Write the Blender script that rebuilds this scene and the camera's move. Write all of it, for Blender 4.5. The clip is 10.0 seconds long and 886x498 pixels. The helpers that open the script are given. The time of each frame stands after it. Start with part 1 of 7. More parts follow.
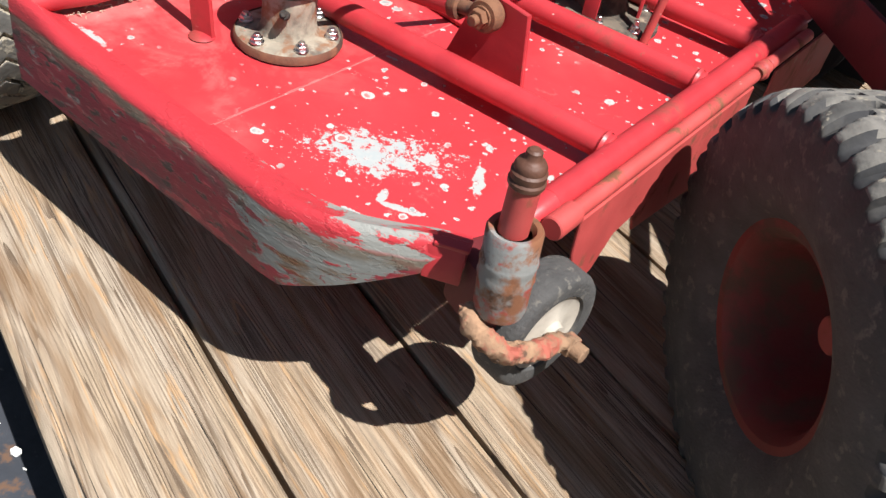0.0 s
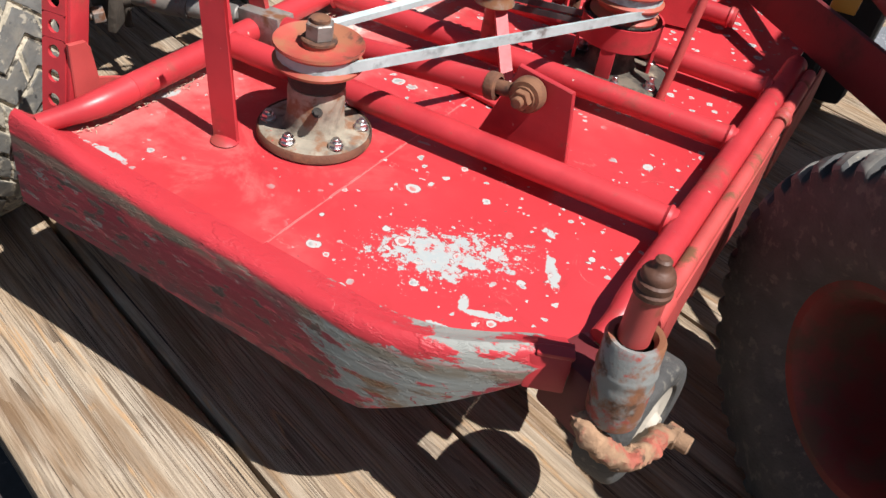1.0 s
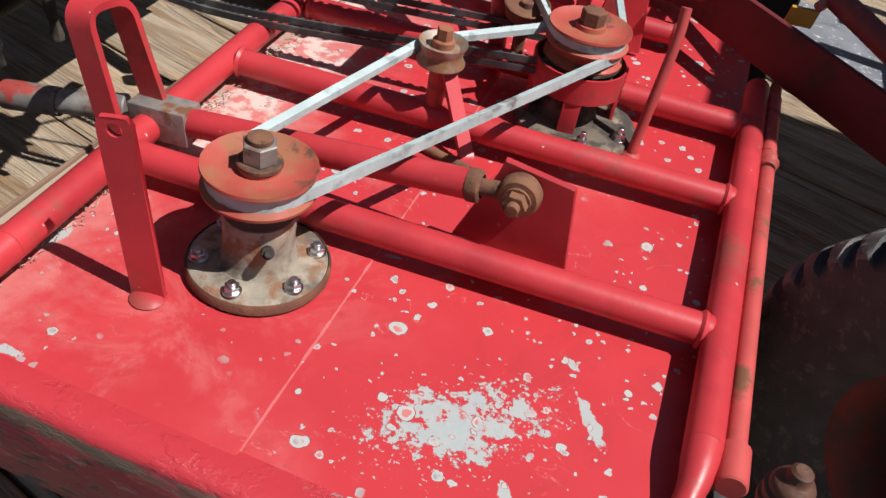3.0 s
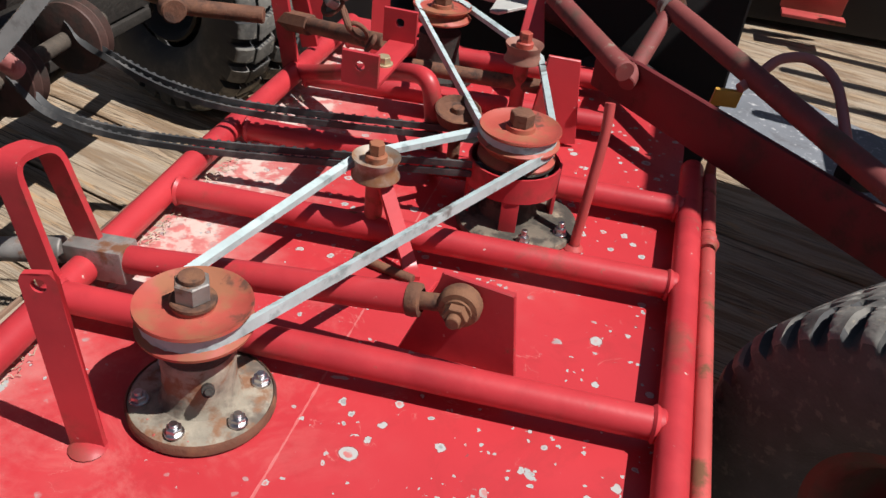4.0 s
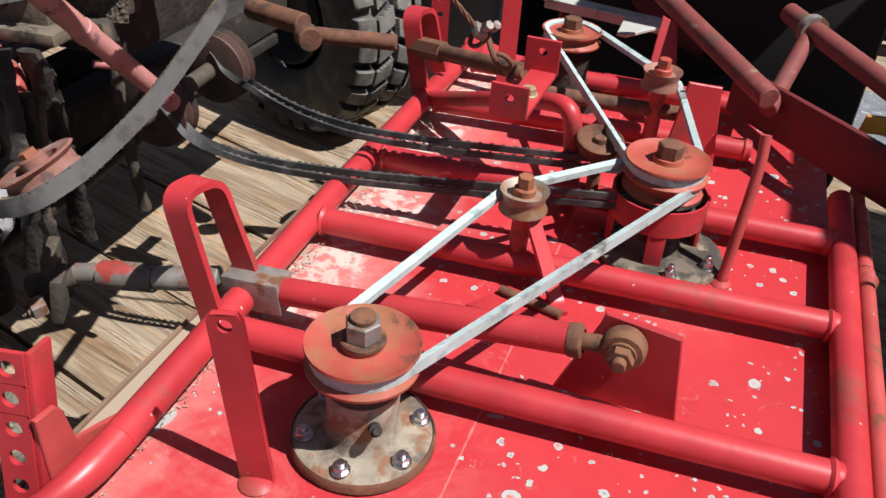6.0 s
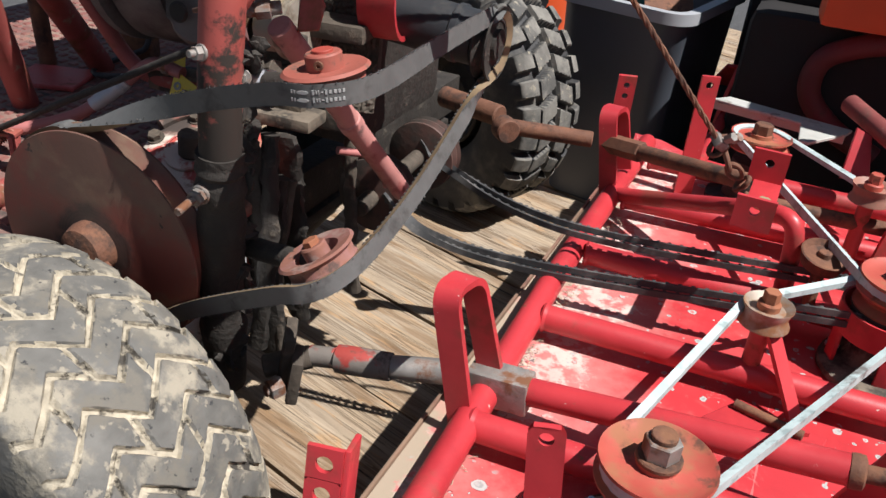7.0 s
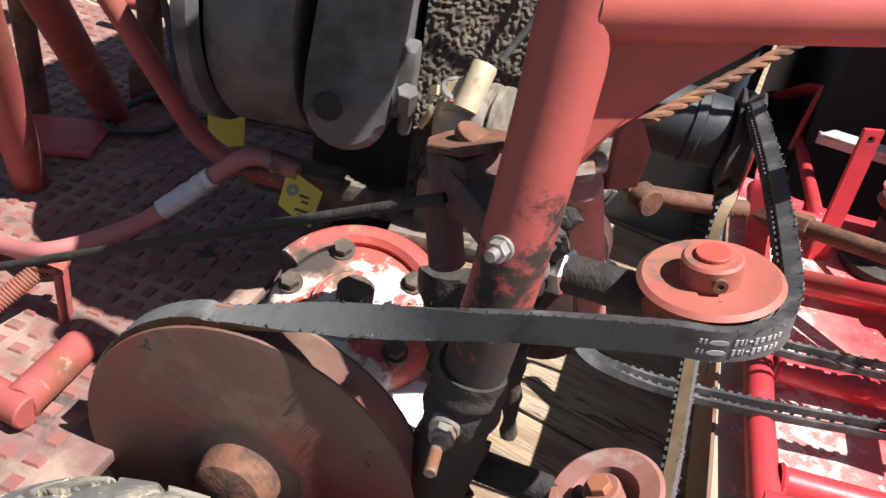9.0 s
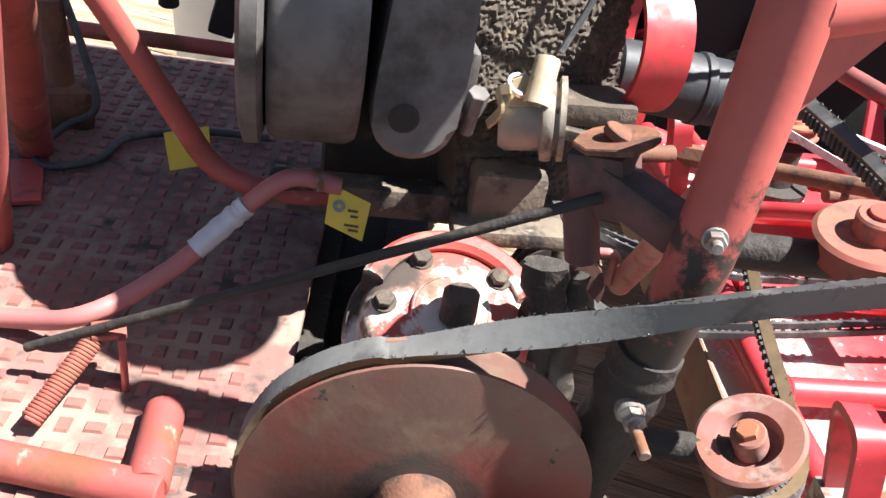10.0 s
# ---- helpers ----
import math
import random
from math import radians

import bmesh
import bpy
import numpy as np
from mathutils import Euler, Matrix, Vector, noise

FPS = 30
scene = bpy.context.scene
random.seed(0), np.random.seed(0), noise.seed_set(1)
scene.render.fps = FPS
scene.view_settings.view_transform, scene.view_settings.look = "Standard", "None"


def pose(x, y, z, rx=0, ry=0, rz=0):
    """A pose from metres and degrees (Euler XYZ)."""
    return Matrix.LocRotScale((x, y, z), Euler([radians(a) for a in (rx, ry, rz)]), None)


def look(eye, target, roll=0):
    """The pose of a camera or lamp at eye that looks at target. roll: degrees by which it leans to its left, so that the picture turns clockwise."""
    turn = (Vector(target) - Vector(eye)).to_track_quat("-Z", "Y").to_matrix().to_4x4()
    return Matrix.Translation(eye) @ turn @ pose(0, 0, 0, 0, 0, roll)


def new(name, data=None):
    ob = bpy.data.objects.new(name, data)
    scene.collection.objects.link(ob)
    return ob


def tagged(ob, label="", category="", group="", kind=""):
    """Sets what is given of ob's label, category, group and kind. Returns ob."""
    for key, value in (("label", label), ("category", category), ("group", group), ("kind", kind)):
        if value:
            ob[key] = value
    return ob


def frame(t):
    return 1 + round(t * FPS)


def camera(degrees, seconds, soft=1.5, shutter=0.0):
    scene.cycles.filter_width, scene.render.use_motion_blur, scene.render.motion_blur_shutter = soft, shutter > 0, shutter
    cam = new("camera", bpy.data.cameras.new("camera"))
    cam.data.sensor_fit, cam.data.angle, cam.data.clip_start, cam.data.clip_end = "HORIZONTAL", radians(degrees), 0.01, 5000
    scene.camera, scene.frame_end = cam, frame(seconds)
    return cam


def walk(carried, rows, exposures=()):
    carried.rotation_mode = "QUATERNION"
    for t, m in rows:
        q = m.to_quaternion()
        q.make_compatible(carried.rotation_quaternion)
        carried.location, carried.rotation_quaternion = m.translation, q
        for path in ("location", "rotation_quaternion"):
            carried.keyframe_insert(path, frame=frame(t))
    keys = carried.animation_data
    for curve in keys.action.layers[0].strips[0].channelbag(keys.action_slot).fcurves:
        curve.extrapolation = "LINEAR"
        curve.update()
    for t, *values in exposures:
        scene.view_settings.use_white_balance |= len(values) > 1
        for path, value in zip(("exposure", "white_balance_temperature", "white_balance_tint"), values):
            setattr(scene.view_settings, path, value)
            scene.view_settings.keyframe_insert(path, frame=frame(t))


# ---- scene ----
cam = camera(55.2, 10.0)
PATH = [
    (0, (0.633, -0.756, 0.799), (-0.169, 0.514, -0.521), 11.9),
    (0.5, (0.532, -0.758, 0.811), (-0.219, 0.556, -0.497), 10.2),
    (1, (0.442, -0.783, 0.809), (-0.224, 0.623, -0.447), 10.4),
    (1.5, (0.402, -0.772, 0.804), (-0.206, 0.644, -0.47), 9.7),
    (2, (0.293, -0.717, 0.808), (-0.15, 0.687, -0.546), 12.3),
    (2.5, (0.234, -0.657, 0.807), (-0.134, 0.762, -0.554), 12.5),
    (3, (0.211, -0.617, 0.815), (-0.133, 0.876, -0.471), 11.2),
    (3.2, (0.211, -0.603, 0.82), (-0.132, 0.922, -0.428), 10.4),
    (4.3, (0.241, -0.586, 0.846), (-0.096, 1.042, -0.266), 5.7),
    (4.5, (0.244, -0.583, 0.846), (-0.091, 1.044, -0.267), 5.3),
    (5, (0.253, -0.579, 0.847), (-0.095, 1.037, -0.279), 4.4),
    (5.5, (0.232, -0.577, 0.852), (-0.143, 1.023, -0.287), 4.4),
    (6, (0.149, -0.591, 0.855), (-0.372, 0.98, -0.268), 3.8),
    (6.2, (0.114, -0.597, 0.855), (-0.498, 0.956, -0.247), 2.9),
    (7.3, (-0.141, -0.681, 0.874), (-0.779, 0.947, -0.097), 6.7),
    (7.5, (-0.189, -0.687, 0.87), (-0.778, 0.96, -0.099), 7.3),
    (8, (-0.309, -0.655, 0.853), (-0.812, 1.012, -0.13), 7.5),
    (8.5, (-0.425, -0.536, 0.864), (-0.844, 1.11, -0.191), 10.0),
    (9, (-0.494, -0.466, 0.874), (-0.874, 1.175, -0.204), 9.4),
    (9.5, (-0.608, -0.466, 0.878), (-0.768, 1.199, -0.218), 8.9),
    (10, (-0.747, -0.496, 0.873), (-0.595, 1.175, -0.215), 9.7),
]
EXPOSURE = [(0, 0.85), (1.0, 0.67), (2.5, 0.42), (3.2, 0.28), (4.5, 0.36), (6.0, 0.48), (7.5, 0.68), (8.5, 0.92), (9.0, 1.25), (10.0, 1.95)]
walk(cam, [(t, look(eye, target, roll)) for t, eye, target, roll in PATH], EXPOSURE)

# ---- light ----
SUN_EL, SUN_AZ = 60.5, 97.0
world = bpy.data.worlds.new("sky")
scene.world = world
world.use_nodes = True
wn = world.node_tree
sky = wn.nodes.new("ShaderNodeTexSky")
sky.sky_type, sky.sun_disc = "NISHITA", False
sky.sun_elevation, sky.sun_rotation = radians(SUN_EL), radians(SUN_AZ)
wn.links.new(sky.outputs[0], wn.nodes["Background"].inputs[0])
wn.nodes["Background"].inputs[1].default_value = 0.037
sun = new("sun", bpy.data.lights.new("sun", "SUN"))
sun.data.energy, sun.data.angle, sun.data.color = 4.8, radians(0.53), (1.0, 0.975, 0.95)
sun.matrix_world = look((math.cos(radians(SUN_EL)) * math.sin(radians(SUN_AZ)) * 5, math.cos(radians(SUN_EL)) * math.cos(radians(SUN_AZ)) * 5, math.sin(radians(SUN_EL)) * 5), (0, 0, 0))
scene.view_settings.exposure = 0.0

# ---- materials ----


class Mat:
    """A node material: layers of noise-masked coats over a base coat."""

    def __init__(self, name, col, rough=0.5, metal=0.0, var=0.18, scale=25.0, bump=0.15, bump_scale=120.0, space="Object", stretch=None):
        self.m = bpy.data.materials.new(name)
        self.m.use_nodes = True
        self.t = self.m.node_tree
        self.b = self.t.nodes["Principled BSDF"]
        tc = self.t.nodes.new("ShaderNodeTexCoord")
        self.co = tc.outputs[space]
        if stretch:
            mp = self.node("ShaderNodeMapping")
            mp.inputs["Scale"].default_value = stretch
            self.link(self.co, mp.inputs["Vector"])
            self.co = mp.outputs[0]
        big, fine = self.noise(scale * 0.25, 3), self.noise(scale, 6)
        mixed = self.math("ADD", self.math("MULTIPLY", big, 0.6), self.math("MULTIPLY", fine, 0.4))
        ramp = self.node("ShaderNodeMapRange")
        ramp.inputs[1].default_value, ramp.inputs[2].default_value = 0.3, 0.7
        ramp.inputs[3].default_value, ramp.inputs[4].default_value = 1 - var, 1 + var
        self.link(mixed, ramp.inputs[0])
        tone = self.node("ShaderNodeMix", data_type="RGBA", blend_type="MULTIPLY")
        tone.inputs[0].default_value = 1
        tone.inputs[6].default_value = (*col, 1)
        self.link(ramp.outputs[0], tone.inputs[7])
        self.col = tone.outputs[2]
        self.rough = self.math("ADD", self.math("MULTIPLY", fine, 0.25), rough - 0.125)
        self.metal = metal
        self.height = self.math("MULTIPLY", self.noise(bump_scale, 5), 1.0)
        self.bump = bump
        self.finish()

    def node(self, kind, **opts):
        n = self.t.nodes.new(kind)
        if "data_type" in opts:
            n.data_type = opts["data_type"]
        if "blend_type" in opts:
            n.blend_type = opts["blend_type"]
        if "operation" in opts:
            n.operation = opts["operation"]
        return n

    def link(self, a, b):
        self.t.links.new(a, b)

    def put(self, value, socket):
        if isinstance(value, (int, float)):
            socket.default_value = value
        else:
            self.link(value, socket)

    def math(self, op, a, b=0.0, clamp=False):
        n = self.node("ShaderNodeMath", operation=op)
        n.use_clamp = clamp
        self.put(a, n.inputs[0])
        self.put(b, n.inputs[1])
        return n.outputs[0]

    def noise(self, scale, detail=4, rough=0.55, co=None, distort=0.0):
        n = self.node("ShaderNodeTexNoise")
        n.inputs["Scale"].default_value, n.inputs["Detail"].default_value = scale, detail
        n.inputs["Roughness"].default_value, n.inputs["Distortion"].default_value = rough, distort
        self.link(co or self.co, n.inputs["Vector"])
        return n.outputs["Fac"]

    def spots(self, scale, size, keep):
        """A mask of scattered round flakes."""
        v = self.node("ShaderNodeTexVoronoi")
        v.inputs["Scale"].default_value = scale
        wob = self.node("ShaderNodeTexNoise")
        wob.inputs["Scale"].default_value = scale * 1.6
        self.link(self.co, wob.inputs["Vector"])
        mx = self.node("ShaderNodeMix", data_type="VECTOR")
        mx.inputs[0].default_value = 0.007
        self.link(self.co, mx.inputs[4])
        self.link(wob.outputs["Color"], mx.inputs[5])
        self.link(mx.outputs[1], v.inputs["Vector"])
        sep = self.node("ShaderNodeSeparateColor")
        self.link(v.outputs["Color"], sep.inputs[0])
        lim = self.math("MULTIPLY", self.math("POWER", sep.outputs[0], 2.5), size)
        inside = self.math("LESS_THAN", v.outputs["Distance"], lim)
        return self.math("MULTIPLY", inside, self.math("LESS_THAN", sep.outputs[1], keep))

    def step(self, value, at, soft=0.04):
        n = self.node("ShaderNodeMapRange")
        n.interpolation_type = "SMOOTHSTEP"
        n.inputs[1].default_value, n.inputs[2].default_value = at - soft, at + soft
        self.link(value, n.inputs[0])
        return n.outputs[0]

    def coat(self, mask, col, rough=None, lift=0.0, metal=None):
        mx = self.node("ShaderNodeMix", data_type="RGBA")
        self.put(mask, mx.inputs[0])
        self.link(self.col, mx.inputs[6])
        if isinstance(col, tuple):
            mx.inputs[7].default_value = (*col, 1)
        else:
            self.link(col, mx.inputs[7])
        self.col = mx.outputs[2]
        if rough is not None:
            r = self.node("ShaderNodeMix")
            self.put(mask, r.inputs[0])
            self.put(self.rough, r.inputs[2])
            r.inputs[3].default_value = rough
            self.rough = r.outputs[0]
        if metal is not None:
            r = self.node("ShaderNodeMix")
            self.put(mask, r.inputs[0])
            self.put(self.metal, r.inputs[2])
            r.inputs[3].default_value = metal
            self.metal = r.outputs[0]
        if lift:
            self.height = self.math("ADD", self.height, self.math("MULTIPLY", mask, lift))
        self.finish()
        return self

    def blotch(self, scale, at, col, rough=None, soft=0.05, lift=0.0, detail=7, metal=None):
        return self.coat(self.step(self.noise(scale, detail, 0.62), at, soft), col, rough, lift, metal)

    def finish(self):
        self.link(self.col, self.b.inputs["Base Color"])
        self.put(self.rough, self.b.inputs["Roughness"])
        self.put(self.metal, self.b.inputs["Metallic"])
        bp = self.node("ShaderNodeBump")
        bp.inputs["Strength"].default_value, bp.inputs["Distance"].default_value = self.bump, 0.002
        self.link(self.height, bp.inputs["Height"])
        self.link(bp.outputs[0], self.b.inputs["Normal"])


RED, FADED = (0.485, 0.038, 0.046), (0.44, 0.065, 0.06)
RUST, PRIMER = (0.16, 0.065, 0.03), (0.36, 0.37, 0.36)
red_paint = Mat("red_paint", RED, 0.40, var=0.14, scale=14, bump=0.10).blotch(6, 0.55, (0.38, 0.026, 0.034), 0.45, 0.10).blotch(11, 0.62, (0.27, 0.045, 0.035), 0.7, 0.07).blotch(28, 0.69, (0.22, 0.09, 0.055), 0.85, 0.03).blotch(85, 0.715, (0.56, 0.38, 0.34), 0.7, 0.02, lift=-0.4).m
red_worn = Mat("red_worn", FADED, 0.5, var=0.2, scale=20, bump=0.15).blotch(16, 0.60, RUST, 0.85, 0.06).blotch(45, 0.70, (0.4, 0.33, 0.28), 0.8, 0.03).m
red_dull = Mat("red_dull", (0.34, 0.074, 0.064), 0.65, var=0.2, scale=20, bump=0.15).blotch(14, 0.60, RUST, 0.85, 0.1).blotch(40, 0.66, (0.32, 0.25, 0.2), 0.9, 0.06).m
rust = Mat("rust", (0.145, 0.062, 0.036), 0.8, var=0.35, scale=60, bump=0.5, bump_scale=220).blotch(20, 0.56, (0.20, 0.088, 0.045), 0.85, 0.08).blotch(28, 0.58, (0.060, 0.033, 0.024), 0.9, 0.08).m
pulley_red = Mat("pulley_red", (0.39, 0.070, 0.050), 0.55, var=0.2, scale=30, bump=0.15).blotch(14, 0.53, (0.30, 0.11, 0.055), 0.8, 0.08).blotch(30, 0.62, (0.13, 0.055, 0.035), 0.85, 0.06).m
pulley_brown = Mat("pulley_brown", (0.29, 0.135, 0.10), 0.6, var=0.2, scale=22, bump=0.1).blotch(9, 0.55, (0.20, 0.10, 0.06), 0.8, 0.15).blotch(60, 0.70, (0.05, 0.04, 0.035), 0.9, 0.04).m
pulley_pink = Mat("pulley_faded", (0.31, 0.088, 0.064), 0.6, var=0.2, scale=25, bump=0.12).blotch(16, 0.56, (0.25, 0.095, 0.062), 0.85, 0.08).blotch(34, 0.62, (0.14, 0.075, 0.055), 0.85, 0.06).blotch(50, 0.69, (0.05, 0.04, 0.035), 0.8, 0.03).m
pulley_grey = Mat("pulley_chalky", (0.27, 0.125, 0.112), 0.7, var=0.22, scale=25, bump=0.15).blotch(14, 0.54, (0.24, 0.10, 0.07), 0.85, 0.08).blotch(30, 0.60, (0.30, 0.20, 0.17), 0.85, 0.06).blotch(34, 0.63, (0.10, 0.06, 0.05), 0.85, 0.05).m
lever_pink = Mat("lever_faded", (0.46, 0.20, 0.18), 0.6, var=0.15, scale=30, bump=0.1).blotch(24, 0.60, (0.30, 0.09, 0.08), 0.7, 0.08).blotch(16, 0.64, (0.07, 0.055, 0.05), 0.85, 0.04).m
sleeve_worn = Mat("sleeve_worn", (0.19, 0.165, 0.145), 0.7, 0.2, var=0.3, scale=40, bump=0.3).blotch(16, 0.55, (0.36, 0.055, 0.045), 0.6, 0.03).blotch(24, 0.58, (0.07, 0.055, 0.045), 0.85, 0.06).m
pulley_dirty = Mat("pulley_dirty", (0.09, 0.045, 0.036), 0.65, var=0.3, scale=40, bump=0.3).blotch(18, 0.52, (0.045, 0.036, 0.03), 0.85, 0.08).m
rim_red = Mat("rim_dirty_red", (0.15, 0.024, 0.021), 0.6, var=0.3, scale=20, bump=0.2).blotch(12, 0.55, (0.10, 0.055, 0.04), 0.9, 0.08).m
frame_dull = Mat("frame_dull_red", (0.20, 0.046, 0.042), 0.7, var=0.25, scale=20, bump=0.2).blotch(14, 0.58, (0.10, 0.055, 0.04), 0.85, 0.1).blotch(40, 0.66, (0.24, 0.18, 0.14), 0.9, 0.06).m
wall_brown = Mat("brown_wall", (0.20, 0.125, 0.085), 0.85, var=0.3, scale=12, bump=0.3).blotch(8, 0.56, (0.22, 0.06, 0.05), 0.75, 0.10).blotch(16, 0.60, (0.11, 0.07, 0.05), 0.9, 0.08).m
pivot_paint = Mat("pivot_dirty_red", (0.13, 0.062, 0.058), 0.75, var=0.35, scale=30, bump=0.4).blotch(16, 0.54, (0.055, 0.045, 0.04), 0.85, 0.08).blotch(24, 0.66, (0.25, 0.07, 0.06), 0.7, 0.05).m
foot_dirt = Mat("dusty_casting", (0.15, 0.12, 0.09), 0.85, var=0.35, scale=40, bump=0.6, bump_scale=160).blotch(18, 0.50, (0.05, 0.042, 0.034), 0.9, 0.06).blotch(30, 0.64, (0.30, 0.24, 0.17), 0.9, 0.05).m
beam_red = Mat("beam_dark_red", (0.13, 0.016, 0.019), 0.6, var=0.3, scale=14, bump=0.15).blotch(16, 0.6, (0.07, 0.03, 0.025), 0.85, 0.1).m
cast = Mat("cast_iron_dirty", (0.33, 0.285, 0.22), 0.8, var=0.35, scale=50, bump=0.5, bump_scale=160).blotch(17, 0.55, (0.12, 0.095, 0.075), 0.85, 0.08).blotch(26, 0.57, (0.22, 0.11, 0.06), 0.85, 0.06).blotch(24, 0.635, (0.5, 0.05, 0.05), 0.6, 0.015, lift=0.5).m
steel = Mat("zinc_steel", (0.55, 0.55, 0.56), 0.3, 1.0, var=0.2, scale=60, bump=0.1).m
idler_steel = Mat("idler_worn", (0.33, 0.27, 0.22), 0.55, 0.3, var=0.3, scale=40, bump=0.3).blotch(16, 0.54, (0.27, 0.13, 0.06), 0.8, 0.07).blotch(26, 0.62, (0.34, 0.22, 0.05), 0.7, 0.05).m
bare = Mat("bare_steel", (0.30, 0.28, 0.26), 0.55, 0.6, var=0.35, scale=50, bump=0.3).blotch(30, 0.54, RUST, 0.85, 0.08, metal=0.0).m
grease = Mat("greasy_dirt", (0.030, 0.025, 0.021), 0.75, var=0.4, scale=60, bump=1.0, bump_scale=140).blotch(30, 0.66, (0.10, 0.08, 0.06), 0.95, 0.08, lift=0.6).m
belt_back = Mat("belt_worn_back", (0.115, 0.115, 0.112), 0.62, var=0.2, scale=60, bump=0.2).blotch(30, 0.60, (0.06, 0.058, 0.055), 0.7, 0.1).m
black_rubber = Mat("belt_black", (0.045, 0.045, 0.046), 0.6, var=0.25, scale=80, bump=0.25).blotch(35, 0.58, (0.11, 0.105, 0.10), 0.8, 0.1).m
belt_tan = Mat("belt_worn_edge", (0.20, 0.14, 0.08), 0.75, var=0.3, scale=80, bump=0.2).m
belt_white = Mat("belt_pale", (0.42, 0.50, 0.50), 0.7, var=0.18, scale=60, bump=0.25).blotch(45, 0.58, (0.26, 0.32, 0.32), 0.8, 0.08).blotch(20, 0.66, (0.16, 0.15, 0.14), 0.8, 0.06).m
tyre_mud = Mat("tyre_muddy", (0.120, 0.115, 0.105), 0.75, var=0.35, scale=50, bump=0.5, bump_scale=140).blotch(30, 0.55, (0.15, 0.137, 0.115), 0.9, 0.08).blotch(12, 0.57, (0.31, 0.275, 0.215), 0.95, 0.05, lift=0.6).blotch(40, 0.61, (0.28, 0.25, 0.20), 0.95, 0.03, lift=0.5).blotch(110, 0.66, (0.04, 0.04, 0.042), 0.8, 0.03, lift=-0.6).m
tyre_groove = Mat("tyre_groove_mud", (0.37, 0.325, 0.25), 0.95, var=0.45, scale=90, bump=1.0, bump_scale=200).blotch(34, 0.56, (0.055, 0.048, 0.040), 0.95, 0.05, lift=-0.8).m
tyre_dark = Mat("tyre_black", (0.032, 0.032, 0.034), 0.7, var=0.3, scale=40, bump=0.3).blotch(15, 0.6, (0.12, 0.11, 0.095), 0.9, 0.15).m
tyre_dusty = Mat("tyre_dust_covered", (0.17, 0.16, 0.143), 0.9, var=0.35, scale=50, bump=0.6).blotch(14, 0.55, (0.08, 0.077, 0.072), 0.85, 0.08).blotch(60, 0.62, (0.28, 0.25, 0.20), 0.95, 0.04).m
tyre_grey = Mat("tyre_dusty", (0.070, 0.068, 0.066), 0.85, var=0.35, scale=40, bump=0.9, bump_scale=200).blotch(60, 0.60, (0.13, 0.12, 0.105), 0.9, 0.05).blotch(18, 0.6, (0.05, 0.05, 0.05), 0.8, 0.15).m
motor_black = Mat("motor_black", (0.022, 0.024, 0.028), 0.55, 0.1, var=0.3, scale=25, bump=0.2).blotch(14, 0.62, (0.06, 0.055, 0.05), 0.8, 0.1).m
engine_grey = Mat("engine_grey", (0.15, 0.14, 0.135), 0.6, 0.2, var=0.3, scale=25, bump=0.2).blotch(12, 0.58, (0.05, 0.042, 0.036), 0.8, 0.15).m
alloy = Mat("cast_aluminium", (0.30, 0.265, 0.22), 0.55, 0.3, var=0.3, scale=40, bump=0.4).blotch(18, 0.54, (0.13, 0.095, 0.065), 0.85, 0.07).m
brass = Mat("old_brass", (0.42, 0.33, 0.20), 0.5, 0.4, var=0.2, scale=40, bump=0.1).m
white_metal = Mat("white_paint", (0.75, 0.76, 0.78), 0.4, var=0.1, scale=20, bump=0.1).blotch(18, 0.62, (0.08, 0.09, 0.11), 0.7, 0.06).m
gear_case_paint = Mat("gear_case_paint", (0.62, 0.60, 0.58), 0.6, var=0.2, scale=20, bump=0.3).blotch(9, 0.52, (0.035, 0.045, 0.065), 0.6, 0.02, lift=-0.4).blotch(14, 0.58, (0.35, 0.06, 0.05), 0.6, 0.03).blotch(22, 0.60, (0.07, 0.055, 0.045), 0.9, 0.05).m
gear_mat = Mat("gearbox_paint", (0.43, 0.075, 0.06), 0.55, var=0.25, scale=25, bump=0.3).blotch(9, 0.485, (0.66, 0.58, 0.50), 0.6, 0.02, lift=0.4).blotch(16, 0.58, (0.44, 0.22, 0.16), 0.7, 0.05).blotch(26, 0.60, (0.26, 0.15, 0.10), 0.9, 0.05).blotch(8, 0.60, (0.06, 0.045, 0.038), 0.9, 0.06).m
plastic_grey = Mat("plastic_grey", (0.085, 0.095, 0.115), 0.5, var=0.1, scale=8, bump=0.05).m
plastic_white = Mat("plastic_white", (0.75, 0.74, 0.70), 0.5, var=0.08, scale=10, bump=0.05).m
plastic_pale = Mat("plastic_pale_grey", (0.36, 0.37, 0.39), 0.5, var=0.1, scale=10, bump=0.05).m
plate_pale = Mat("plate_pale", (0.50, 0.50, 0.47), 0.55, 0.2, var=0.2, scale=20, bump=0.2).blotch(26, 0.60, (0.25, 0.22, 0.19), 0.8, 0.06).m
plate_grey = Mat("plate_grey", (0.185, 0.195, 0.215), 0.6, 0.1, var=0.2, scale=14, bump=0.2).blotch(70, 0.62, (0.5, 0.5, 0.5), 0.8, 0.04).blotch(12, 0.62, (0.12, 0.12, 0.13), 0.8, 0.1).m
post_paint = Mat("post_faded_red", (0.38, 0.080, 0.066), 0.55, var=0.2, scale=20, bump=0.12).blotch(9, 0.58, (0.27, 0.07, 0.055), 0.5, 0.1).blotch(30, 0.70, (0.16, 0.06, 0.04), 0.85, 0.03)
sep_z = post_paint.node("ShaderNodeSeparateXYZ")
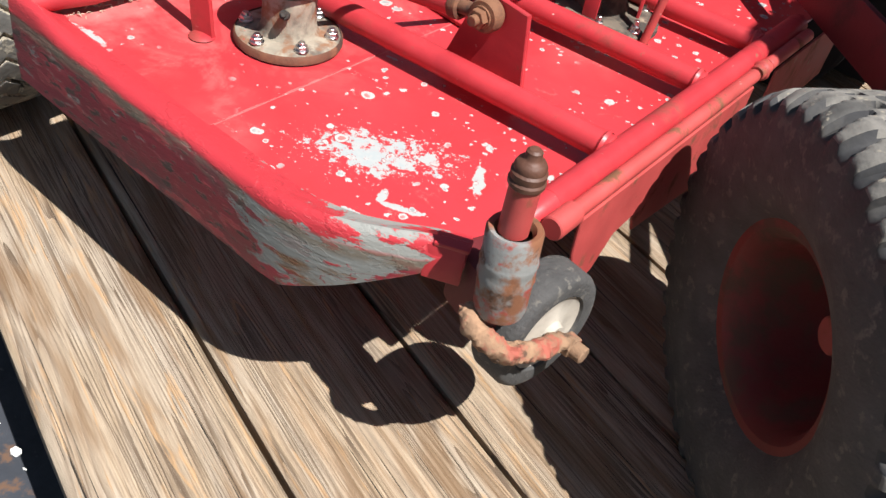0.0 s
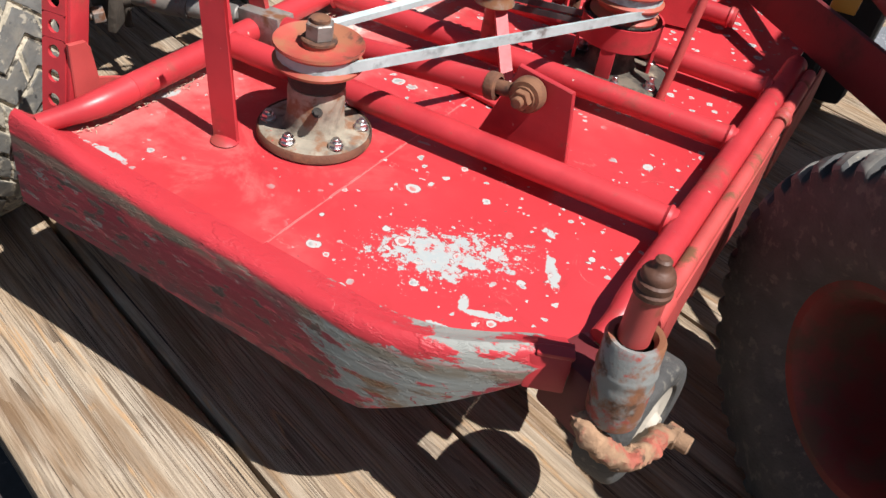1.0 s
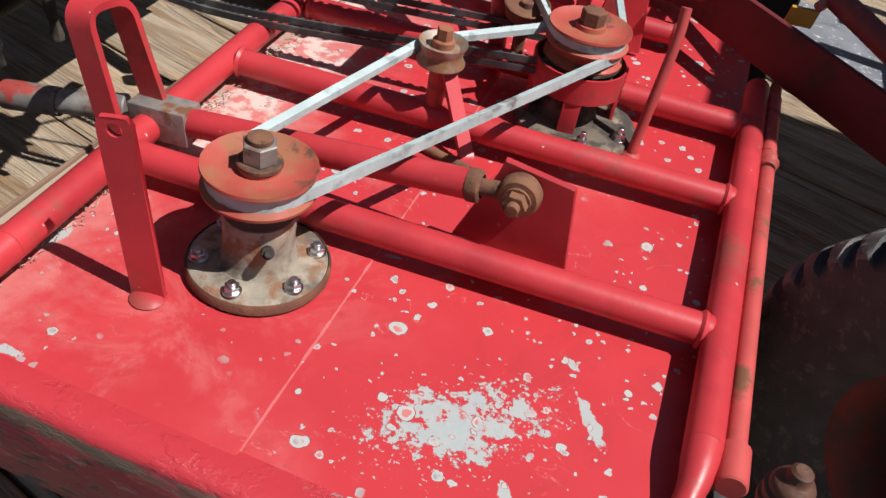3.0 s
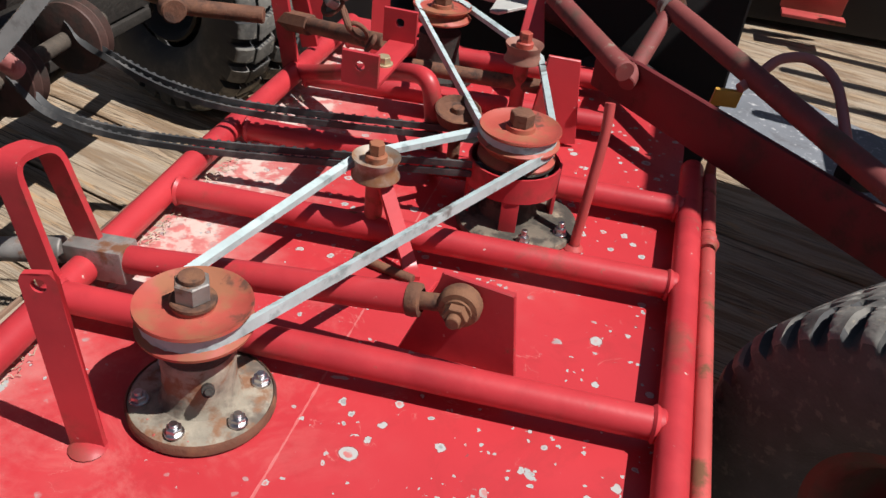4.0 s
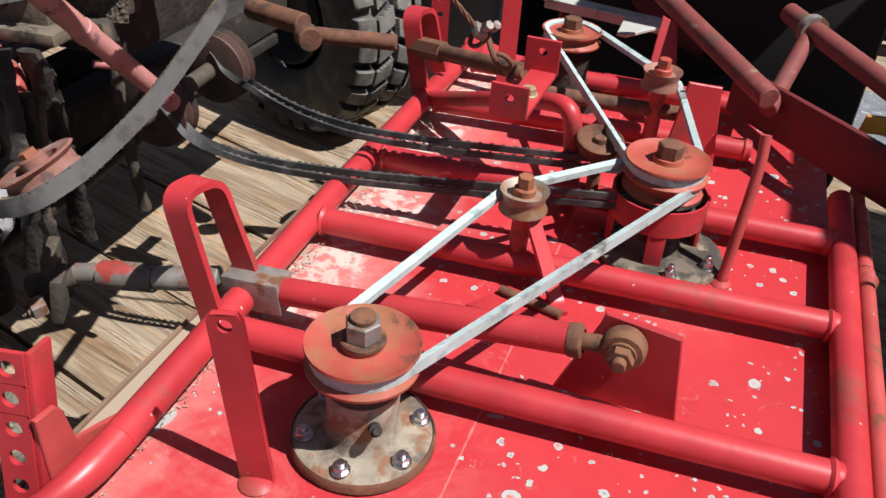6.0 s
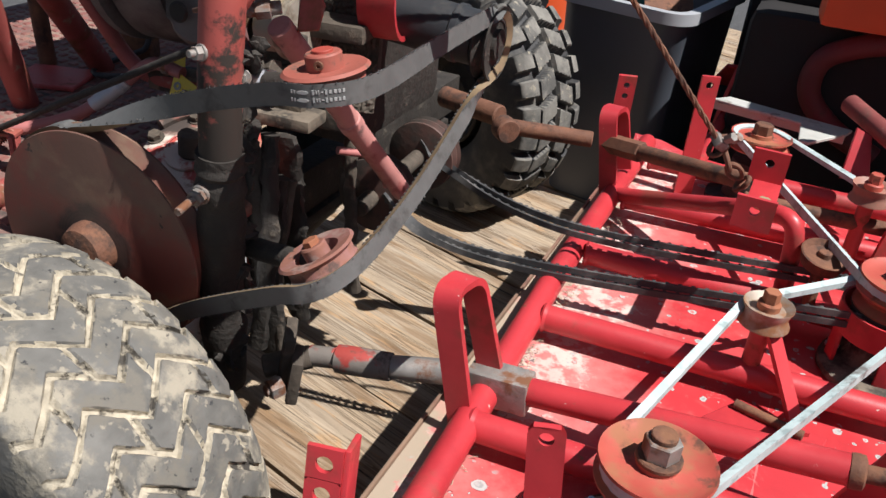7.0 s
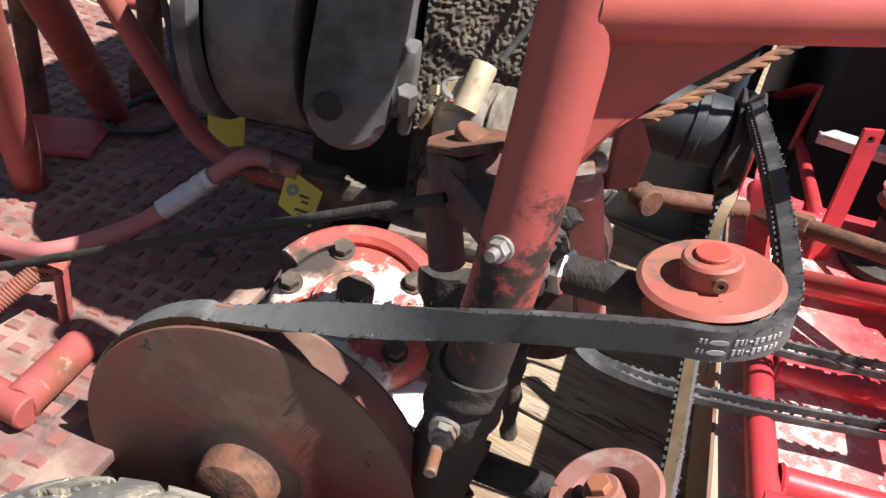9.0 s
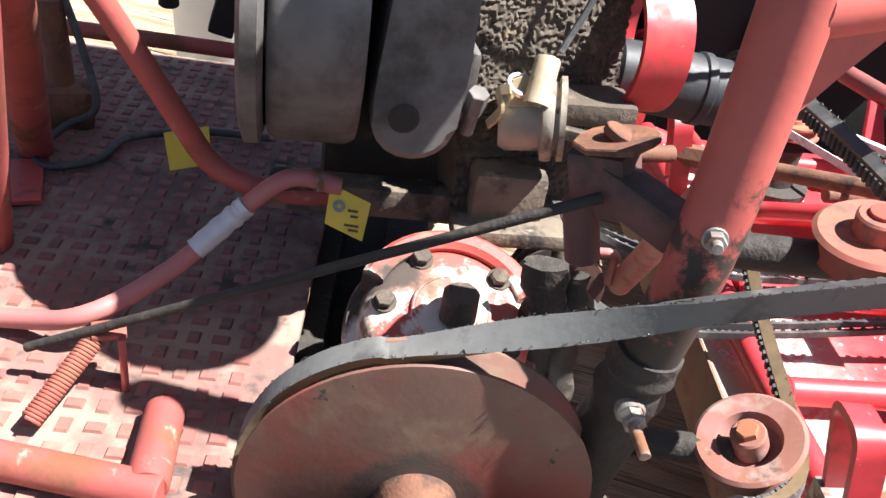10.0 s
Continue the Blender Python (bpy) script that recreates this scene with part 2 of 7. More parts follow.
post_paint.link(post_paint.co, sep_z.inputs[0])
greasy = post_paint.math("ADD", post_paint.math("MULTIPLY", sep_z.outputs[2], -4.0), post_paint.math("MULTIPLY", post_paint.noise(22, 7, 0.65), 2.2))
post_paint = post_paint.coat(post_paint.step(greasy, -1.68, 0.10), (0.035, 0.027, 0.022), 0.7, 0.8).m
oil_dirt = Mat("oily_dirt", (0.07, 0.055, 0.042), 0.85, var=0.4, scale=60, bump=0.55, bump_scale=160).blotch(40, 0.60, (0.13, 0.10, 0.075), 0.95, 0.08, lift=0.4).m
plastic_orange = Mat("plastic_orange", (0.7, 0.10, 0.03), 0.45, var=0.1, scale=10, bump=0.05).m
tape_silver = Mat("duct_tape", (0.55, 0.56, 0.58), 0.4, 0.3, var=0.12, scale=60, bump=0.3).m
tag_yellow = Mat("yellow_tag", (0.72, 0.55, 0.07), 0.6, var=0.12, scale=30, bump=0.05).m
ink = Mat("ink", (0.10, 0.07, 0.04), 0.7).m
print_white = Mat("belt_print", (0.40, 0.40, 0.39), 0.7).m
amber = Mat("amber_plastic", (0.55, 0.30, 0.05), 0.35, var=0.15, scale=30).m
sleeve_cream = Mat("sleeve_cream", (0.50, 0.41, 0.28), 0.5, 0.2, var=0.25, scale=60, bump=0.2).blotch(50, 0.58, (0.22, 0.15, 0.09), 0.8, 0.06).m
hose_red = Mat("red_hose", (0.42, 0.15, 0.14), 0.5, var=0.15, scale=20, bump=0.08).m
dark_machine = Mat("dark_machine", (0.016, 0.014, 0.014), 0.85, var=0.4, scale=12, bump=0.2).m
mud = Mat("dried_mud", (0.29, 0.175, 0.105), 0.95, var=0.4, scale=60, bump=1.0, bump_scale=150).blotch(26, 0.55, (0.34, 0.09, 0.06), 0.8, 0.06).blotch(40, 0.58, (0.10, 0.06, 0.04), 0.95, 0.05, lift=-0.6).m
hub_mud = Mat("hub_mud", (0.42, 0.38, 0.32), 0.9, var=0.3, scale=40, bump=0.5).blotch(20, 0.6, (0.2, 0.17, 0.14), 0.9, 0.08).m
caster_paint = Mat("caster_worn", (0.23, 0.235, 0.225), 0.6, var=0.2, scale=30, bump=0.35).blotch(13, 0.51, (0.33, 0.060, 0.045), 0.65, 0.03).blotch(20, 0.51, (0.21, 0.085, 0.04), 0.9, 0.05).blotch(34, 0.60, (0.09, 0.05, 0.03), 0.9, 0.05).m
cap_rust = Mat("cap_dark_rust", (0.085, 0.036, 0.022), 0.55, var=0.35, scale=60, bump=0.4).blotch(40, 0.58, (0.15, 0.07, 0.04), 0.75, 0.06).m
teal = Mat("teal_plastic", (0.10, 0.36, 0.36), 0.35, var=0.3, scale=20).m
debris = Mat("leaf_litter", (0.42, 0.36, 0.27), 0.95, var=0.5, scale=90, bump=0.8).m


def make_pulley_face():
    m = Mat("drive_pulley_face", (0.150, 0.080, 0.060), 0.58, var=0.2, scale=16, bump=0.12)
    m.blotch(7, 0.53, (0.22, 0.055, 0.042), 0.55, 0.10)
    m.blotch(12, 0.57, (0.20, 0.125, 0.085), 0.75, 0.08)
    sep = m.node("ShaderNodeSeparateXYZ")
    m.link(m.co, sep.inputs[0])
    dx, dz = m.math("SUBTRACT", sep.outputs[0], 0.044), m.math("SUBTRACT", sep.outputs[2], 0.468)
    r = m.math("SQRT", m.math("ADD", m.math("MULTIPLY", dx, dx), m.math("MULTIPLY", dz, dz)))
    ring = m.math("SUBTRACT", m.math("MULTIPLY", m.noise(24, 6, 0.65), 0.06), r)
    m.coat(m.math("MULTIPLY", m.step(ring, -0.018, 0.010), 0.85), (0.05, 0.04, 0.034), 0.8, 0.4)
    wave = m.math("FRACT", m.math("MULTIPLY", r, 260.0))
    m.coat(m.math("MULTIPLY", m.step(wave, 0.7, 0.2), m.math("MULTIPLY", m.step(m.noise(14, 5), 0.5, 0.08), 0.25)), (0.17, 0.085, 0.06), 0.7, -0.2)
    m.blotch(40, 0.70, (0.05, 0.04, 0.035), 0.85, 0.02)
    return m.m


pulley_face = make_pulley_face()


def make_deck_paint():
    m = Mat("deck_red", RED, 0.33, var=0.08, scale=9, bump=0.05)
    sep = m.node("ShaderNodeSeparateXYZ")
    m.link(m.co, sep.inputs[0])
    x, y = sep.outputs[0], sep.outputs[1]

    def blob(cx, cy, rx, ry, turn=0.0):
        c, s = math.cos(radians(turn)), math.sin(radians(turn))
        dx, dy = m.math("SUBTRACT", x, cx), m.math("SUBTRACT", y, cy)
        u = m.math("ADD", m.math("MULTIPLY", dx, c / rx), m.math("MULTIPLY", dy, s / rx))
        v = m.math("SUBTRACT", m.math("MULTIPLY", dy, c / ry), m.math("MULTIPLY", dx, s / ry))
        return m.math("ADD", m.math("MULTIPLY", u, u), m.math("MULTIPLY", v, v))

    faded = m.step(m.noise(5, 4), 0.62, 0.15)
    m.coat(m.math("MULTIPLY", faded, 0.35), (0.56, 0.15, 0.14), 0.55)
    smear = m.step(m.noise(9, 8, 0.7, None, 1.2), 0.57, 0.06)
    m.coat(m.math("MULTIPLY", smear, 0.35), (0.37, 0.030, 0.034), 0.5)
    # dusty pink wear along the back edge
    bay = m.math("MULTIPLY", m.step(y, 0.04, 0.04), 0.17)
    wash = m.math("ADD", m.math("ADD", m.math("MULTIPLY", x, -2.0), m.math("MULTIPLY", m.noise(14, 8, 0.7), 0.55)), bay)
    m.coat(m.math("MULTIPLY", m.step(wash, 0.76, 0.13), 0.5), (0.54, 0.29, 0.26), 0.8)
    m.coat(m.math("MULTIPLY", m.step(wash, 0.86, 0.03), m.step(m.noise(60, 5), 0.47, 0.06)), (0.56, 0.45, 0.40), 0.85)
    m.coat(m.step(m.math("ADD", m.math("MULTIPLY", x, -2.6), m.math("MULTIPLY", m.noise(30, 7, 0.7), 0.5)), 1.035, 0.03), (0.34, 0.27, 0.20), 0.95, 0.4)
    # peeled patches down to the primer
    fine = m.noise(75, 7, 0.7)
    wide = m.noise(26, 5, 0.6)
    d = blob(0.152, -0.163, 0.074, 0.030, 38)
    core = m.math("SUBTRACT", m.math("ADD", m.math("MULTIPLY", wide, 0.40), m.math("MULTIPLY", fine, 0.66)), m.math("MULTIPLY", d, 0.07))
    m.coat(m.step(core, 0.468, 0.006), (0.28, 0.05, 0.055), 0.6, 0.3)
    m.coat(m.step(core, 0.482, 0.008), PRIMER, 0.75, -0.5)
    m.coat(m.math("MULTIPLY", m.step(core, 0.47, 0.01), m.step(m.noise(95, 5, 0.7), 0.56, 0.02)), (0.47, 0.05, 0.055), 0.4, 0.5)
    m.coat(m.math("MULTIPLY", m.step(core, 0.50, 0.02), m.step(m.noise(55, 5), 0.50, 0.06)), (0.33, 0.36, 0.36), 0.8, -0.3)
    d = blob(0.150, -0.165, 0.105, 0.055, 38)
    crumbs = m.math("SUBTRACT", m.noise(190, 4, 0.6), m.math("MULTIPLY", d, 0.09))
    m.coat(m.step(crumbs, 0.57, 0.012), PRIMER, 0.75, -0.5)
    for cx, cy, rx, ry, turn in ((0.253, -0.111, 0.040, 0.0075, -58), (0.222, -0.053, 0.011, 0.0045, -38), (0.205, -0.214, 0.014, 0.007, -70), (0.229, -0.216, 0.024, 0.006, 23), (-0.230, -0.268, 0.040, 0.0065, 2), (-0.273, -0.136, 0.020, 0.008, 70), (0.205, -0.257, 0.017, 0.004, 4), (0.175, -0.283, 0.05, 0.003, 8), (0.02, 0.002, 0.012, 0.003, 10)):
        d = blob(cx, cy, rx, ry, turn)
        m.coat(m.step(m.math("ADD", m.math("SUBTRACT", 1.0, d), m.math("MULTIPLY", m.math("SUBTRACT", fine, 0.5), 4.6)), 0.35, 0.05), PRIMER, 0.75, -0.5)
    zone = m.step(m.math("ADD", m.math("SUBTRACT", m.noise(7, 2), 0.17), m.math("MULTIPLY", m.step(m.math("ADD", x, m.math("MULTIPLY", m.step(y, 0.02, 0.02), 0.5)), 0.0, 0.02), 0.20)), 0.42, 0.06)
    for scale, size, keep in ((46, 0.40, 0.52), (78, 0.42, 0.42)):
        m.coat(m.math("MULTIPLY", m.spots(scale, size * 1.10, keep), zone), (0.30, 0.050, 0.055), 0.6, 0.3)
        m.coat(m.math("MULTIPLY", m.spots(scale, size, keep), zone), (0.41, 0.40, 0.385), 0.75, -0.4)
        inner = m.math("MULTIPLY", m.spots(scale, size * 0.66, keep), m.step(m.noise(38, 3), 0.50, 0.04))
        m.coat(m.math("MULTIPLY", inner, zone), (0.27, 0.275, 0.27), 0.8, -0.3)
        inner = m.math("MULTIPLY", m.spots(scale, size * 0.62, keep), m.math("SUBTRACT", 1.0, m.step(m.noise(38, 3), 0.44, 0.04)))
        m.coat(m.math("MULTIPLY", inner, zone), (0.50, 0.16, 0.15), 0.6, 0.2)
    m.coat(m.math("MULTIPLY", m.spots(130, 0.36, 0.26), zone), PRIMER, 0.75, -0.3)
    # chalky bloom and thin scuffs
    bloom = m.step(m.noise(11, 8, 0.72, None, 0.6), 0.58, 0.09)
    m.coat(m.math("MULTIPLY", m.math("MULTIPLY", bloom, 0.34), m.step(m.math("MULTIPLY", x, -1.0), -0.02, 0.10)), (0.60, 0.20, 0.18), 0.6)
    scuff = m.math("ABSOLUTE", m.math("SUBTRACT", m.noise(7, 5, 0.6, None, 1.8), 0.5))
    m.coat(m.math("MULTIPLY", m.math("MULTIPLY", m.math("LESS_THAN", scuff, 0.0035), m.step(m.noise(16, 3), 0.58, 0.03)), 0.30), (0.62, 0.26, 0.23), 0.7, -0.2)
    # scraped weld seam beside the doubler plate
    seam = m.math("SUBTRACT", 1.0, m.math("MULTIPLY", m.math("ABSOLUTE", m.math("SUBTRACT", x, 0.0035)), 420.0))
    m.coat(m.math("MULTIPLY", m.step(m.math("ADD", seam, m.math("MULTIPLY", m.noise(60, 6), 1.3)), 1.26, 0.10), 0.35), (0.60, 0.30, 0.28), 0.7, -0.3)
    # scratches and handling marks
    m.coat(m.math("MULTIPLY", m.step(m.noise(16, 8, 0.7), 0.63, 0.05), 0.22), (0.30, 0.03, 0.03), 0.5)
    return m.m


deck_paint = make_deck_paint()


def make_skirt_paint():
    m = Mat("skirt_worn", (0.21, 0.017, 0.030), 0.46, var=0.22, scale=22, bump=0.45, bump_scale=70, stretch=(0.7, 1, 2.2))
    tc = m.node("ShaderNodeTexCoord")
    sep = m.node("ShaderNodeSeparateXYZ")
    m.link(tc.outputs["Object"], sep.inputs[0])
    x, z = sep.outputs[0], sep.outputs[2]
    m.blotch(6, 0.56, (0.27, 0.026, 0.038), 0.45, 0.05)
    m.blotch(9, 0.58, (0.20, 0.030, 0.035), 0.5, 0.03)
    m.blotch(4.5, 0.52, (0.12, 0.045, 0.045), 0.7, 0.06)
    m.blotch(13, 0.585, (0.31, 0.036, 0.046), 0.45, 0.02, lift=0.8)
    m.blotch(24, 0.64, (0.21, 0.165, 0.15), 0.7, 0.02, lift=-0.6)
    m.blotch(38, 0.58, (0.075, 0.050, 0.042), 0.85, 0.03, lift=0.4)
    # bare metal at the curved corner, ragged at its edges
    mid = m.math("MULTIPLY", m.math("ABSOLUTE", m.math("SUBTRACT", x, 0.215)), 1.35)
    bare_at = m.math("SUBTRACT", m.math("ADD", m.noise(9, 8, 0.68), 0.10), mid)
    m.coat(m.step(bare_at, 0.50, 0.012), (0.18, 0.19, 0.18), 0.6, -0.8)
    m.coat(m.step(m.math("SUBTRACT", m.math("ADD", m.noise(17, 7, 0.66), 0.03), m.math("MULTIPLY", mid, 0.6)), 0.585, 0.015), (0.31, 0.035, 0.045), 0.45, 0.6)
    # scrapes and lifted flakes running along the sheet
    m.blotch(14, 0.635, (0.18, 0.16, 0.15), 0.65, 0.012, lift=-0.8)
    lifted = m.math("ABSOLUTE", m.math("SUBTRACT", m.noise(5.5, 6, 0.62), 0.5))
    m.coat(m.math("MULTIPLY", m.math("LESS_THAN", lifted, 0.0045), m.step(m.noise(18, 4), 0.50, 0.03)), (0.19, 0.035, 0.04), 0.7, 1.2)
    # rust
    m.coat(m.math("MULTIPLY", m.step(m.math("SUBTRACT", m.noise(12, 6, 0.6), m.math("MULTIPLY", mid, 0.8)), 0.50, 0.05), 0.85), (0.13, 0.066, 0.026), 0.95, -0.3)
    # rolled edge's lit face painted in the deck's brighter red, grime band under it
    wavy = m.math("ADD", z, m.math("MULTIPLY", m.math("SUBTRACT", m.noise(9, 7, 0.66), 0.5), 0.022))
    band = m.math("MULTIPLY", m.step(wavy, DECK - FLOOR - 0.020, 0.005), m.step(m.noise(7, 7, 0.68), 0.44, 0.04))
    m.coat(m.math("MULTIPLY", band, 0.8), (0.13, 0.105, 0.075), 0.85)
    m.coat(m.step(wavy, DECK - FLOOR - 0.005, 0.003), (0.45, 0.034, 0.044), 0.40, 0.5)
    bald = m.math("SUBTRACT", m.math("ADD", m.noise(10, 8, 0.68), 0.04), mid)
    m.coat(m.math("MULTIPLY", m.step(wavy, DECK - FLOOR - 0.005, 0.003), m.step(bald, 0.50, 0.012)), (0.25, 0.255, 0.235), 0.65, -0.6)
    return m.m


FLOOR = -0.072
DECK = 0.25
skirt_paint = make_skirt_paint()


def make_wood():
    m = Mat("weathered_plank", (0.40, 0.305, 0.205), 0.85, var=0.15, scale=8, bump=0.7, bump_scale=30)
    info = m.node("ShaderNodeObjectInfo")
    shift = m.node("ShaderNodeVectorMath")
    shift.operation = "ADD"
    comb = m.node("ShaderNodeCombineXYZ")
    for k in range(3):
        m.link(m.math("MULTIPLY", info.outputs["Random"], 7.3 + 5 * k), comb.inputs[k])
    m.link(m.co, shift.inputs[0])
    m.link(comb.outputs[0], shift.inputs[1])

    def run(sx, sy):
        mp = m.node("ShaderNodeMapping")
        mp.inputs["Scale"].default_value = (sx, sy, sy)
        m.link(shift.outputs[0], mp.inputs["Vector"])
        return mp.outputs[0]

    # each board has its own tone
    tint = m.step(info.outputs["Random"], 0.5, 0.5)
    m.coat(m.math("MULTIPLY", tint, 0.5), (0.34, 0.245, 0.155), 0.85)
    # warm resin streaks, then growth lines, then fine grain and open cracks
    streak = m.step(m.noise(3, 5, 0.6, run(0.55, 1.9), 0.8), 0.56, 0.07)
    m.coat(m.math("MULTIPLY", streak, 0.5), (0.40, 0.23, 0.11), 0.75)
    grey = m.step(m.noise(3, 4, 0.6, run(0.9, 1.6)), 0.52, 0.12)
    m.coat(m.math("MULTIPLY", grey, 0.55), (0.37, 0.33, 0.28), 0.9)
    rings = m.noise(2.2, 3, 0.5, run(0.22, 1.5), 0.9)
    lines = m.math("FRACT", m.math("MULTIPLY", rings, 24.0))
    m.coat(m.math("MULTIPLY", m.step(lines, 0.72, 0.24), m.math("ADD", 0.55, m.math("MULTIPLY", m.noise(3, 3, 0.5, run(0.8, 2.5)), 0.75))), (0.11, 0.073, 0.046), 0.9, -0.9)
    fine = m.noise(6, 7, 0.7, run(1.6, 17), 0.5)
    patch = m.noise(4, 6, 0.7, run(0.8, 1.6))
    m.coat(m.math("MULTIPLY", m.step(patch, 0.55, 0.08), 0.45), (0.25, 0.18, 0.115), 0.9)
    m.coat(m.math("MULTIPLY", m.step(fine, 0.54, 0.08), 0.5), (0.16, 0.11, 0.07), 0.9, -0.5)
    m.coat(m.math("MULTIPLY", m.math("SUBTRACT", 1.0, m.step(fine, 0.43, 0.05)), 0.28), (0.60, 0.51, 0.39), 0.9, 0.2)
    # scuffed bare wood in pale runs, torn orange fibres along some of them, damp-brown stains
    worn = m.noise(3, 3, 0.6, run(0.9, 1.5), 0.8)
    m.coat(m.math("MULTIPLY", m.step(worn, 0.52, 0.06), 0.5), (0.43, 0.34, 0.245), 0.85)
    torn = m.math("MULTIPLY", m.step(worn, 0.495, 0.015), m.math("SUBTRACT", 1.0, m.step(worn, 0.53, 0.015)))
    torn = m.math("MULTIPLY", torn, m.step(m.noise(3, 6, 0.7, run(1.6, 3)), 0.53, 0.05))
    m.coat(m.math("MULTIPLY", torn, 0.6), (0.50, 0.29, 0.13), 0.75, 0.4)
    damp = m.step(m.noise(3, 3, 0.6, run(1.1, 2.0)), 0.55, 0.07)
    m.coat(m.math("MULTIPLY", damp, 0.65), (0.20, 0.115, 0.055), 0.8)
    crack = m.noise(5, 5, 0.6, run(0.35, 9), 0.4)
    m.coat(m.step(crack, 0.655, 0.012), (0.035, 0.026, 0.018), 0.95, -2.5)
    # knots
    v = m.node("ShaderNodeTexVoronoi")
    v.inputs["Scale"].default_value = 1.0
    m.link(run(2.4, 0.9), v.inputs["Vector"])
    knot = m.math("SUBTRACT", 1.0, m.step(m.math("ADD", v.outputs["Distance"], m.math("MULTIPLY", m.noise(14, 4), 0.05)), 0.085, 0.03))
    m.coat(m.math("MULTIPLY", knot, 0.8), (0.13, 0.07, 0.035), 0.8, -0.6)
    m.coat(m.math("MULTIPLY", m.step(m.noise(3.5, 5, 0.6, shift.outputs[0]), 0.60, 0.08), 0.45), (0.24, 0.19, 0.14), 0.9)
    return m.m


wood = make_wood()
asphalt = Mat("asphalt", (0.06, 0.06, 0.062), 0.9, var=0.3, scale=60, bump=0.8, bump_scale=300).blotch(40, 0.66, (0.16, 0.15, 0.14), 0.9, 0.04).m
trailer_steel = Mat("trailer_steel", (0.045, 0.05, 0.06), 0.6, 0.2, var=0.3, scale=20, bump=0.3).blotch(30, 0.6, (0.14, 0.08, 0.05), 0.9, 0.06).m
tread_base = Mat("tread_plate_grime", (0.185, 0.100, 0.085), 0.8, var=0.3, scale=20, bump=0.3).blotch(12, 0.53, (0.28, 0.195, 0.15), 0.85, 0.10).blotch(20, 0.60, (0.06, 0.045, 0.04), 0.9, 0.08).m
tread_paint = Mat("tread_plate_red", (0.22, 0.085, 0.072), 0.65, var=0.25, scale=14, bump=0.25).blotch(10, 0.58, (0.30, 0.17, 0.13), 0.85, 0.12).blotch(22, 0.62, (0.12, 0.08, 0.07), 0.9, 0.1).m

# ---- builders ----


def finish_mesh(name, bm, mats, angle=38):
    bmesh.ops.recalc_face_normals(bm, faces=bm.faces)
    me = bpy.data.meshes.new(name)
    bm.to_mesh(me)
    bm.free()
    for m in mats if isinstance(mats, (list, tuple)) else [mats]:
        me.materials.append(m)
    me.polygons.foreach_set("use_smooth", [True] * len(me.polygons))
    me.set_sharp_from_angle(angle=radians(angle))
    return me


STANDS = {}


def base_of(ob):
    while ob.parent:
        ob = ob.parent
    return STANDS[ob]


def thing(name, at, label, category, group="", kind="", shift=(0, 0, 0)):
    """A thing with parts; its parts are drawn about at, and the whole stands shift away from there."""
    ob = new(name)
    STANDS[ob] = Vector(at)
    ob.location = Vector(at) + Vector(shift)
    ob.empty_display_size = 0.05
    return tagged(ob, label, category, group, kind)


def part(name, bm, mats, parent, label=""):
    bmesh.ops.translate(bm, verts=bm.verts, vec=-base_of(parent))
    ob = new(name, finish_mesh(name, bm, mats))
    ob.parent = parent
    return tagged(ob, label)


def solo(name, bm, mats, label, category, group="", kind=""):
    """A thing that is one mesh, with its origin at the middle of its base."""
    co = [v.co for v in bm.verts]
    at = Vector((sum(c.x for c in co) / len(co), sum(c.y for c in co) / len(co), min(c.z for c in co)))
    bmesh.ops.translate(bm, verts=bm.verts, vec=-at)
    ob = new(name, finish_mesh(name, bm, mats))
    ob.location = at
    return tagged(ob, label, category, group, kind)


def spin_to(axis):
    return Vector((0, 0, 1)).rotation_difference(Vector(axis).normalized()).to_matrix().to_4x4()


def lathe(bm, profile, at, axis=(0, 0, 1), n=32, mat=0):
    """Turn (radius, height) pairs round an axis through at."""
    m = Matrix.Translation(at) @ spin_to(axis)
    rings = []
    for r, z in profile:
        if r < 1e-6:
            rings.append([bm.verts.new(m @ Vector((0, 0, z)))])
        else:
            rings.append([bm.verts.new(m @ Vector((r * math.cos(2 * math.pi * k / n), r * math.sin(2 * math.pi * k / n), z))) for k in range(n)])
    for a, b in zip(rings, rings[1:]):
        for k in range(n):
            f = [a[k % len(a)], a[(k + 1) % len(a)], b[(k + 1) % len(b)], b[k % len(b)]]
            f = list(dict.fromkeys(f))
            if len(f) > 2:
                bm.faces.new(f).material_index = mat
    return bm


def rod(bm, p, q, r, n=16, r2=None, bev=0.0, mat=0):
    """A capped round bar from p to q."""
    p, q = Vector(p), Vector(q)
    h = (q - p).length
    r2 = r if r2 is None else r2
    b = bev or min(r, r2, h) * 0.12
    return lathe(bm, [(0, 0), (r - b, 0), (r, b), (r2, h - b), (r2 - b, h), (0, h)], p, q - p, n, mat)


def hexa(bm, p, q, r, mat=0):
    return rod(bm, p, q, r, 6, bev=r * 0.08, mat=mat)


def smooth_path(pts, steps=8):
    """Catmull-Rom through the points."""
    pts = [Vector(p) for p in pts]
    out = []
    ext = [2 * pts[0] - pts[1]] + pts + [2 * pts[-1] - pts[-2]]
    for i in range(1, len(ext) - 2):
        a, b, c, d = ext[i - 1 : i + 3]
        for s in range(steps):
            t = s / steps
            out.append(0.5 * (2 * b + (c - a) * t + (2 * a - 5 * b + 4 * c - d) * t * t + (3 * b - a - 3 * c + d) * t ** 3))
    return out + [pts[-1]]


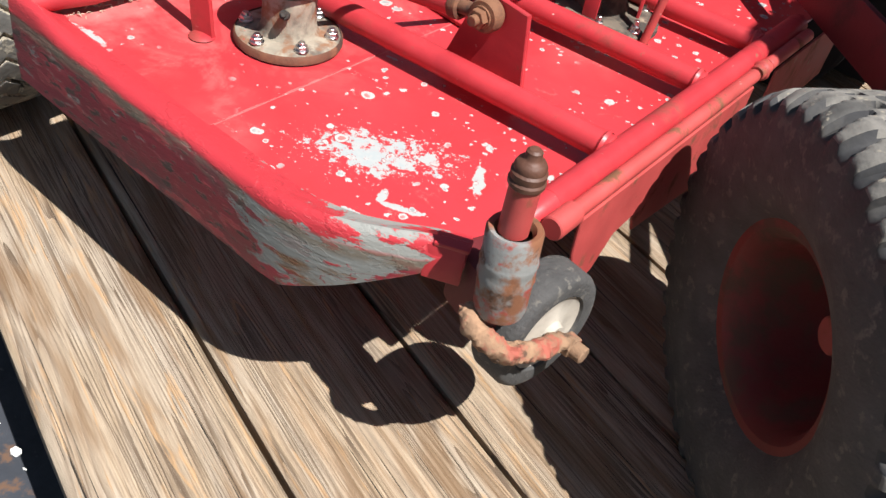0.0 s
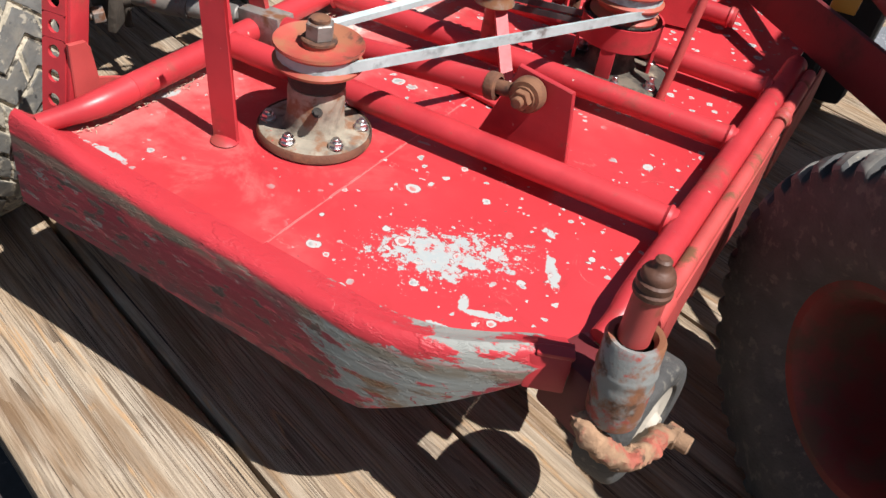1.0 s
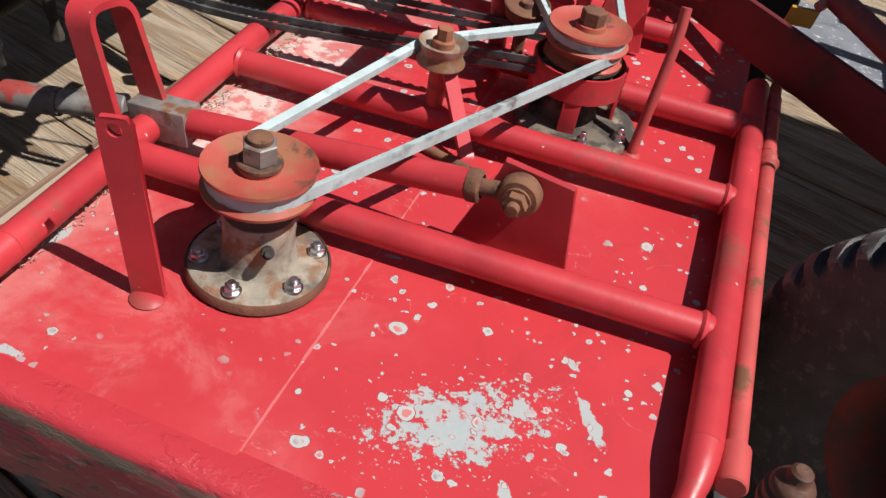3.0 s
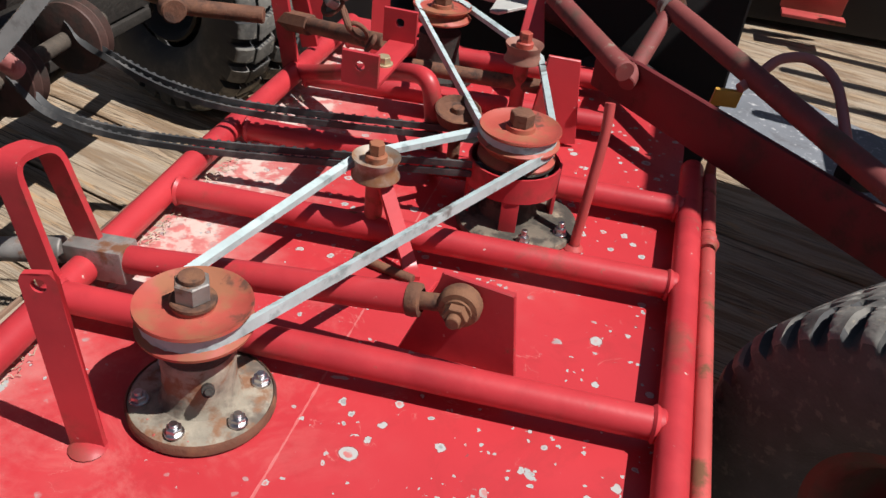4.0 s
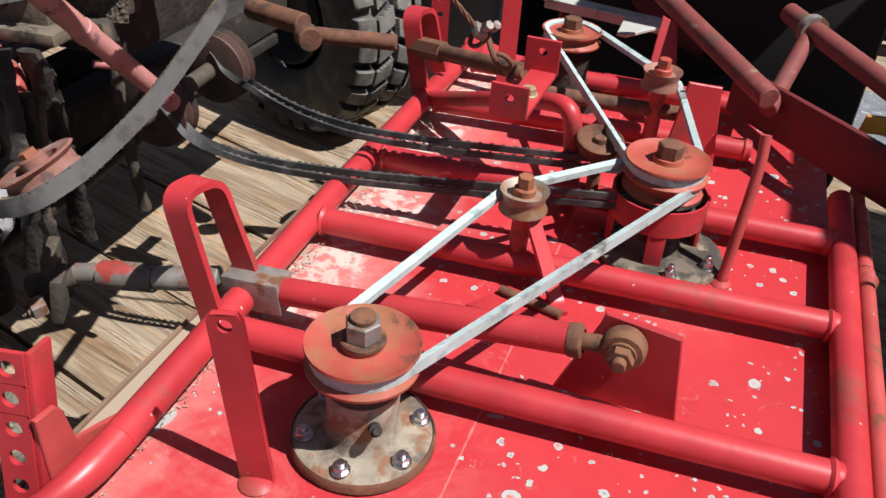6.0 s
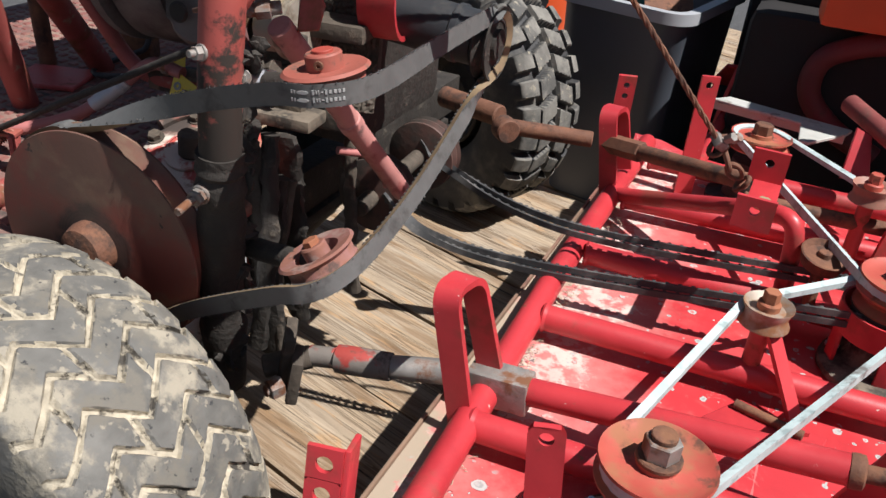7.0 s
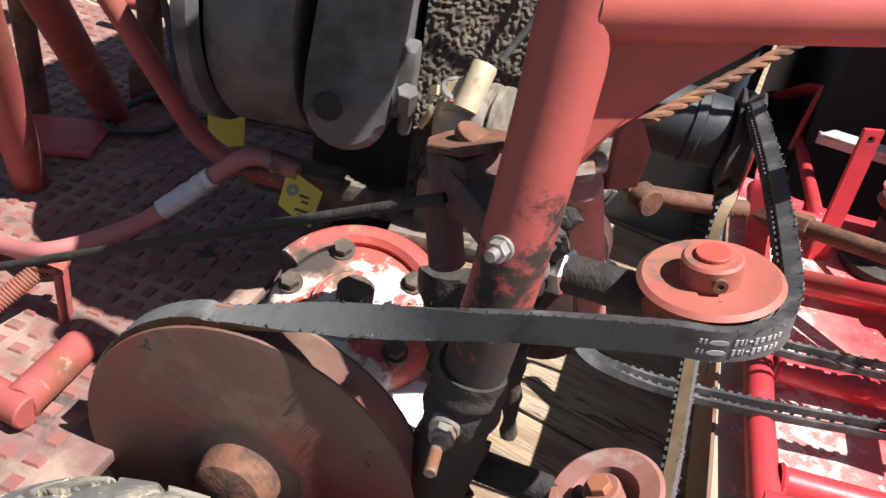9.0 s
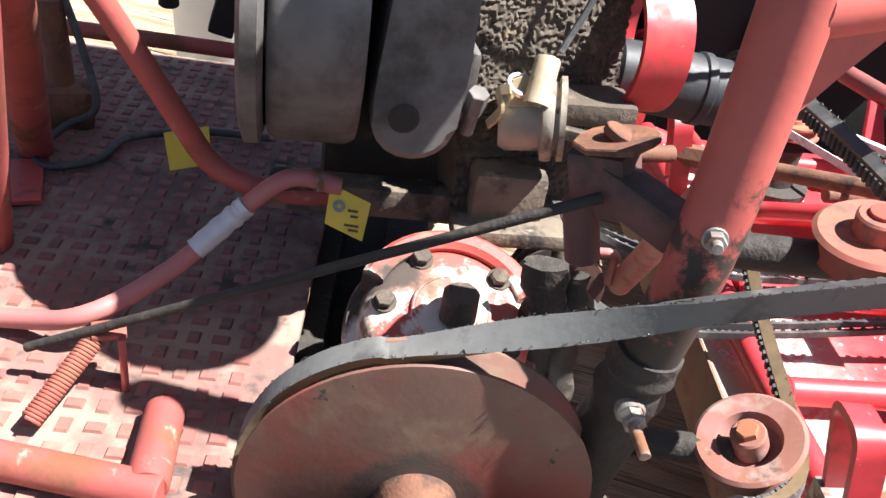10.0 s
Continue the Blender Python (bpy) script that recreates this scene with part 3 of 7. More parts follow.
def rounded(pts, r, steps=6):
    """A polyline with its inner corners rounded."""
    pts = [Vector(p) for p in pts]
    out = [pts[0]]
    for a, b, c in zip(pts, pts[1:], pts[2:]):
        d1, d2 = (a - b), (c - b)
        k = min(r, d1.length * 0.48, d2.length * 0.48)
        p, q = b + d1.normalized() * k, b + d2.normalized() * k
        for s in range(steps + 1):
            t = s / steps
            out.append(p * (1 - t) ** 2 + 2 * b * t * (1 - t) + q * t * t)
    return out + [pts[-1]]


def pipe(bm, pts, r, n=14, closed=False, mat=0, flat=None):
    """Sweep a round section (or flat=(w, h, up)) along points."""
    pts = [Vector(p) for p in pts]
    N = len(pts)
    rings, up = [], None
    for i, p in enumerate(pts):
        if closed:
            d = pts[(i + 1) % N] - pts[i - 1]
        else:
            d = pts[min(i + 1, N - 1)] - pts[max(i - 1, 0)]
        d.normalize()
        if flat and len(flat) > 2:
            u = flat[2](i / (N - 1)) if callable(flat[2]) else flat[2]
            up = Vector(u)
            up = (up - d * up.dot(d)).normalized()
        else:
            if up is None:
                up = Vector((0, 0, 1)) if abs(d.z) < 0.9 else Vector((0, 1, 0))
            up = (up - d * up.dot(d)).normalized()
        side = d.cross(up)
        if flat:
            w, h = flat[0] / 2, flat[1] / 2
            prof = flat[3] if len(flat) > 3 else ((-w, -h), (w, -h), (w, h), (-w, h))
            rings.append([bm.verts.new(p + side * a + up * b) for a, b in prof])
        else:
            rr = r(i / (N - 1)) if callable(r) else r
            rings.append([bm.verts.new(p + side * rr * math.cos(2 * math.pi * k / n) + up * rr * math.sin(2 * math.pi * k / n)) for k in range(n)])
    for i in range(N if closed else N - 1):
        a, b = rings[i], rings[(i + 1) % N]
        for k in range(len(a)):
            bm.faces.new([a[k], a[(k + 1) % len(a)], b[(k + 1) % len(a)], b[k]]).material_index = mat
    if not closed:
        bm.faces.new(rings[0][::-1]).material_index = mat
        bm.faces.new(rings[-1]).material_index = mat
    return bm


def box(bm, size, m, bev=0.0015, mat=0):
    """A bevelled box of that size, centred on the pose m."""
    b2 = bmesh.new()
    bmesh.ops.create_cube(b2, size=1, matrix=m @ Matrix.Diagonal((*size, 1)))
    if bev:
        bmesh.ops.bevel(b2, geom=b2.edges[:], offset=bev, segments=2, affect="EDGES", profile=0.6)
    return absorb(bm, b2, mat)


def absorb(bm, other, mat=0):
    seen = {}
    for v in other.verts:
        seen[v] = bm.verts.new(v.co)
    for f in other.faces:
        bm.faces.new([seen[v] for v in f.verts]).material_index = mat
    other.free()
    return bm


def slab(bm, outline, thick, m, bev=0.0012, holes=(), mat=0):
    """A plate: a flat outline (x, y) extruded by thick along the pose's z, with round holes (x, y, r) shown as dark sockets bored through."""
    b2 = bmesh.new()
    lo = [b2.verts.new((x, y, 0)) for x, y in outline]
    hi = [b2.verts.new((x, y, thick)) for x, y in outline]
    n = len(outline)
    b2.faces.new(lo[::-1])
    b2.faces.new(hi)
    for k in range(n):
        b2.faces.new([lo[k], lo[(k + 1) % n], hi[(k + 1) % n], hi[k]])
    if bev:
        bmesh.ops.bevel(b2, geom=[e for e in b2.edges if abs(e.verts[0].co.z - e.verts[1].co.z) < 1e-6], offset=bev, segments=1, affect="EDGES")
    bmesh.ops.transform(b2, matrix=m, verts=b2.verts)
    return absorb(bm, b2, mat)


def bored_bar(bm, w, h, thick, m, holes, r, mat=0, n=12, round_top=True):
    """A flat bar standing along the pose's y with real holes at the heights given."""
    b2 = bmesh.new()
    cuts = [0.0]
    for c in holes:
        cuts += [c - r * 1.8, c + r * 1.8]
    cuts.append(h)
    for z in (0.0, thick):
        for a, b in zip(cuts, cuts[1:]):
            mid = [c for c in holes if a < c < b]
            if not mid:
                b2.faces.new([b2.verts.new(p) for p in ((-w / 2, a, z), (w / 2, a, z), (w / 2, b, z), (-w / 2, b, z))])
                continue
            c = mid[0]
            inner, outer = [], []
            for k in range(n):
                t = 2 * math.pi * (k + 0.5) / n
                inner.append(b2.verts.new((r * math.cos(t), c + r * math.sin(t), z)))
                s = min((w / 2) / max(abs(math.cos(t)), 1e-6), ((b - a) / 2) / max(abs(math.sin(t)), 1e-6))
                outer.append(b2.verts.new((s * math.cos(t), c + s * math.sin(t), z)))
            for k in range(n):
                j = (k + 1) % n
                b2.faces.new([inner[k], outer[k], outer[j], inner[j]])
            for sx, sy in ((1, 1), (-1, 1), (-1, -1), (1, -1)):
                corner = b2.verts.new((sx * w / 2, c + sy * (b - a) / 2, z))
                near = sorted(outer, key=lambda v: (v.co - corner.co).length)[:2]
                b2.faces.new([corner, near[0], near[1]])
    for c in holes:
        ring = [[b2.verts.new((r * math.cos(2 * math.pi * (k + 0.5) / n), c + r * math.sin(2 * math.pi * (k + 0.5) / n), z)) for k in range(n)] for z in (0, thick)]
        for k in range(n):
            b2.faces.new([ring[0][k], ring[0][(k + 1) % n], ring[1][(k + 1) % n], ring[1][k]])
    for p, q in (((-w / 2, 0), (-w / 2, h)), ((w / 2, 0), (w / 2, h)), ((-w / 2, h), (w / 2, h)), ((-w / 2, 0), (w / 2, 0))):
        b2.faces.new([b2.verts.new((*p, 0)), b2.verts.new((*q, 0)), b2.verts.new((*q, thick)), b2.verts.new((*p, thick))])
    bmesh.ops.remove_doubles(b2, verts=b2.verts, dist=1e-5)
    bmesh.ops.transform(b2, matrix=m, verts=b2.verts)
    return absorb(bm, b2, mat)


def belt_loop(circles, z, steps=10):
    """Points of a belt round circles (x, y, r), all on its inside, counter-clockwise."""
    out = []
    N = len(circles)
    legs = []
    for i in range(N):
        (x1, y1, r1), (x2, y2, r2) = circles[i], circles[(i + 1) % N]
        dx, dy = x2 - x1, y2 - y1
        L = math.hypot(dx, dy)
        a = math.atan2(dy, dx) - math.pi / 2 + math.asin((r2 - r1) / L) * -1
        legs.append(a)
    for i in range(N):
        x, y, r = circles[i]
        a0, a1 = legs[i - 1], legs[i]
        while a1 < a0 - 1e-6:
            a1 += 2 * math.pi
        for s in range(steps + 1):
            a = a0 + (a1 - a0) * s / steps
            out.append(Vector((x + r * math.cos(a), y + r * math.sin(a), z)))
        x2, y2, r2 = circles[(i + 1) % N]
        p, q = out[-1], Vector((x2 + r2 * math.cos(legs[i]), y2 + r2 * math.sin(legs[i]), z))
        for s in range(1, 12):
            out.append(p.lerp(q, s / 12))
    return out


def vee(w, h):
    """The section of a V-belt, its wide back outward."""
    return ((-h / 2, -w * 0.30), (h / 2, -w * 0.5), (h / 2, w * 0.5), (-h / 2, w * 0.30))



# ---- trailer floor, ground ----
PLANK_TURN = -15.5
along = Vector((math.cos(radians(PLANK_TURN)), math.sin(radians(PLANK_TURN)), 0))
across = Vector((-along.y, along.x, 0))
bm = bmesh.new()
bmesh.ops.create_grid(bm, x_segments=40, y_segments=40, size=60)
ground = solo("ground", bm, asphalt, "dark asphalt yard with grit, under the trailer", "ground", kind="structure")
ground.location.z = FLOOR - 0.62

floor = thing("floor", (0, 0, FLOOR), "weathered grey-brown plank bed of a trailer", "floor", kind="structure")


def plank_mesh(length, width, thick=0.04, seed=0):
    rnd = random.Random(seed)
    bm = bmesh.new()
    nx = 40
    prof = [(-0.5, -1), (-0.5, -0.12), (-0.485, -0.02), (-0.44, 0), (-0.2, 0.0), (0, 0.0), (0.2, 0.0), (0.44, 0), (0.485, -0.02), (0.5, -0.12), (0.5, -1)]
    rings = []
    for i in range(nx + 1):
        x = (i / nx - 0.5) * length
        ring = []
        for a, b in prof:
            w = rnd.uniform(-0.0022, 0.0022) if abs(a) > 0.43 else 0
            ring.append(bm.verts.new((x, a * width + w, b * thick + (rnd.uniform(-0.0012, 0.0012) if b > -0.5 else 0))))
        rings.append(ring)
    for a, b in zip(rings, rings[1:]):
        for k in range(len(prof) - 1):
            bm.faces.new([a[k], a[k + 1], b[k + 1], b[k]])
    bm.faces.new(rings[0])
    bm.faces.new(rings[-1][::-1])
    return finish_mesh("plank", bm, wood, 50)


edges = [-0.507, -0.291, -0.050]
while edges[-1] < 3.0:
    edges.append(edges[-1] + 0.232)
plank_data = [plank_mesh(5.6, 1.0, seed=s) for s in range(3)]
for i, (a, b) in enumerate(zip(edges, edges[1:])):
    ob = new("plank", plank_data[i % 3])
    ob.parent = floor
    w = b - a - 0.007
    ob.matrix_local = Matrix.Translation(across * (a + b) / 2 + along * (0.02 * ((i * 5) % 4) - 0.2)) @ pose(0, 0, 0.0015 * ((i * 7) % 3 - 1), 0, 0, PLANK_TURN) @ Matrix.Diagonal((1, w, 1, 1))

bm = bmesh.new()
m = Matrix.Translation(across * -0.555 + Vector((0, 0, FLOOR - 0.09))) @ pose(0, 0, 0, 0, 0, PLANK_TURN)
box(bm, (6, 0.05, 0.11), m, 0.004)
solo("trim", bm, trailer_steel, "dark steel side rail of the trailer, scuffed", "trailer rail", kind="structure")

# ---- mower deck ----
deck = thing("mower_deck", (0, 0, FLOOR), "red mower deck with chipped paint and welded tube frame", "mower deck")
FAR = 0.93

# top sheet
near = [(-0.335, -0.298), (0.06, -0.303), (0.15, -0.303), (0.213, -0.288), (0.260, -0.262), (0.296, -0.235), (0.325, -0.219), (0.334, -0.150)]
outline = near + [(x, FAR - 0.30 - y) for x, y in near[::-1]]
bm = bmesh.new()
slab(bm, outline, 0.004, pose(0, 0, DECK - 0.004), 0.0008)
top = part("top_plate", bm, deck_paint, deck)


def skirt(bm, pts, flip):
    rings = []
    n = len(pts)
    for i, (x, y, lip, zb) in enumerate(pts):
        a, b = pts[max(i - 1, 0)], pts[min(i + 1, n - 1)]
        d = Vector((b[0] - a[0], b[1] - a[1])).normalized()
        o = Vector((d.y, -d.x)) * flip
        t = DECK + lip
        prof = [(-0.036, DECK + 0.0002), (-0.028, DECK + 0.0012 + lip * 0.10), (-0.019, DECK + lip * 0.32 + 0.002), (-0.011, DECK + lip * 0.70 + 0.001), (-0.004, t - 0.001), (0.001, t - 0.003), (0.005, t - 0.008), (0.007, t - 0.016), (0.009, (t + zb) / 2), (0.009, zb), (0.005, zb), (0.005, t - 0.02), (-0.02, DECK - 0.006)]
        rings.append([bm.verts.new((x + o.x * u, y + o.y * u, z)) for u, z in prof])
    for a, b in zip(rings, rings[1:]):
        for k in range(len(a) - 1):
            bm.faces.new([a[k], a[k + 1], b[k + 1], b[k]])
    bm.faces.new(rings[0])
    bm.faces.new(rings[-1])


def skirt_points():
    out = []
    base = smooth_path([(x, y, 0) for x, y in near[:-1]], 8)
    for p in base:
        k = min(1, max(0, (p.x - 0.02) / 0.28))
        left = min(1, max(0, (-0.20 - p.x) / 0.10))
        lip = 0.004 + 0.016 * k * k * (3 - 2 * k) + 0.020 * left * left * (3 - 2 * left)
        c = min(1, max(0, (p.x - 0.16) / 0.14))
        out.append((p.x, p.y - 0.003, lip, 0.152 + 0.082 * c))
    return out


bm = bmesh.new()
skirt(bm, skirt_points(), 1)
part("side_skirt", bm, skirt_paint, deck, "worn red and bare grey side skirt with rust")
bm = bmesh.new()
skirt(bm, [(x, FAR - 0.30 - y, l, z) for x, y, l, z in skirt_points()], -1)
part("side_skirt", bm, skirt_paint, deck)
# back wall under the rear rail and front wall
bm = bmesh.new()
box(bm, (0.004, FAR + 0.27, 0.095), pose(-0.3375, FAR / 2 - 0.15, DECK - 0.044), 0.001)
part("back_skirt", bm, wall_brown, deck, "mottled brown back wall")
bm = bmesh.new()
box(bm, (0.040, 0.006, 0.040), pose(0.310, -0.238, DECK - 0.006, -8, 0, 26), 0.0025)
box(bm, (0.036, 0.020, 0.005), pose(0.310, -0.228, DECK + 0.016, 0, 0, 26), 0.002)
part("corner_tab", bm, red_paint, deck)
# spindle doubler plate
bm = bmesh.new()
slab(bm, [(-0.272, -0.276), (0.003, -0.278), (0.003, 0.000), (-0.272, -0.010)], 0.0009, pose(0, 0, DECK + 0.0003), 0.0006)
part("doubler_plate", bm, deck_paint, deck)

# tube frame
R = 0.0165
TZ = 0.279
frame_tubes = [
    [(0.343, -0.12, TZ), (0.343, 0.565, TZ)],
    [(-0.275, -0.19, TZ), (-0.297, 0.30, TZ)],
    [(-0.297, 0.298, TZ), (-0.301, 0.88, TZ)],
]
for p, q in frame_tubes:
    bm = bmesh.new()
    rod(bm, p, q, R, 24)
    part("rail", bm, red_paint, deck)
bm = bmesh.new()
pipe(bm, rounded([(0.343, -0.118, TZ), (0.342, -0.150, TZ - 0.003), (0.336, -0.186, TZ - 0.013)], 0.03), lambda t: R * (1 - 0.35 * t), 20)
part("rail_end", bm, red_paint, deck)
bm = bmesh.new()
pipe(bm, rounded([(-0.275, -0.188, TZ), (-0.277, -0.240, TZ - 0.003), (-0.305, -0.292, TZ - 0.016)], 0.03), lambda t: R * (1 - 0.30 * t * t), 20)
part("rail_end", bm, red_paint, deck)
for y, y2 in ((-0.019, 0.022), (0.211, 0.256), (0.400, 0.440), (0.610, 0.664), (0.80, 0.83)):
    bm = bmesh.new()
    end = 0.334 if y < 0.5 else 0.215
    rod(bm, (-0.278, y, TZ), (end, y2, TZ), R, 24)
    lathe(bm, [(R + 0.0005, 0), (R + 0.003, 0.003), (R + 0.001, 0.007)], (end - 0.013, y2 - 0.001, TZ), (1, 0.066, 0), 24)
    lathe(bm, [(R + 0.001, 0), (R + 0.003, 0.003), (R + 0.0005, 0.007)], (-0.280, y, TZ), (1, 0.066, 0), 24)
    part("cross_tube", bm, red_paint, deck)

# hinge pipe and discharge flap on the front
bm = bmesh.new()
rod(bm, (0.3685, -0.118, 0.279), (0.3685, 0.345, 0.279), 0.0095, 16)
part("hinge_pipe", bm, red_worn, deck, "worn red hinge pipe with bare patches")
bm = bmesh.new()
rod(bm, (0.3685, -0.150, 0.279), (0.3685, -0.108, 0.279), 0.0135, 16)
part("hinge_sleeve", bm, red_worn, deck)
bm = bmesh.new()
rod(bm, (0.3685, 0.352, 0.279), (0.3685, 0.385, 0.279), 0.011, 16)
lathe(bm, [(0.011, 0), (0.014, 0.003), (0.011, 0.006)], (0.3685, 0.362, 0.279), (0, 1, 0))
part("hinge_knuckle", bm, red_worn, deck)
bm = bmesh.new()
rod(bm, (0.3685, 0.39, 0.279), (0.3685, 0.545, 0.279), 0.0095, 16)
part("hinge_pipe", bm, red_worn, deck)
bm = bmesh.new()
slab(bm, [(-0.105, 0.0), (0.33, 0.0), (0.33, -0.10), (0.30, -0.135), (0.06, -0.105), (0.045, -0.07), (0.0, -0.075), (-0.03, -0.115), (-0.07, -0.125), (-0.10, -0.05)], 0.004, Matrix.Translation((0.375, 0, 0.272)) @ Matrix(((0, 0, 1, 0), (1, 0, 0, 0), (0, 1, 0, 0), (0, 0, 0, 1))))
part("discharge_flap", bm, red_worn, deck, "scratched red discharge flap")
bm = bmesh.new()
box(bm, (0.004, 0.30, 0.11), pose(0.378, 0.56, 0.215), 0.001)
part("front_skirt", bm, red_dull, deck)

# upright strap beside the near spindle
bm = bmesh.new()
d = Vector((-0.018, 0.001, 0.190))
zax = d.normalized()
fx = Vector((0.97, 0.22, 0))
fx = (fx - zax * fx.dot(zax)).normalized()
fy = zax.cross(fx)
bored_bar(bm, 0.030, d.length, 0.006, Matrix(((fx.x, zax.x, fy.x, -0.152), (fx.y, zax.y, fy.y, -0.163), (fx.z, zax.z, fy.z, DECK), (0, 0, 0, 1))), [0.175], 0.0065)
for v in bm.verts:
    k = (v.co - Vector((-0.152, -0.163, DECK))).dot(zax) - 0.175
    if k > 0.006:
        mid = Vector((-0.152, -0.163, DECK)) + zax * 0.175 + fy * 0.003
        off = v.co - mid
        flat = off - fy * off.dot(fy)
        v.co = mid + fy * off.dot(fy) + flat * min(1, 0.0155 / flat.length)
part("upright_strap", bm, red_paint, deck)
bm = bmesh.new()
lathe(bm, [(0.0, 0.005), (0.012, 0.0035), (0.017, 0.0)], (-0.152, -0.163, DECK + 0.003), n=16)
part("weld", bm, red_paint, deck)
# holed angle bar standing on the rail at the rear corner
bm = bmesh.new()
turn = pose(-0.330, -0.262, 0.258, -12, 0, 12)
m = turn @ pose(0.0135, 0, 0, 90, 0, 0)
bored_bar(bm, 0.030, 0.145, 0.005, m, [0.018, 0.046, 0.074, 0.102, 0.130], 0.0075, n=16)
box(bm, (0.005, 0.030, 0.145), turn @ pose(0.031, 0.012, 0.0725), 0.001)
part("holed_bar", bm, red_paint, deck)
bm = bmesh.new()
slab(bm, [(0.0, 0.0), (0.10, 0.0), (0.065, 0.012), (0.032, 0.022), (0.028, 0.062), (0.022, 0.072), (0.0, 0.074)], 0.006, Matrix.Translation((-0.302, -0.246, 0.272)) @ pose(0, 0, 0, 90, 0, 88))
part("corner_gusset", bm, red_worn, deck)
bm = bmesh.new()
lathe(bm, [(0.006, -0.008), (0.012, -0.008), (0.012, 0.008), (0.006, 0.008), (0.006, -0.008)], (-0.352, -0.292, 0.205), (-0.5, -0.8, 0.3), 20)
part("pipe_ring", bm, rust, deck, "small rusty pipe ring")

# lift handles: bent flat bars
def lift_handle(x, y, top, lean):
    bm = bmesh.new()
    pts = rounded([(x, y, 0.268), (x - lean, y + 0.006, top), (x - lean + 0.006, y + 0.062, top - 0.006), (x + 0.004, y + 0.062, 0.30)], 0.022)
    pipe(bm, pts, 0, flat=(0.028, 0.008, (1, 0.0, 0), ((-0.004, -0.014), (0.004, -0.014), (0.004, 0.014), (-0.004, 0.014))))
    part("lift_handle", bm, red_paint, deck)


lift_handle(-0.292, -0.010, 0.418, 0.036)
lift_handle(-0.305, 0.618, 0.412, 0.028)

# spindles and pulleys


def sheave(bm, x, y, z, r, h, hub=0.018, mat=0):
    """A V-pulley with a dished face, its middle at height z."""
    lathe(bm, [(0, h * 0.55), (hub, h * 0.55), (hub + 0.001, h * 0.30), (hub + 0.008, h * 0.25), (r * 0.85, h * 0.30), (r - 0.003, h * 0.45), (r - 0.0005, h * 0.5), (r, h * 0.38), (r - 0.009, h * 0.06), (r - 0.009, -h * 0.06), (r, -h * 0.38), (r - 0.0005, -h * 0.5), (r - 0.01, -h * 0.42), (hub, -h * 0.4), (0, -h * 0.4)], (x, y, z), n=40, mat=mat)


def bolt_head(parent, at, r, h, mats, axis=(0, 0, 1), washer=0.0, name="bolt", stud=0.0):
    bm = bmesh.new()
    a, ax = Vector(at), Vector(axis).normalized()
    if washer:
        rod(bm, a - ax * 0.0005, a + ax * 0.0025, washer, 20)
    hexa(bm, a + ax * 0.002, a + ax * (0.002 + h), r)
    if stud:
        rod(bm, a + ax * (0.001 + h), a + ax * (0.002 + h + stud), r * 0.55, 12)
    return part(name, bm, mats, parent)


SX, SY = -0.088, -0.079
bm = bmesh.new()
lathe(bm, [(0.0, 0.014), (0.040, 0.014), (0.061, 0.013), (0.066, 0.010), (0.0675, 0.004), (0.0675, 0.0), (0, 0)], (SX, SY, DECK + 0.003), n=40)
lathe(bm, [(0.040, 0.013), (0.0365, 0.017), (0.0345, 0.024), (0.0335, 0.045), (0.0340, 0.060), (0.0325, 0.068), (0.0, 0.07)], (SX, SY, DECK + 0.003), n=32)
spindle = part("spindle_housing", bm, cast, deck, "dirty cast spindle housing with paint flecks")
bm = bmesh.new()
lathe(bm, [(0.0672, 0.0), (0.0690, 0.001), (0.0690, 0.008), (0.0668, 0.0115), (0.0660, 0.0105)], (SX, SY, DECK + 0.0035), n=48)
part("flange_rim", bm, rust, spindle)
# cap whose black colour also stands for the pulley's shadow on it
bm = bmesh.new()
lathe(bm, [(0.030, 0.0), (0.0335, 0.002), (0.0335, 0.024), (0.028, 0.027), (0.022, 0.03)], (SX, SY, 0.321), n=28)
part("dust_cap", bm, grease, spindle)
bm = bmesh.new()
rod(bm, (SX + 0.024, SY - 0.028, 0.303), (SX + 0.029, SY - 0.036, 0.309), 0.006, 12)
rod(bm, (SX + 0.029, SY - 0.036, 0.309), (SX + 0.031, SY - 0.039, 0.311), 0.0035, 10)
part("grease_nipple", bm, grease, spindle)
bm = bmesh.new()
sheave(bm, SX, SY, 0.361, 0.052, 0.026)
part("pulley", bm, pulley_red, spindle, "rusty red belt pulley")
bm = bmesh.new()
lathe(bm, [(0.014, 0.0), (0.0205, 0.0), (0.0205, 0.003), (0.019, 0.0045), (0.014, 0.0045)], (SX, SY, 0.374), n=24)
wash = part("lock_washer", bm, rust, spindle)
bm = bmesh.new()
hexa(bm, (SX, SY, 0.378), (SX, SY, 0.397), 0.0165)
nut = part("nut", bm, bare, spindle, "worn steel hex nut with rust")
bm = bmesh.new()
rod(bm, (SX, SY, 0.396), (SX, SY, 0.402), 0.0115, 16)
part("shaft_end", bm, rust, nut)
for k in range(6):
    a = radians(-86 + 60 * k)
    bolt_head(spindle, (SX + 0.055 * math.cos(a), SY + 0.055 * math.sin(a), DECK + 0.017), 0.0075, 0.006, steel, washer=0.009, name="flange_bolt", stud=0.004)

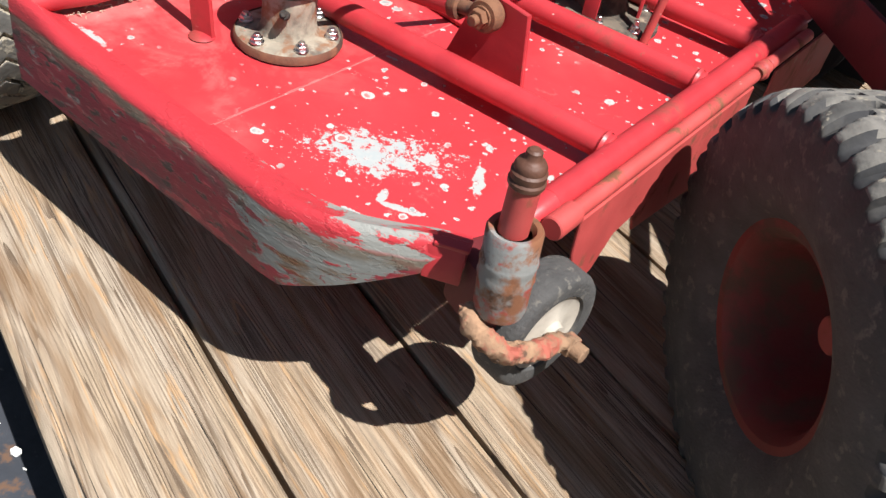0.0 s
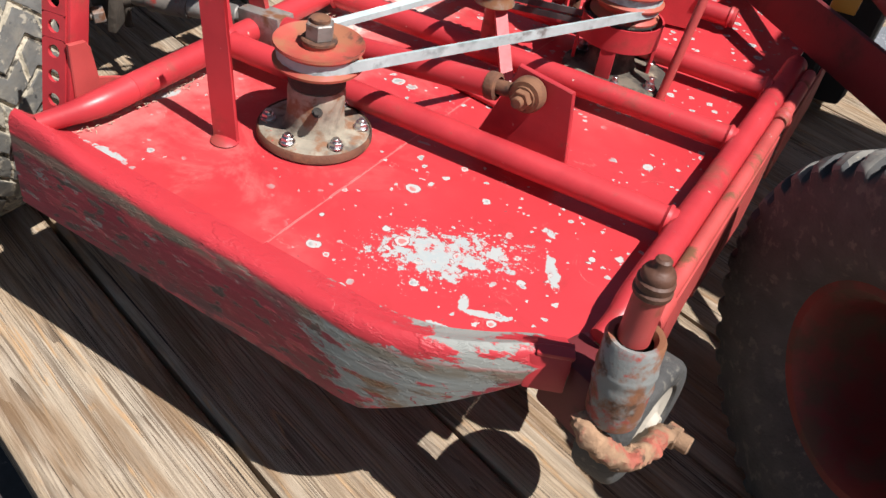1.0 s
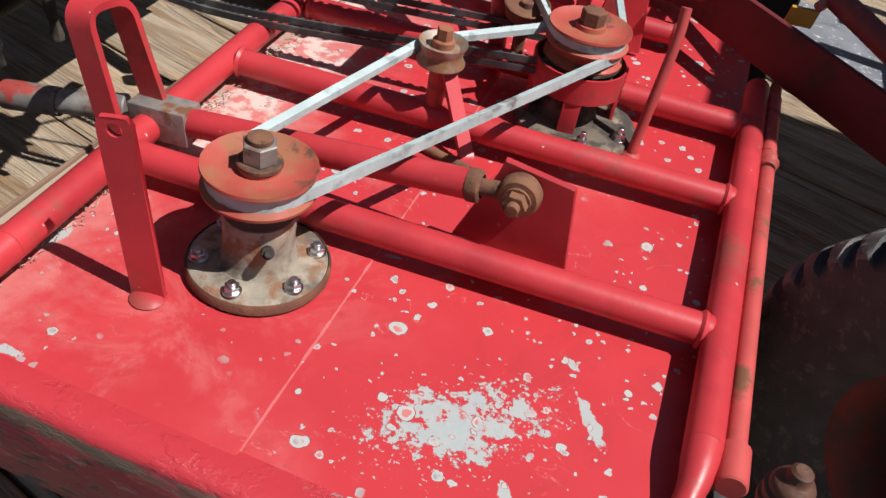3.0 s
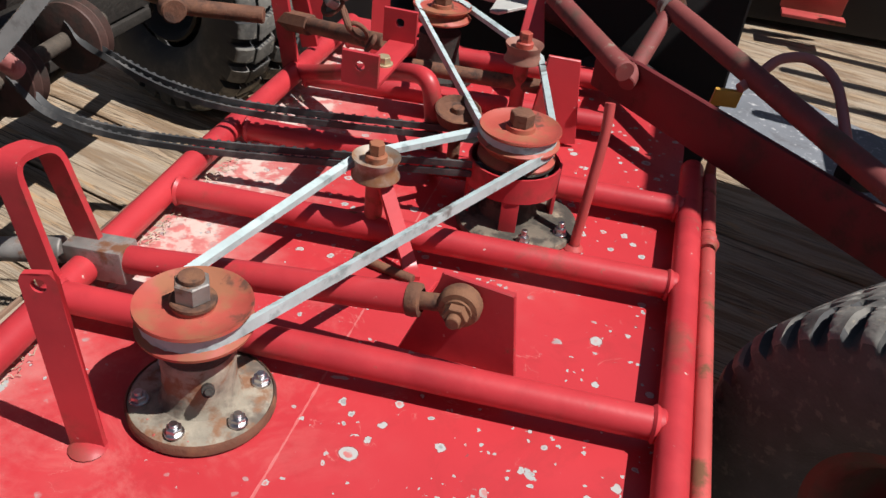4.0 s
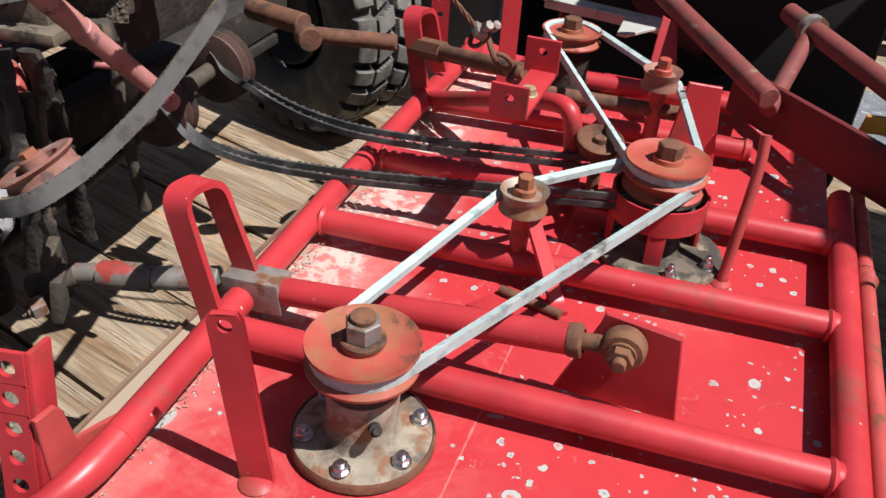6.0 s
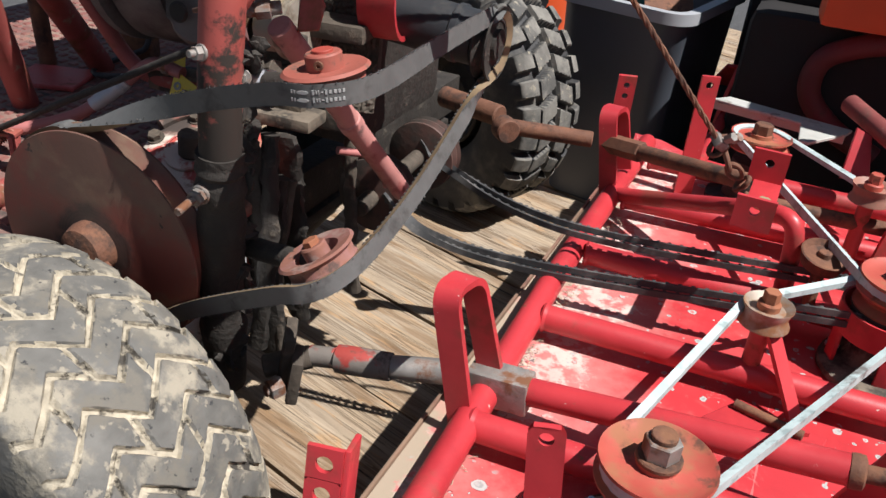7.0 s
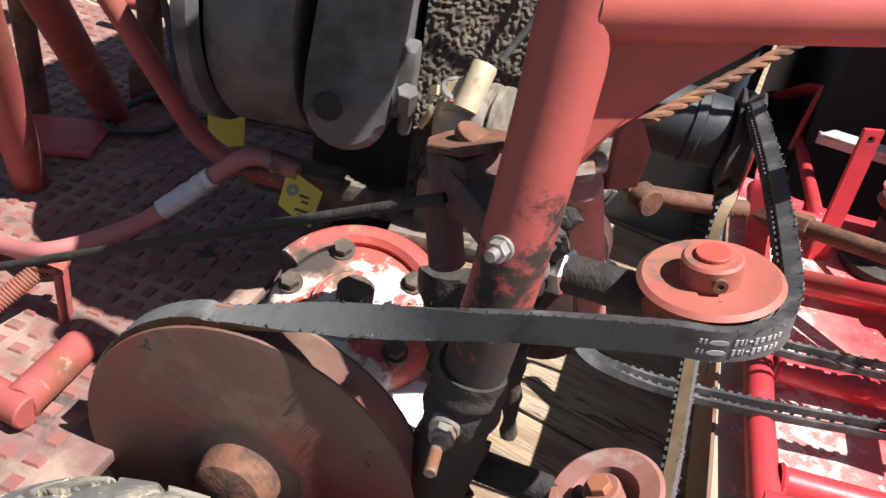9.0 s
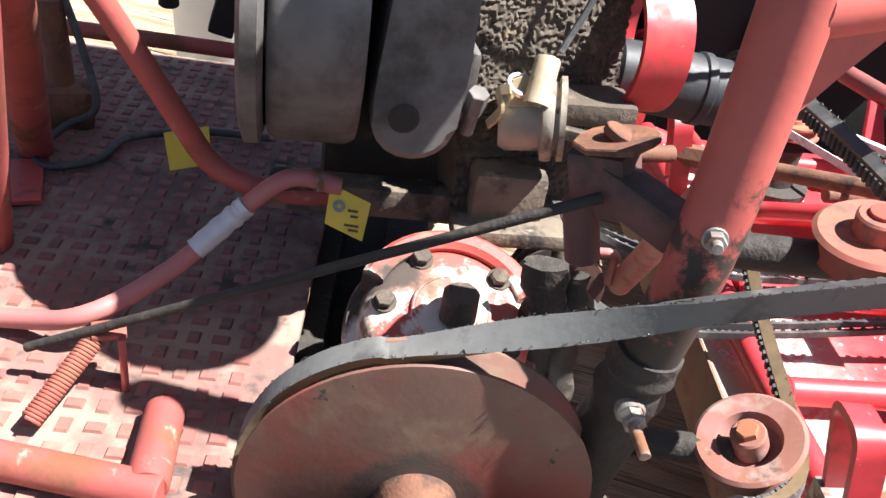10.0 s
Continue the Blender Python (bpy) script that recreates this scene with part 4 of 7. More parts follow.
MX, MY = 0.111, 0.369
bm = bmesh.new()
lathe(bm, [(0.0, 0.011), (0.070, 0.011), (0.079, 0.007), (0.080, 0.0), (0, 0)], (MX + 0.014, MY - 0.008, DECK + 0.003), n=36)
lathe(bm, [(0.040, 0.010), (0.034, 0.02), (0.032, 0.05), (0.0, 0.052)], (MX, MY, DECK + 0.003), n=28)
mid = part("spindle_housing", bm, foot_dirt, deck, "dark rusty spindle housing under dust")
bm = bmesh.new()
lathe(bm, [(0.058, 0.0), (0.060, 0.0), (0.060, 0.034), (0.057, 0.034), (0.057, 0.002), (0.02, 0.0)], (MX, MY, 0.306), n=40)
for a in (200, 280, 20, 110):
    c, s = math.cos(radians(a)), math.sin(radians(a))
    box(bm, (0.022, 0.005, 0.056), pose(MX + 0.056 * c, MY + 0.056 * s, 0.281, 0, 0, a + 90), 0.001)
part("belt_guard", bm, red_paint, mid)
bm = bmesh.new()
sheave(bm, MX, MY, 0.329, 0.050, 0.026)
part("pulley", bm, grease, mid)
bm = bmesh.new()
sheave(bm, MX, MY, 0.353, 0.050, 0.022)
sheave(bm, MX, MY, 0.374, 0.052, 0.022)
part("pulley", bm, pulley_red, mid)
bm = bmesh.new()
rod(bm, (MX, MY, 0.378), (MX, MY, 0.386), 0.016, 20)
hexa(bm, (MX, MY, 0.386), (MX, MY, 0.404), 0.0155)
part("nut", bm, rust, mid)
for a in (-72, -22, 165, 60):
    bolt_head(mid, (MX + 0.014 + 0.066 * math.cos(radians(a)), MY - 0.008 + 0.066 * math.sin(radians(a)), DECK + 0.013), 0.007, 0.008, steel, washer=0.009, name="flange_bolt", stud=0.008)

FX, FY = -0.104, 0.775
bm = bmesh.new()
lathe(bm, [(0.066, 0.0), (0.066, 0.012), (0.04, 0.016), (0.035, 0.05), (0.036, 0.08), (0, 0.082)], (FX, FY, DECK + 0.003), n=32)
far = part("spindle_housing", bm, grease, deck)
bm = bmesh.new()
sheave(bm, FX, FY, 0.368, 0.050, 0.024)
part("pulley", bm, pulley_red, far)
bm = bmesh.new()
hexa(bm, (FX, FY, 0.378), (FX, FY, 0.398), 0.0155)
part("nut", bm, rust, far)


def idler(x, y, z, foot, paint=idler_steel):
    bm = bmesh.new()
    rod(bm, (x, y, foot), (x, y, z - 0.012), 0.011, 16)
    post = part("idler_post", bm, red_worn, deck)
    bm = bmesh.new()
    lathe(bm, [(0.008, 0.008), (0.020, 0.006), (0.0255, 0.011), (0.0285, 0.013), (0.0285, 0.011), (0.025, 0.004), (0.0245, -0.004), (0.0285, -0.011), (0.0285, -0.013), (0.02, -0.010), (0.008, -0.010)], (x, y, z), n=36)
    part("idler_pulley", bm, paint, post, "worn flanged idler pulley, rusty inside")
    bm = bmesh.new()
    rod(bm, (x, y, z + 0.004), (x, y, z + 0.016), 0.013, 20)
    hexa(bm, (x, y, z + 0.016), (x, y, z + 0.030), 0.0095)
    part("idler_bolt", bm, pulley_red, post)
    return post


IX, IY = -0.031, 0.234
post = idler(IX, IY, 0.362, 0.262)
bm = bmesh.new()
pipe(bm, rounded([(-0.020, 0.232, 0.345), (0.032, 0.190, 0.262), (0.040, 0.172, 0.262)], 0.01), 0, flat=(0.018, 0.006, (0, 0, 1)))
part("brace", bm, red_paint, post)
bm = bmesh.new()
slab(bm, [(-0.065, 0.150), (0.060, 0.135), (0.068, 0.185), (-0.03, 0.205)], 0.007, pose(0, 0, DECK + 0.002), 0.0015)
part("idler_base", bm, red_paint, deck)
bm = bmesh.new()
rod(bm, (-0.035, 0.186, 0.264), (0.042, 0.168, 0.264), 0.006, 12)
part("idler_slide", bm, rust, deck)
JX, JY = 0.066, 0.614
idler(JX, JY, 0.386, 0.262, pulley_brown)

# long stay rod and its lug
LX, LY, LZ = 0.123, 0.040, 0.346
bm = bmesh.new()
rod(bm, (-0.262, 0.046, 0.290), (0.073, 0.041, 0.338), 0.0155, 20)
stay = part("stay_rod", bm, red_paint, deck)
bm = bmesh.new()
lathe(bm, [(0.012, 0), (0.0165, 0.001), (0.0172, 0.006), (0.0165, 0.013), (0.012, 0.015)], (0.071, 0.041, 0.3375), (1, 0, 0.15), 20)
rod(bm, (0.082, 0.041, 0.339), (0.107, LY, 0.344), 0.009, 14)
part("lock_nut", bm, rust, stay)
bm = bmesh.new()
lathe(bm, [(0.009, -0.011), (0.019, -0.010), (0.0215, -0.005), (0.0215, 0.005), (0.019, 0.010), (0.009, 0.011)], (LX, LY, LZ), (0, 1, 0), n=28)
part("rod_eye", bm, rust, stay)
bolt_head(stay, (LX, LY - 0.011, LZ), 0.0125, 0.010, rust, (0, -1, 0), 0.014, "eye_bolt", 0.008)
bm = bmesh.new()
slab(bm, [(0.062, 0.0), (0.186, 0.0), (0.172, 0.100), (0.100, 0.108), (0.096, 0.09)], 0.008, Matrix.Translation((0, LY + 0.020, DECK + 0.012)) @ Matrix(((1, 0, 0, 0), (0, 0, -1, 0), (0, 1, 0, 0), (0, 0, 0, 1))))
part("lug_plate", bm, red_paint, deck)
bm = bmesh.new()
box(bm, (0.070, 0.034, 0.040), pose(-0.272, 0.046, 0.287, 0, -5, 0), 0.003)
part("clevis_block", bm, bare, deck, "bare steel clevis block")

# bent rod, angle bracket, rear lift rod
bm = bmesh.new()
pipe(bm, rounded([(-0.292, 0.612, 0.281), (-0.21, 0.565, 0.315), (-0.07, 0.460, 0.385), (-0.024, 0.425, 0.400), (-0.016, 0.430, 0.34), (-0.012, 0.445, 0.252)], 0.03), 0.0125, 16)
part("bent_bar", bm, red_paint, deck)
bm = bmesh.new()
box(bm, (0.035, 0.150, 0.006), pose(-0.072, 0.372, 0.430, 0, 0, 0), 0.001)
bored_bar(bm, 0.045, 0.040, 0.006, pose(-0.076, 0.297, 0.430, 90, 0, 0), [0.024], 0.006)
bored_bar(bm, 0.045, 0.045, 0.006, pose(-0.076, 0.447, 0.430, 90, 0, 0), [0.028], 0.006)
brk = part("angle_bracket", bm, red_paint, deck, "red angle bracket with holed ears")
bolt_head(brk, (-0.069, 0.358, 0.433), 0.009, 0.009, brass, washer=0.012)
bm = bmesh.new()
hexa(bm, (-0.325, 0.632, 0.357), (-0.262, 0.592, 0.371), 0.0165)
rod(bm, (-0.265, 0.594, 0.370), (-0.100, 0.470, 0.415), 0.0125, 16)
rod(bm, (-0.10, 0.60, 0.335), (0.12, 0.62, 0.335), 0.0115, 16)
part("lift_rod", bm, rust, deck, "rusty round lift rod")
# leaning rod beside the middle spindle and a standing plate behind it
bm = bmesh.new()
pipe(bm, smooth_path([(0.207, 0.331, DECK + 0.002), (0.211, 0.345, 0.33), (0.214, 0.362, 0.40), (0.212, 0.372, 0.436)]), 0.0065, 12)
lathe(bm, [(0.013, 0.0), (0.008, 0.006)], (0.207, 0.331, DECK + 0.001), n=12)
part("lever", bm, red_worn, deck, "thin bent lever, worn red")
bm = bmesh.new()
slab(bm, [(0, 0), (0.082, 0), (0.066, 0.135), (0.018, 0.140)], 0.006, Matrix.Translation((0.088, 0.592, DECK + 0.006)) @ pose(0, 0, 0, 90, 0, 18))
part("stay_plate", bm, red_paint, deck)
# rusty tensioner cup beside the middle pulley
bm = bmesh.new()
lathe(bm, [(0.008, 0.004), (0.024, 0.002), (0.029, 0.009), (0.031, 0.008), (0.026, -0.010), (0.008, -0.010)], (0.020, 0.412, 0.362), (0.1, -0.2, 1), 28)
rod(bm, (0.020, 0.412, 0.285), (0.020, 0.412, 0.372), 0.0085, 14)
part("tensioner_cup", bm, rust, deck)
# far straps
bm = bmesh.new()
bored_bar(bm, 0.030, 0.215, 0.006, pose(-0.205, 0.752, DECK, 90, 0, 25), [0.200], 0.006)
part("upright_strap", bm, red_paint, deck)
bm = bmesh.new()
bored_bar(bm, 0.032, 0.172, 0.008, pose(-0.352, 0.815, DECK, 94, 0, 20), [0.105, 0.135, 0.155], 0.0055)
part("holed_strip", bm, red_paint, deck)
bm = bmesh.new()
slab(bm, [(0, 0), (0.055, 0.0), (0.060, 0.125), (0.040, 0.130), (0.012, 0.05)], 0.010, Matrix.Translation((-0.225, 1.225, 0.225)) @ pose(0, 0, 0, 90, 0, 62))
slab(bm, [(-0.012, 0), (0.03, 0.0), (0.03, 0.20), (-0.012, 0.20)], 0.008, Matrix.Translation((-0.215, 1.262, 0.345)) @ pose(0, 0, 0, -28, 0, 14))
rod(bm, (-0.205, 1.25, 0.24), (-0.20, 0.86, 0.262), 0.012, 14)
part("far_bracket", bm, red_paint, deck)
# pale steel arm reaching out behind the far pulley
bm = bmesh.new()
slab(bm, [(-0.22, 0.0), (0.03, 0.0), (0.035, 0.036), (-0.20, 0.040)], 0.006, pose(0.0, 0.985, 0.338, 0, 0, -10), 0.001)
slab(bm, [(-0.05, 0.0), (0.028, 0.0), (-0.012, -0.095), (-0.030, -0.095)], 0.006, pose(0.0, 0.985, 0.338, 0, 0, -10), 0.001)
box(bm, (0.25, 0.004, 0.022), pose(-0.092, 1.020, 0.330, 0, 0, -10), 0.001)
part("steel_arm", bm, plate_pale, deck, "pale bare steel arm")
bm = bmesh.new()
slab(bm, [(0, 0), (0.045, 0.0), (0.035, 0.075), (0.01, 0.085)], 0.008, Matrix.Translation((0.03, 0.78, 0.335)) @ pose(0, 0, 0, 60, 0, 10))
part("red_tongue", bm, red_paint, deck)

# ---- belts ----
bm = bmesh.new()
pipe(bm, belt_loop([(SX, SY, 0.0435), (MX, MY, 0.0435), (IX, IY, 0.0275)], 0.361), 0, closed=True, flat=(0, 0, (0, 0, 1), vee(0.0125, 0.008)))
solo("drive_belt", bm, belt_white, "pale fabric V-belt from near spindle to middle pulley", "belt", "deck belts")
bm = bmesh.new()
pipe(bm, belt_loop([(MX, MY, 0.0435), (JX, JY, 0.0275), (FX, FY, 0.0425)], 0.374), 0, closed=True, flat=(0, 0, (0, 0, 1), vee(0.0125, 0.008)))
solo("drive_belt", bm, belt_white, "pale fabric V-belt from middle pulley to far spindle", "belt", "deck belts")


def cogged(bm, pts, w, h, up, mat=0, pitch=0.0085):
    """A V-belt strand with moulded cogs on its inner side."""
    pipe(bm, pts, 0, flat=(0, 0, up, vee(w, h)), mat=mat)
    run, last = 0.0, Vector(pts[0])
    for i in range(1, len(pts) - 1):
        p = Vector(pts[i])
        run += (p - last).length
        last = p
        if run < pitch:
            continue
        run = 0.0
        d = (Vector(pts[i + 1]) - Vector(pts[i - 1])).normalized()
        u = Vector(up(i / (len(pts) - 1)) if callable(up) else up)
        u = (u - d * u.dot(d)).normalized()
        s = d.cross(u)
        m = Matrix(((d.x, s.x, u.x, p.x), (d.y, s.y, u.y, p.y), (d.z, s.z, u.z, p.z), (0, 0, 0, 1)))
        box(bm, (0.0045, 0.004, w * 0.58), m @ Matrix.Translation((0, -h / 2 - 0.0012, 0)), 0, mat)


def long_strand(a, b, c, e):
    return smooth_path([a, b, c, e], 26)


tw = lambda t: (0, math.sin(math.pi / 2 * (1 - min(1, t * 2.2))), math.cos(math.pi / 2 * (1 - min(1, t * 2.2))) + 0.001)
for k, dz in enumerate((0.0, 0.013)):
    bm = bmesh.new()
    cogged(bm, long_strand((-0.53, 0.245 + dz, 0.365), (-0.470, 0.252 + dz, 0.318), (-0.304, 0.285 + dz * 0.6, 0.296 + dz * 0.6), (0.095, 0.340, 0.325 + dz)), 0.0088, 0.0065, tw)
    solo("cogged_belt", bm, black_rubber, "black cogged V-belt slack between tractor and deck", "belt", "tractor belts")
    bm = bmesh.new()
    cogged(bm, long_strand((-0.55, 0.395 + dz, 0.385), (-0.500, 0.390 + dz, 0.352), (-0.304, 0.374 + dz * 0.6, 0.318 + dz * 0.6), (0.085, 0.430, 0.325 + dz)), 0.0088, 0.0065, tw)
    solo("cogged_belt", bm, black_rubber, "black cogged V-belt slack between tractor and deck", "belt", "tractor belts")

# ---- caster ----
caster = thing("caster", (0.40, -0.20, 0.09), "muddy caster with worn grey and red swivel housing", "caster wheel")
CX, CY = 0.371, -0.234
bm = bmesh.new()
lathe(bm, [(0.0165, 0.325), (0.0195, 0.331), (0.0220, 0.3320), (0.0245, 0.3325), (0.0265, 0.329), (0.0264, 0.302), (0.0272, 0.299), (0.0278, 0.296), (0.0267, 0.291), (0.0269, 0.283), (0.0278, 0.279), (0.0264, 0.273), (0.0260, 0.242), (0.024, 0.234), (0.0, 0.230)], (CX + 0.0216, CY, 0), (-0.06, 0, 1), n=36)
part("swivel_housing", bm, caster_paint, caster)
bm = bmesh.new()
rod(bm, (CX, CY, 0.325), (CX, CY, 0.392), 0.0143, 24)
stem = part("stem", bm, red_worn, caster)
bm = bmesh.new()
lathe(bm, [(0.0145, 0.378), (0.0166, 0.380), (0.0169, 0.384), (0.0153, 0.386), (0.0161, 0.389), (0.0162, 0.393), (0.0142, 0.395), (0.0144, 0.399), (0.0124, 0.403), (0.0090, 0.405), (0.0076, 0.407), (0.0072, 0.413), (0.0050, 0.415), (0, 0.415)], (CX, CY, 0), n=24)
part("cap", bm, cap_rust, stem)
# bracket made oversized to stop light passing between deck corner and caster
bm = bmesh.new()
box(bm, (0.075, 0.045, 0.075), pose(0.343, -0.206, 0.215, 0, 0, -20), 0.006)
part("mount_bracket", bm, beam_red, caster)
bm = bmesh.new()
arm = smooth_path([(0.356, -0.246, 0.228), (0.376, -0.262, 0.220), (0.402, -0.250, 0.203), (0.416, -0.220, 0.192), (0.425, -0.164, 0.172)], 24)
lump = random.Random(4)
rings = []
for i, p in enumerate(arm):
    t = i / (len(arm) - 1)
    d = (arm[min(i + 1, len(arm) - 1)] - arm[max(i - 1, 0)]).normalized()
    s = d.cross(Vector((0, 0, 1))).normalized()
    w = s.cross(d)
    ring = []
    for k in range(20):
        a = 2 * math.pi * k / 20
        v = s * math.cos(a) + w * math.sin(a)
        q = p + v * 0.012
        r = 0.0125 - 0.002 * t + 0.004 * noise.noise(q * 70) + 0.0025 * noise.noise(q * 190)
        ring.append(bm.verts.new(p + v * r * (0.35 if i in (0, len(arm) - 1) else 1)))
    rings.append(ring)
for a, b in zip(rings, rings[1:]):
    for k in range(20):
        bm.faces.new([a[k], a[(k + 1) % 20], b[(k + 1) % 20], b[k]])
bm.faces.new(rings[0][::-1])
bm.faces.new(rings[-1])
fork = part("fork_arm", bm, mud, caster, "fork arm caked in dried mud")
bm = bmesh.new()
hexa(bm, (0.424, -0.160, 0.170), (0.439, -0.162, 0.170), 0.0125)
rod(bm, (0.436, -0.162, 0.170), (0.452, -0.163, 0.170), 0.0095, 14)
part("axle_nut", bm, mud, fork)
bm = bmesh.new()
lathe(bm, [(0.047, 0.018), (0.050, 0.023), (0.066, 0.024), (0.071, 0.021), (0.074, 0.015), (0.074, -0.015), (0.071, -0.021), (0.064, -0.024), (0.03, -0.023)], (0.386, -0.158, 0.166), (1, -0.15, 0), n=44)
cw = part("wheel", bm, tyre_grey, caster)
bm = bmesh.new()
lathe(bm, [(0, 0.030), (0.014, 0.029), (0.017, 0.022), (0.030, 0.017), (0.042, 0.018), (0.0475, 0.020), (0.0475, -0.02), (0, -0.02)], (0.386, -0.158, 0.166), (1, -0.15, 0), n=36)
part("hub", bm, hub_mud, cw, "hub plastered with pale dried mud")

# ---- wheels ----


def tyre_mesh(bm, at, axis, R, W, height, pattern, nu=300, nv=44, groove=1, skew=None, wall=0):
    """A moulded tyre: side walls and a tread whose blocks stand proud where pattern(u, v) says so (u: turns, v: -1 to 1 across)."""
    m = Matrix.Translation(at) @ spin_to(axis)
    h = W / 2
    prof = [(R * 0.50, -h * 0.72), (R * 0.55, -h * 0.86), (R * 0.66, -h * 0.99), (R * 0.78, -h * 1.02), (R * 0.88, -h * 0.99), (R * 0.925, -h * 0.97)]
    for k in range(nv + 1):
        v = -1 + 2 * k / nv
        prof.append((R * (1 - 0.008 * v * v - 0.055 * max(0, abs(v) - 0.70) ** 1.6 * 6.5), v * h * 0.955))
    prof += [(r, -z) for r, z in prof[5::-1]]
    rings = []
    for j, (r, z) in enumerate(prof):
        ring = []
        v = (j - 6) / nv * 2 - 1
        for i in range(nu):
            u = i / nu
            lift = height * pattern(u, v) if 5 <= j <= nv + 7 else 0
            t = 2 * math.pi * (u + (skew(min(1, max(-1, v))) if skew else 0))
            ring.append(bm.verts.new(m @ Vector(((r + lift) * math.cos(t), (r + lift) * math.sin(t), z))))
        rings.append(ring)
    for j in range(len(prof) - 1):
        v = (j + 0.5 - 6) / nv * 2 - 1
        for i in range(nu):
            f = bm.faces.new([rings[j][i], rings[j][(i + 1) % nu], rings[j + 1][(i + 1) % nu], rings[j + 1][i]])
            if j < 5 or j > nv + 6:
                f.material_index = wall
            elif pattern((i + 0.5) / nu, v) < 0.86:
                f.material_index = groove


def fold(x):
    """A zigzag of period 1 between -1 and 1."""
    return abs((x % 1) * 4 - 2) - 1


def ramp(x, at, soft):
    return min(1.0, max(0.0, (x - at) / soft + 0.5))


def turf_tread(u, v):
    """Zigzag ribs cut into Z-shaped blocks by short cross cuts."""
    w = u * 38
    f = w % 1
    rough = 0.035 * noise.noise(Vector((u * 280, v * 9, 0.3))) + 0.05 * noise.noise(Vector((u * 60, v * 3, 5.3)))
    lift = ramp(min(f, 1 - f), 0.085 + rough, 0.05)
    k = math.floor(w)
    for c, odd in ((-0.70, 0), (-0.27, 1), (0.17, 0), (0.62, 1)):
        if k % 2 == odd:
            lift = min(lift, ramp(abs(v - c), 0.022 + 0.5 * rough, 0.025))
    return lift


def lug_tread(u, v):
    """Two staggered rows of slanted bars and a row of shoulder lugs on each side."""
    side = 1 if v > 0 else -1
    a = abs(v)
    if a > 0.62:
        f = (u * 30 + 0.5 * (side > 0)) % 1
        return ramp(min(f, 1 - f), 0.16, 0.05)
    f = (u * 30 + 0.25 * side + 0.75 * a) % 1
    lift = ramp(min(f, 1 - f), 0.13, 0.05)
    return min(lift, ramp(abs(a - 0.0), 0.035, 0.03), ramp(abs(a - 0.58), 0.035, 0.03))


def knob_tread(u, v):
    """Solid crown with rows of small pits and saw-cut shoulders."""
    a = abs(v)
    side = 0.5 if v > 0 else 0.0
    if a > 0.55:
        f = (u * 44 + side + 0.35 * (a - 0.55)) % 1
        return ramp(min(f, 1 - f), 0.05 + 0.42 * (a - 0.55), 0.10)
    lift = 1.0
    for c, off in ((-0.40, 0.0), (-0.12, 0.5), (0.16, 0.0), (0.42, 0.5)):
        f = abs((u * 44 + off) % 1 - 0.5)
        pit = max(abs(v - c) / 0.075, f / 0.20)
        lift = min(lift, ramp(pit, 1.0, 0.35))
    return lift


def rim_shape(bm, at, axis, R, W, mat=0):
    h = W / 2
    lathe(bm, [(0, h * 0.25), (R * 0.25, h * 0.25), (R * 0.32, h * 0.15), (R * 0.62, h * 0.05), (R * 0.82, h * 0.3), (R * 0.9, h * 0.70), (R * 1.0, h * 0.85), (R * 1.04, h * 0.80), (R * 0.95, h * 0.5), (R * 0.95, -h * 0.7), (0, -h * 0.7)], at, axis, 40, mat)


# ---- tractor ----
TRACTOR_SET = (0.006, 0.012, -0.004)
tractor = thing("tractor", (-0.75, 0.39, FLOOR), "small old red garden tractor, greasy, with exposed engine and belts", "tractor", shift=TRACTOR_SET)


def tractor_wheel(at, axis, mats, label):
    at = (at[0], at[1], FLOOR + (0.257 if label else 0.284))
    bm = bmesh.new()
    rim_shape(bm, at, axis, 0.115, 0.19)
    wheel = part("wheel", bm, red_dull if label else grease, tractor)
    bm = bmesh.new()
    if label:
        tyre_mesh(bm, at, axis, 0.247, 0.205, 0.0055, turf_tread, 990, 92, 1, lambda v: -0.46 * fold(v * 1.12) / 38)
    else:
        tyre_mesh(bm, at, axis, 0.264, 0.20, 0.019, lug_tread, 460, 60, wall=2)
    part("tyre", bm, mats, wheel, label or "black lugged tyre with worn tread")


tractor_wheel((-0.690, -0.245), (0, -1, 0), [tyre_mud, tyre_groove], "turf tyre caked with pale dried mud")
tractor_wheel((-0.790, 1.105), (-0.34, -0.94, 0), [tyre_dusty, tyre_dark, tyre_dark], "")

# axle and frame
bm = bmesh.new()
rod(bm, (-0.70, -0.14, 0.181), (-0.83, 1.00, 0.181), 0.018, 20)
part("axle", bm, grease, tractor)
for x in (-0.72, -0.82):
    bm = bmesh.new()
    box(bm, (0.05, 0.90, 0.07), pose(x, 0.40, 0.30), 0.004)
    part("frame_rail", bm, grease, tractor)
bm = bmesh.new()
box(bm, (0.16, 0.80, 0.02), pose(-0.77, 0.40, 0.25), 0.004)
part("belly_pan", bm, grease, tractor)

